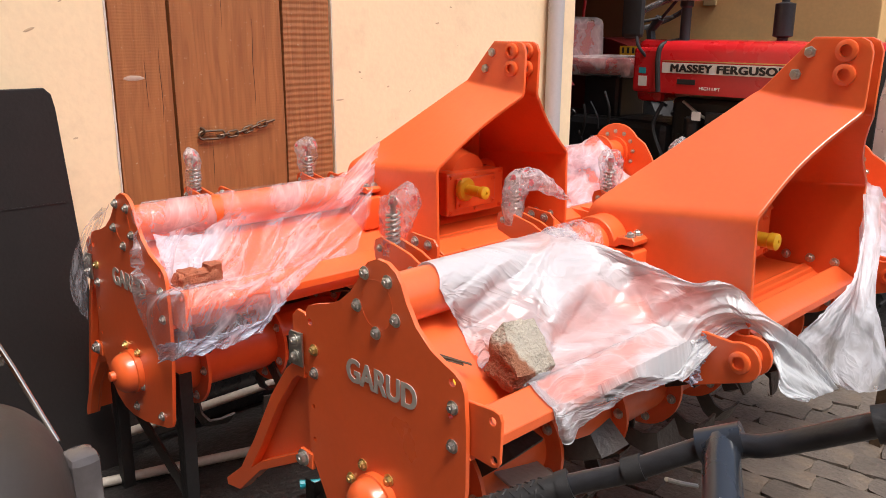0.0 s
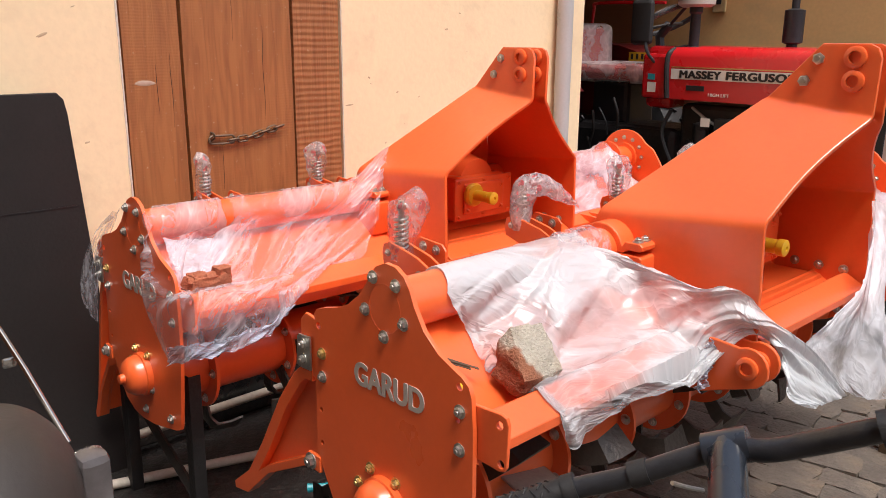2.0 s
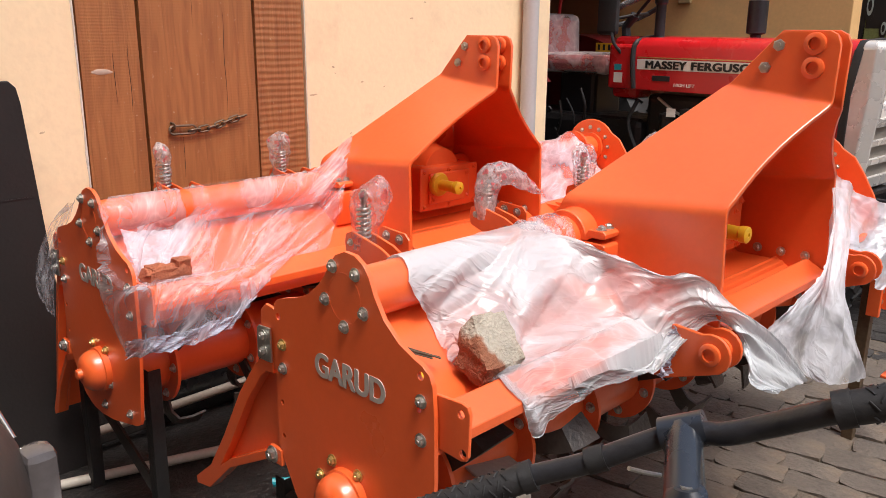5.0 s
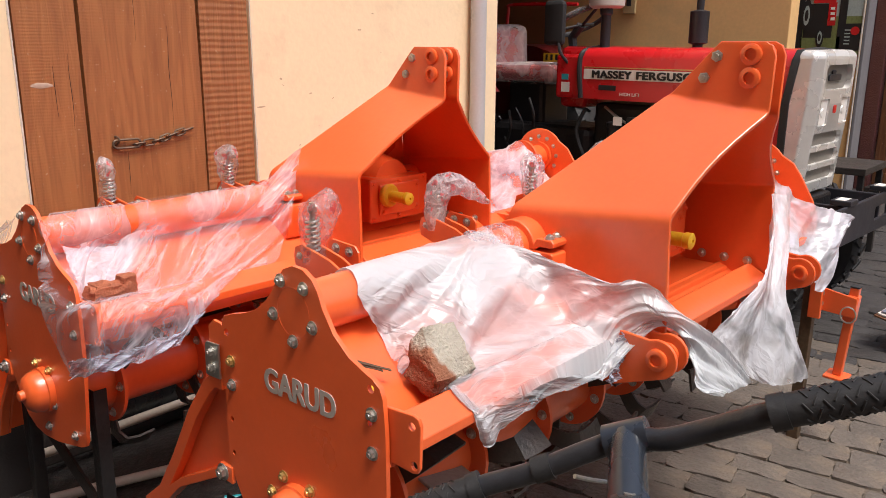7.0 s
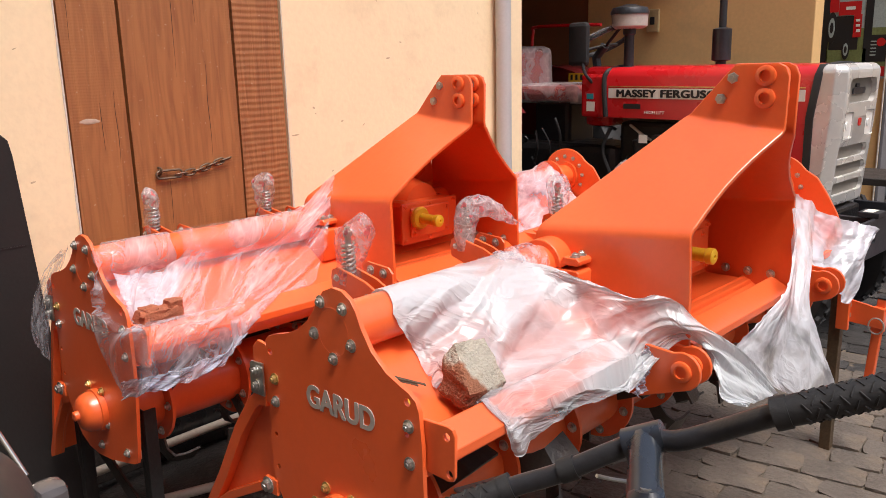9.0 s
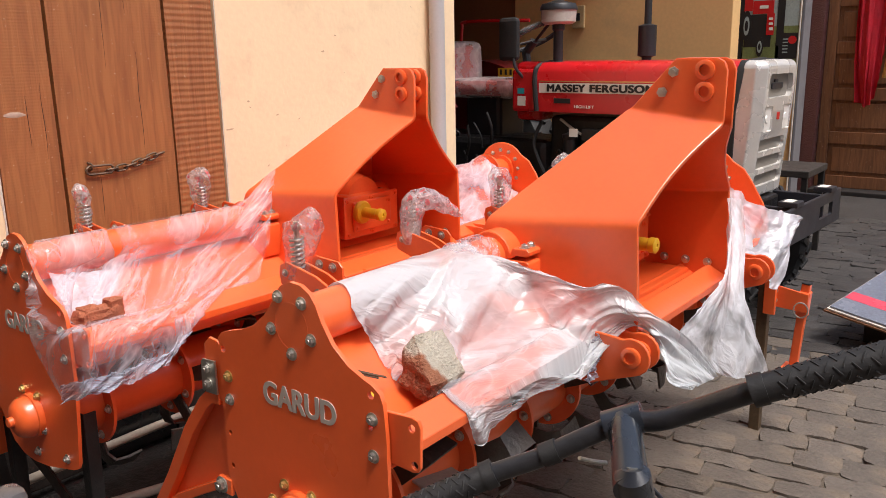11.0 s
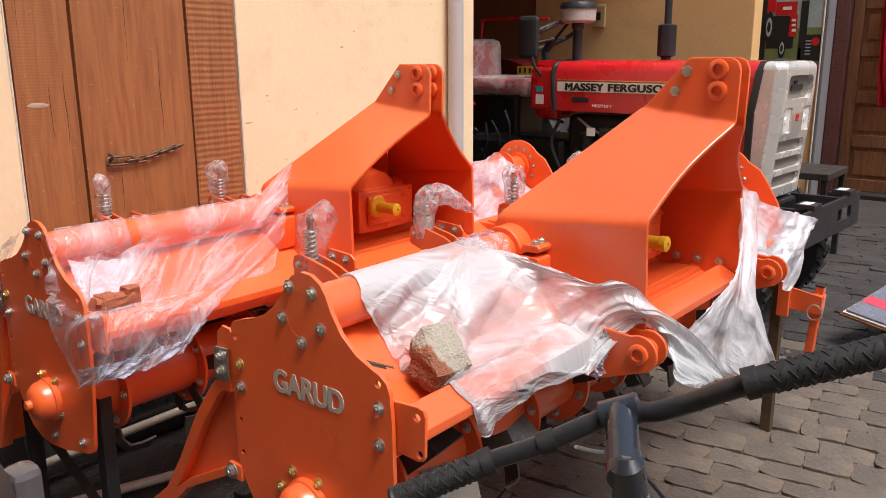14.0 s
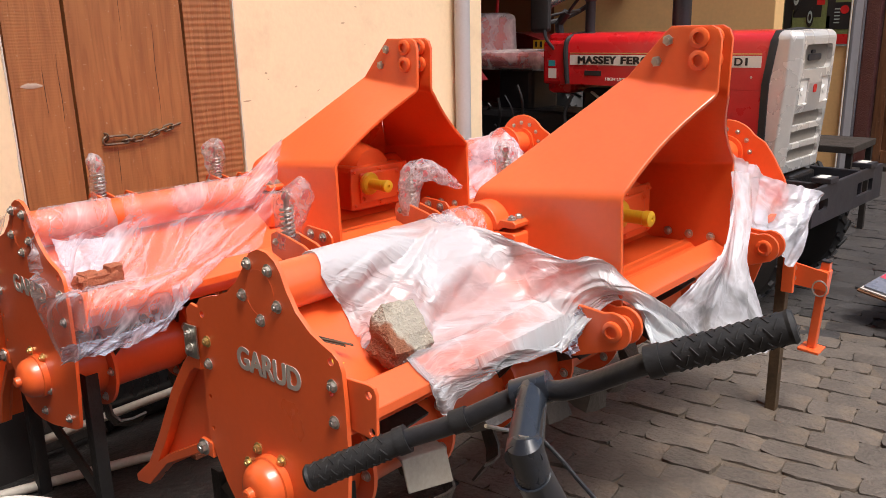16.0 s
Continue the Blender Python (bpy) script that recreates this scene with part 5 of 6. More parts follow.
# ---- bicycle handlebar ----
def bicycle():
    g = thing("bicycle", "bicycle with a black handlebar leaning on its stand", "bicycle", at=(0.80, 0.80, 0.0))
    T = Matrix.Translation((-0.80, -0.80, 0))

    def P(name, bm, mat, parent=g, lab=""):
        bm.transform(T)
        return part(name, bm, mat, parent, lab)

    R, Ri, C, Li, L = (0.936, 0.576, 1.222), (0.890, 0.695, 1.170), (0.869, 0.85, 1.095), (0.785, 1.00, 1.010), (0.709, 1.089, 0.959)
    C = Vector(C)
    bar = spline([R, Ri, (0.885, 0.77, 1.125), (0.875, 0.81, 1.105), tuple(C), (0.85, 0.885, 1.075), (0.82, 0.94, 1.04), Li, L], 8)
    hb = P("handlebar", tube(bar, 0.0125, 16), BLACKMETAL, lab="satin black handlebar")
    for a, b in ((R, Ri), (L, Li)):
        a, b = Vector(a), Vector(b)
        gp = P("grip", tube([a, a.lerp(b, 0.03), a.lerp(b, 0.06), a.lerp(b, 0.95), b], 0.017, 20, radii=[0.0155, 0.0185, 0.0172, 0.0168, 0.0165]), BLACKRUBBER, hb, "black rubber grip with a zigzag tread")
        P("grip_collar", tube([b, b.lerp(a, -0.12)], 0.0185, 20), BLACKRUBBER, hb)
        d = (b - a).normalized()
        u = d.cross(Vector((0, 0, 1))).normalized()
        v = d.cross(u)
        ribs = bmesh.new()
        for k in range(12):
            s0 = 0.10 + 0.068 * k
            for q in range(7):
                a0 = q * math.tau / 7 + (0.45 if k % 2 else 0)
                pts = []
                for h in range(4):
                    an = a0 + h * 0.2
                    c = a.lerp(b, s0 + (0.045 * h / 3 if k % 2 else 0.045 * (1 - h / 3)))
                    pts.append(c + (u * math.cos(an) + v * math.sin(an)) * 0.0172)
                tube(pts, 0.0011, 5, bm=ribs)
        P("grip_tread", ribs, BLACKRUBBER, hb)
    for p, q in ((Vector((0.832, 0.92, 1.052)), Vector((0.822, 0.937, 1.043))),):
        P("bar_clip", tube([p, q], 0.0155, 14), BLACKRUBBER, hb)
    stem_end = Vector((0.775, 0.795, 1.065))
    st = P("stem", tube([C + Vector((0.012, 0.003, 0.004)), C, C.lerp(stem_end, 0.3), stem_end], 0.018, 18, radii=[0.014, 0.0195, 0.0195, 0.021]), STEMBLACK, lab="glossy black handlebar stem")
    P("stem_clamp", tube([C + Vector((-0.009, 0.02, -0.009)), C + Vector((0.009, -0.02, 0.009))], 0.0195, 20), STEMBLACK, st)
    down = Vector((0.27, 0.02, -0.40))
    P("top_cap", tube([stem_end + Vector((0.006, 0.004, 0.022)), stem_end + Vector((0.005, 0.003, 0.016)), stem_end + down * 0.09], 0.021, 18, radii=[0.012, 0.020, 0.021]), STEMBLACK, st)
    P("cap_bolt", tube([stem_end + Vector((0.0065, 0.0042, 0.0235)), stem_end + Vector((0.006, 0.004, 0.021))], 0.006, 6), ZINC, st)
    P("head_tube", tube([stem_end + down * 0.07, stem_end + down], 0.022, 18), STEMBLACK)
    base = stem_end + down
    P("frame_tube", tube([stem_end + down * 0.7, (0.45, 0.10, 0.50)], 0.02, 14), BLACKMETAL)
    P("fork", tube([base, base + Vector((0.05, 0.03, -0.15)), (1.12, 0.84, 0.34)], 0.017, 12), BLACKMETAL)
    ring = bmesh.new()
    cen, ax = Vector((1.13, 0.85, 0.33)), Vector((0.75, 0.5, 0.2)).normalized()
    up = Vector((-0.12, -0.2, 0.95)).normalized()
    ax = (ax - up * ax.dot(up)).normalized()
    tube([cen + (ax * math.cos(a * math.tau / 40) + up * math.sin(a * math.tau / 40)) * 0.30 for a in range(41)], 0.024, 8, bm=ring, cap=False)
    P("front_tyre", ring, BLACKRUBBER, lab="black bicycle tyre")
    P("brake_cable", tube(spline([(0.872, 0.85, 1.040), (0.88, 0.80, 1.00), (0.885, 0.74, 0.93), (0.84, 0.72, 0.80), (0.78, 0.74, 0.68)], 8), 0.0028, 8), BLACKMETAL)
    P("cable_end", tube(spline([(0.822, 0.885, 1.056), (0.845, 0.880, 1.044), (0.868, 0.872, 1.034)], 6), 0.0026, 8), ZINC, lab="short silver cable end")
    return g


bicycle()


# ---- film sheets ----
def film(name, rows, nu, nv, mat, label, amp=0.010, fold=(6, 2, 0), seed=0.0, ragged=0.004, push=None, calm=1.0, settle=0.0):
    return single(name, cloth(rows, nu, nv, amp, fold, seed, ragged, push, calm, settle), mat, label, "plastic sheet", "plastic sheets on the tillers")


def off_machine(dy, dz, tip=0.0, gap=0.004, edge=0.0):
    """Keeps a sheet outside the tube, the front bar and the deck of a tiller."""
    top = [(1.330, 0.843), (1.335, 0.845), (1.391, 0.876), (1.399, 0.872), (1.4, 0.79), (1.425, 0.803), (1.465, 0.838), (1.54, 0.895), (1.60, 0.935), (1.64, 0.957), (1.74, 0.935)]

    def push(p):
        rise = dz + tip * (3.33 - p.x)
        y, z = p.y - dy, p.z - rise
        d = math.hypot(y - 1.642, z - 1.012)
        if d < 0.052 + gap:
            k = (0.052 + gap) / max(d, 1e-5)
            y, z = 1.642 + (y - 1.642) * k, 1.012 + (z - 1.012) * k
        if 1.327 < y < 1.335 and z < 0.845:
            y = 1.327
        if edge and edge - 0.03 < p.x < edge + 0.03 and y > 1.325 and z < 0.90:
            return Vector((min(p.x, edge - 0.004), y + dy, z + rise))
        for (y0, z0), (y1, z1) in zip(top, top[1:]):
            if y0 <= y < y1:
                z = max(z, z0 + (z1 - z0) * (y - y0) / (y1 - y0) + gap)
        return Vector((p.x, y + dy, z + rise))

    return push


# from the tube of the near tiller over its bar, each curve from the tube forward
over_bar = [
    [(1.193, 1.665, 1.038), (1.161, 1.600, 1.021), (1.213, 1.592, 0.949), (1.205, 1.544, 0.906), (1.199, 1.524, 0.892), (1.191, 1.504, 0.877)],
    [(1.276, 1.665, 1.054), (1.241, 1.600, 1.022), (1.253, 1.568, 0.943), (1.246, 1.534, 0.900), (1.236, 1.514, 0.883), (1.224, 1.492, 0.867)],
    [(1.480, 1.660, 1.075), (1.450, 1.600, 1.047), (1.348, 1.510, 0.943), (1.229, 1.395, 0.870), (1.203, 1.340, 0.847), (1.225, 1.330, 0.774)],
    [(1.597, 1.660, 1.061), (1.534, 1.600, 1.043), (1.378, 1.460, 0.940), (1.314, 1.395, 0.869), (1.265, 1.335, 0.844), (1.289, 1.325, 0.786)],
    [(1.637, 1.585, 1.046), (1.615, 1.560, 1.018), (1.499, 1.450, 0.915), (1.451, 1.392, 0.852), (1.377, 1.332, 0.844), (1.398, 1.325, 0.800)],
    [(1.664, 1.495, 1.022), (1.655, 1.480, 0.995), (1.615, 1.420, 0.890), (1.564, 1.385, 0.837), (1.482, 1.331, 0.829), (1.469, 1.325, 0.798)],
]
# on over the hitch arm and down towards the ground
over_arm = [
    [(1.681, 1.410, 1.004), (1.679, 1.400, 0.976), (1.671, 1.370, 0.893), (1.662, 1.350, 0.816), (1.637, 1.332, 0.799), (1.623, 1.320, 0.781)],
    [(1.714, 1.345, 0.981), (1.719, 1.340, 0.957), (1.731, 1.330, 0.907), (1.716, 1.320, 0.863), (1.699, 1.318, 0.826), (1.660, 1.315, 0.778)],
    [(1.751, 1.285, 0.983), (1.753, 1.282, 0.960), (1.766, 1.276, 0.920), (1.774, 1.270, 0.894), (1.776, 1.265, 0.885), (1.781, 1.260, 0.876)],
    [(1.782, 1.235, 0.944), (1.787, 1.232, 0.924), (1.803, 1.226, 0.893), (1.826, 1.220, 0.865), (1.835, 1.215, 0.850), (1.852, 1.210, 0.826)],
    [(1.928, 1.190, 0.823), (1.911, 1.185, 0.815), (1.875, 1.175, 0.794), (1.830, 1.165, 0.775), (1.805, 1.160, 0.767), (1.791, 1.160, 0.761)],
    [(2.120, 1.150, 0.662), (2.080, 1.145, 0.669), (1.993, 1.135, 0.690), (1.920, 1.130, 0.707), (1.872, 1.125, 0.722), (1.826, 1.120, 0.737)],
]
film("plastic_sheet", over_bar + over_arm, 340, 130, THICKFILM, "milky crumpled plastic sheet over the tiller tube, bar and arm", 0.0115, (7.5, 4.6, 3.2), 1.0, 0.003, off_machine(0, 0, 0, 0.006), 0.8, 0.55)
film("plastic_sheet", [
    [(1.540, 1.690, 1.050), (1.545, 1.642, 1.070), (1.550, 1.600, 1.050), (1.555, 1.580, 1.000)],
    [(1.620, 1.690, 1.055), (1.625, 1.642, 1.078), (1.630, 1.595, 1.055), (1.635, 1.575, 0.990)],
    [(1.705, 1.690, 1.055), (1.708, 1.642, 1.072), (1.710, 1.595, 1.050), (1.700, 1.580, 0.990)],
], 60, 50, FILM, "clear plastic sheet wrapped round the tube", 0.006, (4, 2, 2), 5.0, 0.003, off_machine(0, 0, 0, 0.006))
film("plastic_sheet", [
    [(1.722, 1.317, 0.868), (1.706, 1.314, 0.835), (1.684, 1.312, 0.805), (1.655, 1.310, 0.770)],
    [(1.728, 1.312, 0.862), (1.714, 1.309, 0.828), (1.692, 1.307, 0.797), (1.663, 1.305, 0.762)],
    [(1.735, 1.309, 0.855), (1.720, 1.306, 0.820), (1.698, 1.304, 0.788), (1.668, 1.302, 0.755)],
], 14, 90, HEMFILM, "torn white fringe of the plastic sheet", 0.006, (2, 14, 1), 23.0, 0.006)
# bunch that hangs beside the headstock of the near tiller
film("plastic_sheet", [
    [(2.429, 1.270, 1.093), (2.384, 1.240, 0.975), (2.275, 1.210, 0.887), (2.135, 1.220, 0.840), (2.018, 1.240, 0.792), (2.088, 1.200, 0.712)],
    [(2.481, 1.270, 1.095), (2.409, 1.230, 0.971), (2.286, 1.190, 0.872), (2.172, 1.180, 0.807), (2.148, 1.190, 0.715), (2.231, 1.170, 0.626)],
    [(2.532, 1.270, 1.084), (2.474, 1.230, 0.959), (2.376, 1.190, 0.851), (2.341, 1.170, 0.747), (2.357, 1.160, 0.643), (2.366, 1.150, 0.569)],
    [(2.663, 1.290, 1.045), (2.607, 1.250, 0.931), (2.489, 1.210, 0.839), (2.550, 1.190, 0.685), (2.616, 1.180, 0.577), (2.623, 1.160, 0.508)],
], 120, 130, BUNCHFILM, "milky plastic sheet bunched and hanging from the tiller arm", 0.011, (2.6, 0.9, 0.6), 7.0)
film("plastic_sheet", [
    [(2.782, 1.400, 1.094), (2.782, 1.389, 0.998), (2.762, 1.334, 0.910), (2.752, 1.297, 0.858), (2.742, 1.272, 0.831)],
    [(2.952, 1.398, 1.033), (2.942, 1.367, 0.946), (2.932, 1.336, 0.859), (2.922, 1.308, 0.813), (2.902, 1.268, 0.772)],
    [(3.082, 1.360, 0.973), (3.082, 1.342, 0.895), (3.062, 1.318, 0.816), (3.032, 1.292, 0.762), (3.002, 1.269, 0.687)],
    [(3.202, 1.304, 0.927), (3.182, 1.281, 0.864), (3.152, 1.262, 0.807), (3.112, 1.257, 0.751), (3.062, 1.273, 0.662)],
    [(3.282, 1.245, 0.891), (3.242, 1.251, 0.868), (3.202, 1.263, 0.830), (3.162, 1.261, 0.784), (3.112, 1.265, 0.680)],
], 110, 80, ENDFILM, "milky plastic sheet over the end of the tiller", 0.007, (4, 2.4, 1.5), 9.0, 0.004)
# over the far tiller
far_end = [
    [(0.968, 2.530, 1.073), (0.968, 2.551, 1.008), (0.968, 2.577, 0.940), (0.968, 2.577, 0.875), (0.968, 2.568, 0.804), (0.968, 2.440, 0.675)],
    [(1.075, 2.680, 1.032), (1.049, 2.612, 0.984), (1.025, 2.500, 0.883), (0.995, 2.412, 0.866), (0.971, 2.352, 0.864), (0.962, 2.345, 0.712)],
    [(1.186, 2.680, 1.018), (1.150, 2.612, 0.974), (1.088, 2.500, 0.861), (1.047, 2.412, 0.857), (1.018, 2.352, 0.857), (1.013, 2.345, 0.711)],
    [(1.298, 2.680, 1.026), (1.264, 2.612, 0.975), (1.196, 2.500, 0.854), (1.150, 2.412, 0.851), (1.121, 2.352, 0.852), (1.103, 2.345, 0.708)],
]
far_middle = [
    [(1.407, 2.680, 1.026), (1.370, 2.612, 0.973), (1.307, 2.500, 0.845), (1.259, 2.412, 0.841), (1.228, 2.352, 0.842), (1.205, 2.345, 0.721)],
    [(1.543, 2.680, 1.022), (1.503, 2.612, 0.966), (1.454, 2.530, 0.925), (1.392, 2.430, 0.883), (1.342, 2.360, 0.859), (1.266, 2.352, 0.770)],
    [(1.714, 2.660, 1.051), (1.677, 2.600, 1.009), (1.628, 2.540, 0.959), (1.575, 2.490, 0.910), (1.517, 2.440, 0.872), (1.450, 2.410, 0.842)],
    [(1.846, 2.600, 1.165), (1.811, 2.570, 1.089), (1.770, 2.540, 1.030), (1.721, 2.500, 0.966), (1.669, 2.470, 0.904), (1.579, 2.430, 0.836)],
]
far_sheet = far_end + far_middle
film("plastic_sheet", far_sheet, 190, 110, FILM, "clear crumpled plastic sheet over the tiller by the wall", 0.009, (7, 3.0, 5), 13.0, 0.004, off_machine(1.02, -0.033, TIP, 0.006, 0.962))
# pale patch laid in place of the sky reflected over the deck
film("plastic_sheet", [
    [(1.044, 2.600, 0.974), (1.039, 2.560, 0.927), (1.039, 2.520, 0.866)],
    [(1.141, 2.600, 0.957), (1.121, 2.560, 0.916), (1.103, 2.520, 0.866)],
    [(1.248, 2.600, 0.942), (1.203, 2.560, 0.906), (1.155, 2.520, 0.864)],
], 40, 24, GLAREFILM, "milky patch over the tiller deck standing in for sky glare", 0.002, (3, 2, 1), 15.0)
hem = [[Vector(c[4]).lerp(Vector(c[5]), k) + Vector((0, -0.004, 0)) for k in (0.72, 0.86, 1.0)] for c in far_sheet[:6]]
film("plastic_sheet", hem, 120, 18, HEMFILM, "bunched hem of the clear plastic sheet", 0.010, (9, 1.5, 2), 19.0)
film("plastic_sheet", [
    [(1.016, 2.820, 1.030), (1.004, 2.880, 0.951), (0.985, 2.920, 0.856), (0.962, 2.930, 0.751), (0.957, 2.930, 0.661)],
    [(0.992, 2.840, 1.005), (0.973, 2.920, 0.947), (0.949, 2.970, 0.864), (0.931, 2.980, 0.776), (0.932, 2.970, 0.718)],
], 24, 30, FILM, "clear plastic sheet over the corner of the tiller", 0.006, (3, 1, 0), 17.0)
film("plastic_sheet", [
    [(2.50, 2.72, 0.98), (2.50, 2.66, 1.036), (2.50, 2.60, 0.99), (2.51, 2.52, 0.90), (2.52, 2.46, 0.85), (2.52, 2.40, 0.81)],
    [(2.75, 2.72, 0.98), (2.75, 2.66, 1.037), (2.75, 2.60, 0.99), (2.76, 2.52, 0.91), (2.76, 2.46, 0.86), (2.78, 2.40, 0.81)],
    [(3.00, 2.72, 0.98), (3.00, 2.66, 1.040), (3.00, 2.60, 1.00), (3.00, 2.54, 0.93), (3.00, 2.47, 0.87), (3.00, 2.42, 0.83)],
    [(3.16, 2.73, 1.00), (3.16, 2.66, 1.055), (3.17, 2.59, 1.02), (3.18, 2.54, 0.96), (3.18, 2.50, 0.92), (3.18, 2.47, 0.90)],
], 70, 60, WRAPFILM, "milky plastic sheet over the end of the tiller by the wall", 0.005, (6, 2.4, 2.0), 21.0, 0.004, off_machine(1.02, -0.033, TIP, 0.005))


def spring_bag(x, y, z, run, radii, tag):
    """A thin loose bag pulled over a spring; run holds the offsets of its middle line."""
    pts = spline([(x + a, y + c, z + d) for a, c, d in run], 6)
    rad = [radii[min(int(k / 6), len(radii) - 2)] * (1 - k / 6 % 1) + radii[min(int(k / 6), len(radii) - 2) + 1] * (k / 6 % 1) for k in range(len(pts))]
    rad[-1] = radii[-1]
    bm = tube(pts, 0.03, 22, radii=rad)
    bm.normal_update()
    for v in bm.verts:
        q = v.co * 34 + Vector((x * 9, y * 3, 0))
        v.co += v.normal * (0.007 * noise.noise(q) + 0.005 * (0.4 - abs(noise.noise(q * 2.1))))
    return single("spring_bag", bm, WRAP, tag, "plastic bag", "bags over the springs")


UPRIGHT = [(0, 0, 0), (0, 0, 0.05), (0.004, 0, 0.10), (0.002, 0.002, 0.14), (-0.006, 0.004, 0.165), (-0.012, 0.006, 0.178)]
BENT = [(0, 0, 0), (0, 0, 0.05), (0.004, 0, 0.095), (0.018, -0.012, 0.128), (0.052, -0.042, 0.128), (0.092, -0.078, 0.098), (0.122, -0.105, 0.074)]
WIDE = [(0, 0, 0), (0.003, 0, 0.05), (0.012, -0.004, 0.10), (0.020, -0.006, 0.135), (0.020, -0.004, 0.158), (0.016, 0, 0.168)]
spring_bag(1.425, 2.04, 0.96, WIDE, [0.028, 0.034, 0.046, 0.053, 0.050, 0.026], "clear printed plastic bag pulled over a coil spring")
spring_bag(1.90, 2.045, 0.968, BENT, [0.028, 0.033, 0.036, 0.036, 0.031, 0.019, 0.003], "clear printed plastic bag with a loose tip over a spring")
spring_bag(1.425, 3.105, 0.945, UPRIGHT, [0.022, 0.024, 0.026, 0.028, 0.024, 0.006], "clear plastic bag tied tight over a coil spring")
spring_bag(1.90, 3.105, 0.94, UPRIGHT, [0.024, 0.028, 0.036, 0.044, 0.038, 0.010], "clear plastic bag loose over a coil spring")
for x, y in ((2.83, 3.105), (2.38, 2.038), (2.83, 2.038)):
    spring_bag(x, y, 0.96 - 0.02 * (y > 3), UPRIGHT, [0.026, 0.03, 0.036, 0.042, 0.036, 0.010], "clear plastic bag bunched over a coil spring")

# ---- stones ----
stone = thing("stone_block", "rough pale stone block with a reddish side", "stone", at=(1.28, 1.48, 0.88))
pts = [(1.194, 1.425, 0.849), (1.188, 1.490, 0.882), (1.197, 1.485, 0.955), (1.181, 1.400, 0.894), (1.304, 1.405, 0.886), (1.296, 1.460, 0.972), (1.215, 1.470, 0.980), (1.312, 1.420, 0.859), (1.286, 1.500, 0.860)]
bm = hull_stone([(x - 1.28, y - 1.48, z - 0.88) for x, y, z in pts], 3.0, 0.009, 6)
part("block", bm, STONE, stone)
brick = thing("broken_brick", "broken red brick lying on the plastic sheet", "brick", at=(1.107, 2.475, 0.858))
lump = bmesh.new()
for c, s in (((-0.012, 0.0, 0.004), (0.062, 0.032, 0.026)), ((-0.036, 0.004, 0.016), (0.022, 0.028, 0.020)), ((0.038, 0.004, 0.020), (0.022, 0.026, 0.024))):
    corner = [(c[0] + s[0] * x * (0.86 if z > 0 else 1.0), c[1] + s[1] * y, c[2] + s[2] * z) for x in (-1, 1) for y in (-1, 1) for z in (-1, 1)]
    join(lump, hull_stone(corner, 8.0 + c[0] * 50, 0.010))
part("block", lump, REDSTONE, brick)


# ---- by the wall and on the ground ----
board = thing("dark_board", "dark brown board standing upright against the wall", "board", at=(0.4, 3.165, 0))
ol = [(-0.63, 0.0), (-0.63, 1.345), (0.585, 1.345), (0.604, 1.325), (0.612, 1.28), (0.70, 0.0)]
part("panel", prism([(x, z) for x, z in ol], -0.012, 0.012, 0.003, m=Matrix(((0, 1, 0, 0), (1, 0, 0, 0), (0, 0, 1, 0), (0, 0, 0, 1)))), DARKPANEL, board)
part("seam", box(-0.6, 0.61, -0.0135, -0.0121, 0.985, 0.989, 0), BLACKINK, board)

chain = thing("door_chain", "rusty steel chain hung across the door planks", "chain", at=(0, 0, 0))
run = spline([(1.545, 3.279, 1.145), (1.63, 3.274, 1.136), (1.72, 3.274, 1.143), (1.79, 3.274, 1.160), (1.86, 3.274, 1.175)], 40)


def link(c, d, up, ln, wd, r):
    side = d.cross(up).normalized()
    pts = []
    for a in range(25):
        an = a * math.tau / 24
        e = 0.5 * ln * (1 if math.cos(an) > 0 else -1) * (1 - wd / ln) if abs(math.cos(an)) > 1e-6 else 0
        pts.append(c + d * (e + 0.5 * wd * math.cos(an)) + side * 0.5 * wd * math.sin(an))
    return tube(pts, r, 6, cap=False)


RUSTCHAIN = material("rusty_chain_steel", (0.16, 0.11, 0.075), 0.5, metal=0.6, vary=0.3, fine=120, bump=0.002)
part("long_link", link(Vector((1.60, 3.273, 1.141)), Vector((1, 0, -0.02)), Vector((0, 1, 0)), 0.105, 0.03, 0.0045), RUSTCHAIN, chain)
pos = 0.30
for k in range(7):
    i = int(pos * (len(run) - 1))
    d = (run[min(i + 2, len(run) - 1)] - run[max(i - 2, 0)]).normalized()
    part("link", link(run[i], d, Vector((0, 1, 0)) if k % 2 else Vector((0, 0.35, 1)), 0.046, 0.022, 0.0035), RUSTCHAIN, chain)
    pos += 0.108
part("staple", tube(spline([(1.56, 3.29, 1.17), (1.565, 3.266, 1.165), (1.565, 3.266, 1.15), (1.56, 3.29, 1.135)], 6), 0.004, 6), RUSTCHAIN, chain)
DOORMARK = material("pale_paint_smear", (0.42, 0.31, 0.24), 0.7, vary=0.25, fine=60, bump=0.0005)
PLASTER = material("chipped_white_plaster", (0.62, 0.56, 0.47), 0.85, vary=0.2, scale=14, bump=0.006)
bm = bmesh.new()
bmesh.ops.create_uvsphere(bm, u_segments=24, v_segments=12, radius=1.0)
for v in bm.verts:
    v.co *= 1 + 0.25 * noise.noise(v.co * 2.5)
bm.transform(Matrix.Translation((1.325, 3.2838, 1.357)) @ Matrix.Diagonal((0.036, 0.0016, 0.009, 1)))
single("paint_smear", bm, DOORMARK, "pale paint smear on the door plank", "paint mark", kind="structure")
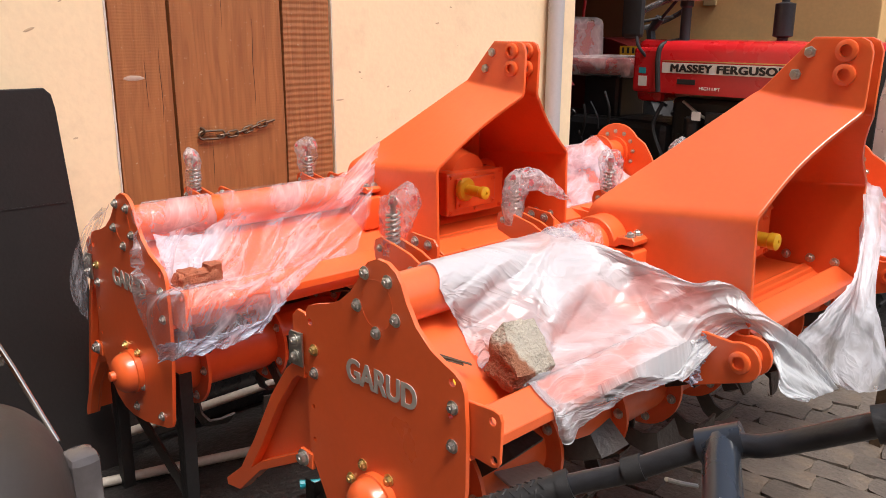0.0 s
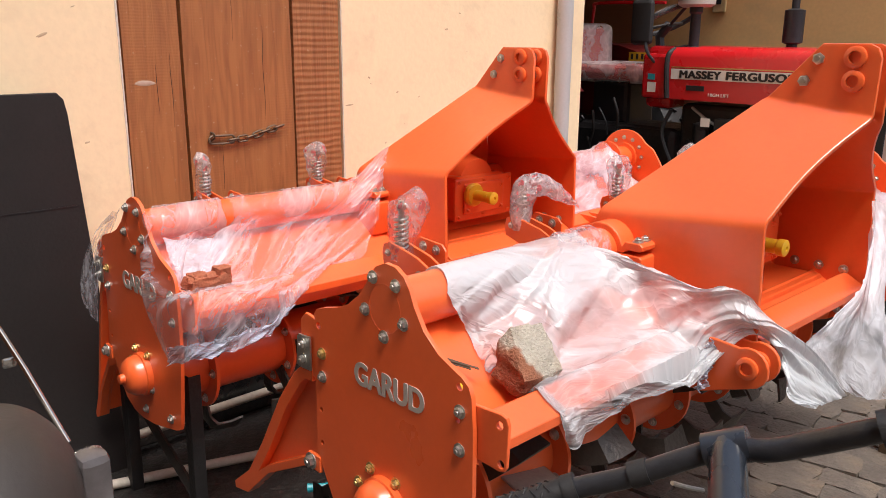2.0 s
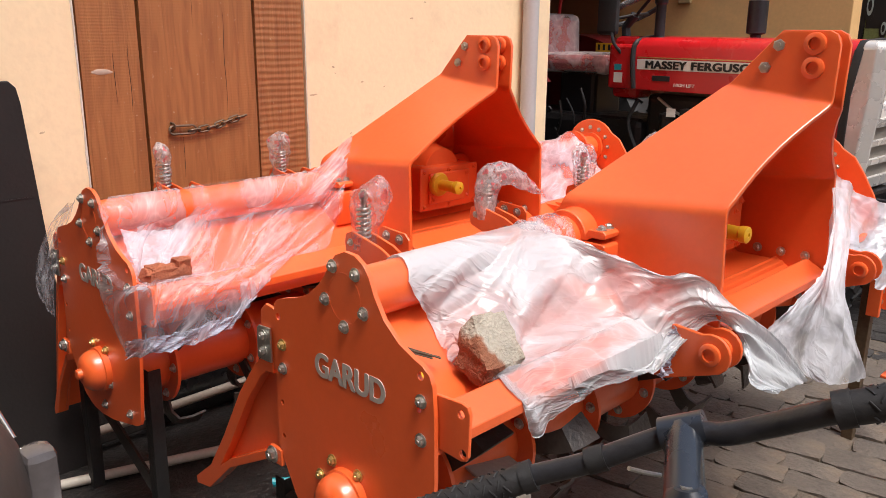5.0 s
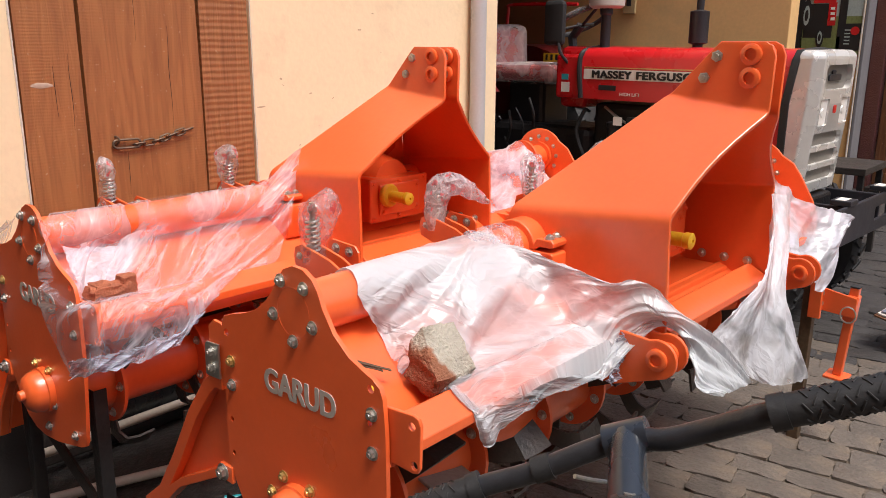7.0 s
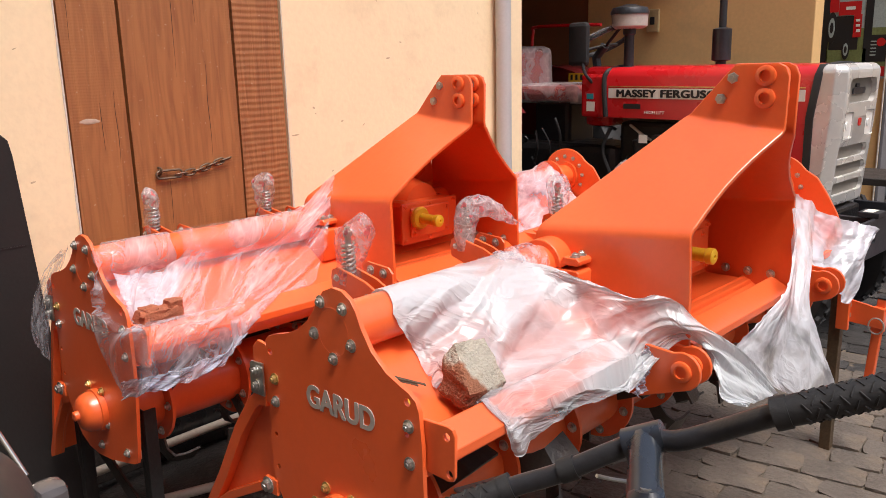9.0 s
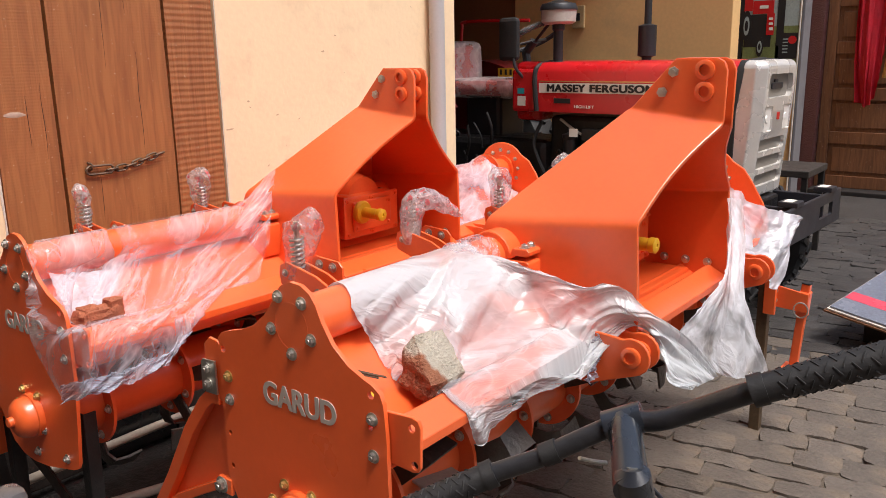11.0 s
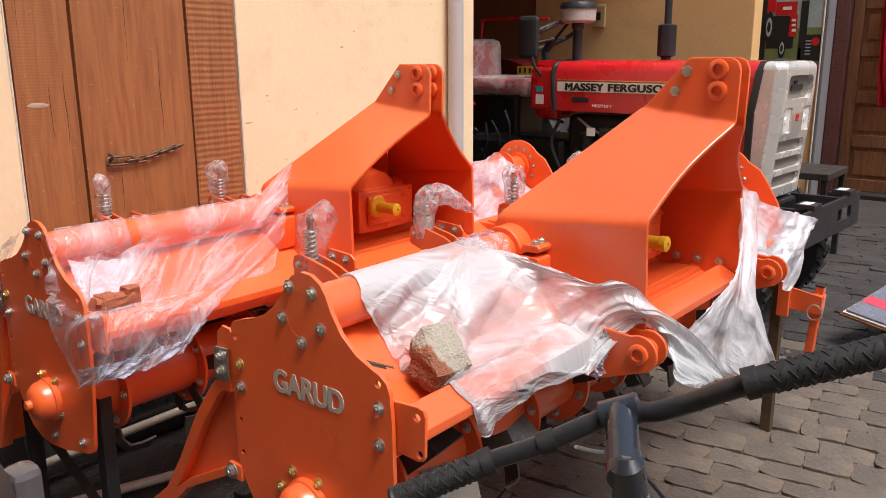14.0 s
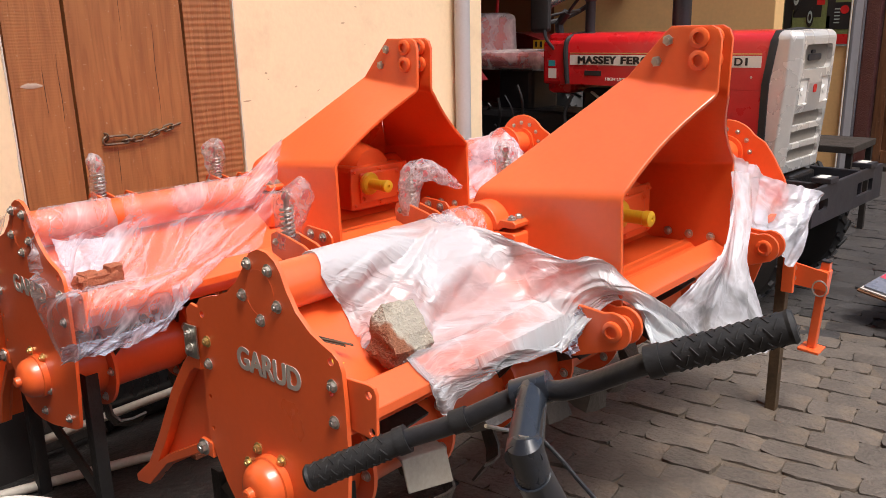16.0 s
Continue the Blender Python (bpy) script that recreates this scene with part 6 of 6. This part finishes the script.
# chipped edges of the plaster beside the door
for k, (x, s) in enumerate(((DL, -1), (DR, 1))):
    bm = bmesh.new()
    a, c = [], []
    for i in range(60):
        z = 0.3 + 1.8 * i / 59
        w = 0.003 + 0.008 * abs(noise.noise(Vector((z * 6, k * 5, 1)))) 
        a.append(bm.verts.new((x - s * 0.002, WALL_Y - 0.002, z)))
        c.append(bm.verts.new((x + s * w, WALL_Y - 0.002, z)))
    for i in range(59):
        bm.faces.new((a[i], a[i + 1], c[i + 1], c[i]))
    bmesh.ops.recalc_face_normals(bm, faces=bm.faces)
    bmesh.ops.solidify(bm, geom=list(bm.faces), thickness=0.0015)
    single("trim", bm, PLASTER, "chipped bare plaster edge beside the door", "plaster edge", kind="structure")

for pts in ([(0.9, 3.20, 0.106), (1.6, 3.215, 0.106), (2.6, 3.225, 0.106)], [(0.85, 3.09, 0.039), (1.25, 2.95, 0.045), (1.62, 2.80, 0.057)]):
    single("white_pipe", tube(spline(pts, 6), 0.017, 12), WHITEPIPE, "dusty white plastic pipe lying under the tiller", "pipe", "pipes on the ground")
for x, y in ((1.0, 3.20), (2.5, 3.22)):
    single("brick_rest", box(x - 0.05, x + 0.05, y - 0.045, y + 0.045, 0.022, 0.089, 0.006), REDSTONE, "small worn brick under the white pipe", "brick", "bricks under the pipe")
single("brick_rest", box(1.50, 1.60, 2.78, 2.86, 0.022, 0.04, 0.003), REDSTONE, "flat worn brick chip under the white pipe", "brick", "bricks under the pipe")
tray = thing("black_tray", "glossy black metal tray leaning at the foot of the wall", "tray", at=(1.60, 3.248, 0.022))
GLOSSBLACK = material("gloss_black", (0.010, 0.010, 0.011), 0.26, vary=0.2, bump=0.001, coat=0.4)
part("tray_body", box(-0.19, 0.19, -0.004, 0.004, 0.001, 0.270, 0.003), GLOSSBLACK, tray)
for x in (-0.196, 0.196):
    part("tray_rim", box(x - 0.005, x + 0.005, -0.014, 0.008, 0.0, 0.275, 0.003), GLOSSBLACK, tray)
part("tray_rim", box(-0.190, 0.190, -0.014, 0.008, 0.2705, 0.278, 0.003), GLOSSBLACK, tray)
bottle = thing("teal_bottle", "teal plastic bottle with a nozzle lying between the tillers", "bottle", at=(1.535, 2.445, 0.022))
bm = tube([(0.16, -0.10, 0.055), (0.15, -0.095, 0.055), (0.0, 0.0, 0.055), (-0.015, 0.01, 0.055), (-0.04, 0.025, 0.055)], 0.05, 20, radii=[0.04, 0.053, 0.053, 0.045, 0.02])
body = part("bottle_body", bm, TEAL, bottle)
part("nozzle", tube([(-0.035, 0.022, 0.055), (-0.09, 0.06, 0.06), (-0.11, 0.075, 0.058)], 0.012, 10, radii=[0.018, 0.012, 0.016]), TEAL, bottle)

# split pins left on the deck
for k in range(2):
    pin = thing("split_pin", "dark steel split pin lying on the deck", "split pin", "split pins", at=(1.125 + 0.012 * k, 1.505 - 0.010 * k, 0.905))
    part("pin_wire", tube(spline([(-0.035, 0.045, 0.018), (0.008, 0.005, 0.001), (0.014, -0.003, -0.002), (0.016, 0.003, -0.001), (0.008, 0.010, 0.002), (-0.032, 0.048, 0.020)], 6), 0.0016, 6), RUSTLEG, pin)
single("warning_sticker", box(1.058, 1.095, 1.455, 1.49, 0.8935, 0.8945, 0, m=None), YELLOW, "small yellow warning sticker on the deck edge", "sticker")


# ---- parked motorcycle beside the path ----
def motorcycle():
    g = thing("motorcycle", "grey motorcycle parked beside the tillers, partly seen", "motorcycle", at=(0.30, 1.60, 0.0))
    bm = bmesh.new()
    bmesh.ops.create_uvsphere(bm, u_segments=32, v_segments=20, radius=1.0)
    bm.transform(Matrix.Translation((0.025, 0.0, 0.895)) @ Matrix.Rotation(radians(-20), 4, "Z") @ Matrix.Diagonal((0.118, 0.20, 0.138, 1)))
    part("headlamp_cowl", bm, GREYBIKE, g, "smooth dark grey plastic cowl")
    bm = box(0.134, 0.180, -0.035, 0.015, 0.84, 0.948, 0.014)
    part("indicator", bm, DARKGLASS, g, "smoked grey indicator lens")
    part("indicator_stalk", tube([(0.10, -0.01, 0.86), (0.15, -0.03, 0.87)], 0.014, 10), BLACKRUBBER, g)
    ra = part("chrome_rail", tube([(0.06, 0.19, 1.18), (0.10, 0.14, 1.102), (0.118, 0.105, 1.045), (0.145, 0.04, 0.945)], 0.0042, 12), CHROME, g, "thin chrome rail")
    part("rail_tab", box(0.094, 0.113, 0.125, 0.131, 1.046, 1.062, 0.003), ZINC, ra)
    part("front_fender", tube(spline([(0.12, -0.02, 0.83), (0.20, -0.06, 0.835), (0.27, -0.11, 0.80), (0.30, -0.15, 0.72)], 8), 0.028, 16, flat=0.5), WHITE, g, "dusty white front fender")
    part("fork_leg", tube([(0.05, 0.0, 0.80), (0.12, -0.05, 0.30)], 0.022, 12), CHROME, g)
    part("frame_body", box(-0.75, 0.02, -0.10, 0.10, 0.42, 0.78, 0.06), GREYBIKE, g)
    for x in (0.13, -1.1):
        wh = part("wheel_tyre", tube([(x + 0.27 * math.cos(a * math.tau / 36), -0.04, 0.30 + 0.27 * math.sin(a * math.tau / 36)) for a in range(37)], 0.035, 10, cap=False), BLACKRUBBER, g)
        part("wheel_hub", lathe([(-0.08, 0.05), (0.0, 0.06), (0.03, 0.04)], axis="y", n=16, at=(x, 0, 0.30)), ZINC, wh)
    return g


DARKGLASS = material("smoked_lens", (0.09, 0.08, 0.08), 0.15, vary=0.15, bump=0.001, coat=0.3)
motorcycle()

# ---- far side of the yard ----
POSTERX = 7.712
poster = thing("wall_poster", "large printed poster of a red tractor in a field", "poster", at=(POSTERX, 2.85, 1.3))
SKYINK = material("poster_sky_ink", (0.36, 0.42, 0.40), 0.35, vary=0.2, scale=2, bump=0.0005)
FIELDINK = material("poster_field_ink", (0.16, 0.19, 0.07), 0.35, vary=0.35, scale=5, bump=0.0005)
part("sheet", box(-0.004, 0.006, -0.385, 0.52, 0.0, 1.1, 0), SKYINK, poster)
part("field", box(-0.006, -0.0045, -0.385, 0.52, 0.10, 0.42, 0), FIELDINK, poster)
part("red_band", box(-0.008, -0.0065, -0.384, -0.20, 0.02, 0.10, 0), RED, poster)
part("dark_panel", box(-0.008, -0.0065, -0.384, -0.25, 0.14, 0.36, 0), BLACKINK, poster)
part("round_mark", lathe([(-0.0105, 0.035), (-0.0085, 0.035)], n=20, at=(0, -0.34, 0.30)), RED, poster)
for k in range(5):
    part("text_bar", box(-0.0095, -0.0085, -0.305, -0.26, 0.19 + 0.028 * k, 0.20 + 0.028 * k, 0), SKYINK, poster)
part("printed_body", box(-0.0080, -0.0065, -0.154, 0.080, 0.243, 0.524, 0), BLACKINK, poster)
part("printed_hood", box(-0.0095, -0.0085, -0.165, 0.016, 0.530, 0.642, 0), RED, poster)
part("printed_grille", box(-0.0098, -0.0088, -0.176, -0.111, 0.345, 0.533, 0), RED, poster)
part("printed_mudguard", box(-0.0092, -0.0084, 0.018, 0.091, 0.558, 0.666, 0), RED, poster)
part("printed_ground", box(-0.0078, -0.0062, -0.226, 0.096, 0.129, 0.249, 0), FIELDINK, poster)
part("dark_edge", box(-0.0078, -0.0062, 0.086, 0.157, 0.134, 0.670, 0), BLACKINK, poster)
part("dark_edge", box(-0.0078, -0.0062, -0.262, -0.199, 0.128, 0.647, 0), BLACKINK, poster)
part("white_slot", box(-0.0112, -0.0102, -0.161, -0.128, 0.475, 0.495, 0), WHITE, poster)
part("white_slot", box(-0.0112, -0.0102, -0.164, -0.131, 0.433, 0.453, 0), WHITE, poster)
part("white_slot", box(-0.0112, -0.0102, -0.168, -0.135, 0.387, 0.411, 0), WHITE, poster)
part("white_stripe", box(-0.0112, -0.0102, -0.117, -0.042, 0.574, 0.601, 0), WHITE, poster)
for y, z, a, b in ((0.063, 0.429, 0.042, 0.133), (-0.063, 0.245, 0.032, 0.085)):
    m = Matrix.Translation((0, y, z)) @ Matrix.Diagonal((1, a / 0.1, b / 0.1, 1))
    for name, r, d, ink in (("printed_wheel", 0.1, 0.0120, BLACKINK), ("printed_rim", 0.062, 0.0140, SKYINK), ("printed_hub", 0.035, 0.0160, BLACKINK)):
        bm = lathe([(-d, r), (-d + 0.0015, r)], n=24)
        bm.transform(m)
        part(name, bm, ink, poster)
single("trim_2", box(7.70, 7.716, 2.452, 2.463, 0, 2.4, 0.003), PLASTER, "flaking pale edge of the poster wall", "plaster edge", kind="structure")
pillar = single("door_post", box(9.40, 9.59, 2.80, 2.99, 0, 2.9, 0.01), material("slate_grey_paint", (0.12, 0.12, 0.14), 0.5), "slate grey painted door post", "post", kind="structure")
single("door_jamb", box(9.42, 9.60, 2.66, 2.798, 0, 2.7, 0.008), material("maroon_paint", (0.07, 0.018, 0.018), 0.5), "dark maroon painted wooden door jamb", "door frame", kind="structure")


def panel_door():
    d = thing("door_2", "varnished brown panelled wooden door, closed", "door", kind="structure", at=(9.55, 0, 0))
    y1, y0 = 2.655, 0.9
    part("back_board", box(0.012, 0.03, y0, y1, 0.05, 2.6, 0), OLDWOOD, d)
    ys = [y1, y1 - 0.85, y0]
    for a, b in zip(ys, ys[1:]):
        for s in (a - 0.11, b):
            part("stile", box(-0.02, 0.011, s + 0.002, s + 0.108, 0.05, 2.6, 0.006), OLDWOOD, d)
        for z in (0.05, 0.52, 0.98, 1.46, 1.94, 2.45):
            part("rail", box(-0.018, 0.011, b + 0.11, a - 0.112, z, z + 0.13, 0.006), OLDWOOD, d)
        for z in (0.18, 0.65, 1.11, 1.59, 2.07):
            part("panel", box(-0.006, 0.0115, b + 0.15, a - 0.152, z + 0.04, z + 0.30, 0.012), OLDWOOD, d)
    part("latch", box(-0.03, -0.019, y1 - 0.83, y1 - 0.79, 0.92, 1.02, 0.003), BLACKMETAL, d, "black door latch")
    return d


panel_door()
single("threshold", box(9.30, 9.60, 0.9, 2.66, 0.0, 0.05, 0.006), DARKPANEL, "worn dark door threshold", "threshold", kind="structure")
film_cloth = cloth([[(9.52, 2.36, 2.5), (9.46, 2.36, 1.8), (9.40, 2.33, 1.3), (9.41, 2.28, 0.98)], [(9.52, 2.22, 2.5), (9.44, 2.22, 1.8), (9.36, 2.21, 1.3), (9.37, 2.20, 0.92)], [(9.52, 2.05, 2.5), (9.46, 2.06, 1.8), (9.40, 2.09, 1.3), (9.41, 2.13, 1.02)]], 30, 40, 0.03, (4, 0.6, 0), 3.0, 0.004)
bmesh.ops.solidify(film_cloth, geom=list(film_cloth.faces), thickness=0.003)
single("red_cloth", film_cloth, REDCLOTH, "bright red cloth hanging before the panelled door", "cloth")
TASSEL = material("golden_tassel", (0.42, 0.22, 0.05), 0.6, vary=0.4, scale=40, bump=0.01)
single("gold_garland", tube(spline([(9.51, 2.00, 2.5), (9.48, 1.99, 1.9), (9.40, 2.01, 1.5), (9.41, 2.04, 1.22)], 12), 0.03, 10), TASSEL, "golden marigold garland hanging beside the red cloth", "garland")
bench = thing("low_bench", "dark weathered wooden bench behind the tractor", "bench", at=(6.3, 2.06, 0))
part("bench_top", box(-0.2, 0.35, -0.16, 0.42, 0.63, 0.68, 0.006), material("dark_weathered_wood", (0.030, 0.024, 0.020), 0.6, vary=0.3, scale=10, bump=0.006), bench)
for x in (-0.17, 0.31):
    for y in (-0.13, 0.38):
        part("bench_leg", box(x - 0.02, x + 0.02, y - 0.02, y + 0.02, 0, 0.629, 0.003), ANGLE, bench)
sw = thing("wall_switch", "beige electric switch box on the tan wall", "switch box", at=(6.195, 3.793, 1.807))
part("switch_plate", box(-0.02, 0.004, -0.055, 0.055, -0.09, 0.09, 0.008), material("beige_plastic", (0.48, 0.36, 0.18), 0.45, bump=0.0005), sw)
part("rocker", box(-0.028, -0.0205, -0.02, 0.02, -0.03, 0.03, 0.004), BLACKMETAL, sw)

stack = thing("printed_boards", "pile of glossy printed boards on a low crate", "printed boards", at=(4.79, 0.95, 0.0))
tilt = pose(-0.04, 0.02, 0.25, 5, -13, -20)
INKGREY = material("printed_slate_ink", (0.16, 0.17, 0.21), 0.25, vary=0.3, scale=4, coat=0.4, bump=0.0005)
INKRED = material("printed_red_ink", (0.62, 0.06, 0.09), 0.25, vary=0.2, scale=6, coat=0.4, bump=0.0005)
part("crate", box(-0.26, 0.30, -0.30, 0.18, 0.0, 0.13, 0.008, m=pose(0, 0, 0, 0, 0, -20)), ANGLE, stack)
for k in range(3):
    part("sheet", box(-0.40 + 0.01 * k, 0.45, -0.42, 0.30 - 0.012 * k, -0.012 + 0.012 * k, -0.002 + 0.012 * k, 0.001, m=tilt), [OLDWOOD, WHITE, INKGREY][k], stack)
part("red_stripe", box(-0.26, -0.18, -0.419, 0.27, 0.0222, 0.0232, 0, m=tilt), INKRED, stack)
part("red_picture", box(0.0, 0.30, 0.05, 0.2, 0.0222, 0.0235, 0, m=tilt), INKRED, stack)
part("pale_panel", box(-0.38, 0.40, -0.419, -0.22, 0.0238, 0.0248, 0, m=tilt), SKYINK, stack)


# small chips in the wall paint
CHIP = material("bare_plaster_chip", (0.56, 0.40, 0.25), 0.9, vary=0.2, bump=0.001)
rng = random.Random(11)
for k in range(22):
    x, z = rng.uniform(2.2, 3.45), rng.uniform(1.05, 1.95)
    if k > 18:
        x, z = rng.uniform(0.95, 1.22), rng.uniform(1.0, 1.7)
    w = rng.uniform(0.002, 0.007)
    bm = bmesh.new()
    bmesh.ops.create_uvsphere(bm, u_segments=8, v_segments=6, radius=1.0)
    for v in bm.verts:
        v.co *= 1 + 0.4 * noise.noise(v.co * 1.7 + Vector((k, 0, 0)))
    bm.transform(Matrix.Translation((x, WALL_Y - 0.0002, z)) @ Matrix.Rotation(rng.uniform(-0.6, 0.6), 4, "Y") @ Matrix.Diagonal((w * rng.uniform(0.8, 3.0), 0.0008, w * 0.6, 1)))
    single("wall_chip", bm, CHIP, "small brown chip in the cream wall paint", "paint chip", "chips in the wall", kind="structure")


# ---- paving: courses of worn stone pavers ----
def paver_mesh(lx, ly, seed):
    b = bmesh.new()
    n = 4
    vs = []
    for i in range(n + 1):
        row = []
        for j in range(n + 1):
            x, y = (i / n - 0.5) * lx, (j / n - 0.5) * ly
            edge = i in (0, n) or j in (0, n)
            round_off = 0.93 if i in (0, n) and j in (0, n) else 1.0
            q = Vector((x * 9, y * 9, seed))
            z = 0.015 + 0.009 * noise.noise(q * 1.6) - (0.005 if edge else 0)
            row.append(b.verts.new((x * round_off + 0.012 * noise.noise(q + Vector((0, 0, 9))), y * round_off + 0.012 * noise.noise(q + Vector((0, 0, 5))), z)))
        vs.append(row)
    for i in range(n):
        for j in range(n):
            b.faces.new((vs[i][j], vs[i + 1][j], vs[i + 1][j + 1], vs[i][j + 1]))
    rim = [vs[i][0] for i in range(n + 1)] + [vs[n][j] for j in range(1, n + 1)] + [vs[i][n] for i in range(n - 1, -1, -1)] + [vs[0][j] for j in range(n - 1, 0, -1)]
    low = [b.verts.new((v.co.x * 1.02, v.co.y * 1.02, -0.02)) for v in rim]
    for k in range(len(rim)):
        b.faces.new((rim[k], rim[(k + 1) % len(rim)], low[(k + 1) % len(rim)], low[k]))
    return b


paving = thing("pavement", "worn grey-brown stone pavers laid in courses", "paving", kind="structure", at=(0, 0, 0))
kinds = [finish(paver_mesh(0.150, 0.205, 3.1 * k), "paver", PAVER, 70) for k in range(12)]
plain, shaded = ([], []), ([], [])
shapes = [([v.co.copy() for v in k.vertices], [tuple(f.vertices) for f in k.polygons]) for k in kinds]
rng = random.Random(5)
turn = Matrix.Rotation(radians(6), 4, "Z")
count = 0
x = 0.0
while x < 8.2:
    wide = rng.uniform(0.105, 0.145)
    y = -3.6 + rng.random() * 0.2
    while y < 4.2:
        length = rng.uniform(0.145, 0.25)
        wave = 0.03 * noise.noise(Vector((x * 1.3, y * 1.1, 2)))
        p = turn @ Vector((x + wide / 2 + wave, y + length / 2, 0))
        y += length + rng.uniform(0.000, 0.008)
        if p.y > 3.22 or p.y < -2.2 or p.x < -0.2 or (p.x < 2.07 and p.y > 1.88) or (p.x > 3.8 and p.y > 3.0):
            continue
        m = Matrix.Translation((p.x, p.y, rng.uniform(-0.008, 0.002))) @ turn @ Euler((rng.gauss(0, 0.022), rng.gauss(0, 0.022), rng.gauss(0, 0.035))).to_matrix().to_4x4() @ Matrix.Diagonal((wide / 0.147, length / 0.201, 1, 1))
        if 2.1 < p.x < 3.9 and 0.35 < p.y < 1.65 and count < 300:
            shared("paver", kinds[rng.randrange(12)], m, paving)
            count += 1
        else:
            # towards the tractor more pavers take the shade-darkened colour
            verts, faces = shaded if p.x + 0.25 * p.y + rng.gauss(0, 0.22) > 4.65 else plain
            k = len(verts)
            vs, fs = shapes[rng.randrange(12)]
            verts += [m @ v for v in vs]
            faces += [[a + k for a in f] for f in fs]
    x += wide + rng.uniform(0.000, 0.006)
for (verts, faces), mat in ((plain, PAVER), (shaded, SHADEPAVER)):
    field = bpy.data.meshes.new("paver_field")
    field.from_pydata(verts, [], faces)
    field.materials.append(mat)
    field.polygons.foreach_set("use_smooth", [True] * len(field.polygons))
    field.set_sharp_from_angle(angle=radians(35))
    tagged(shared("paver_field", field, Matrix(), paving), kind="stuff")
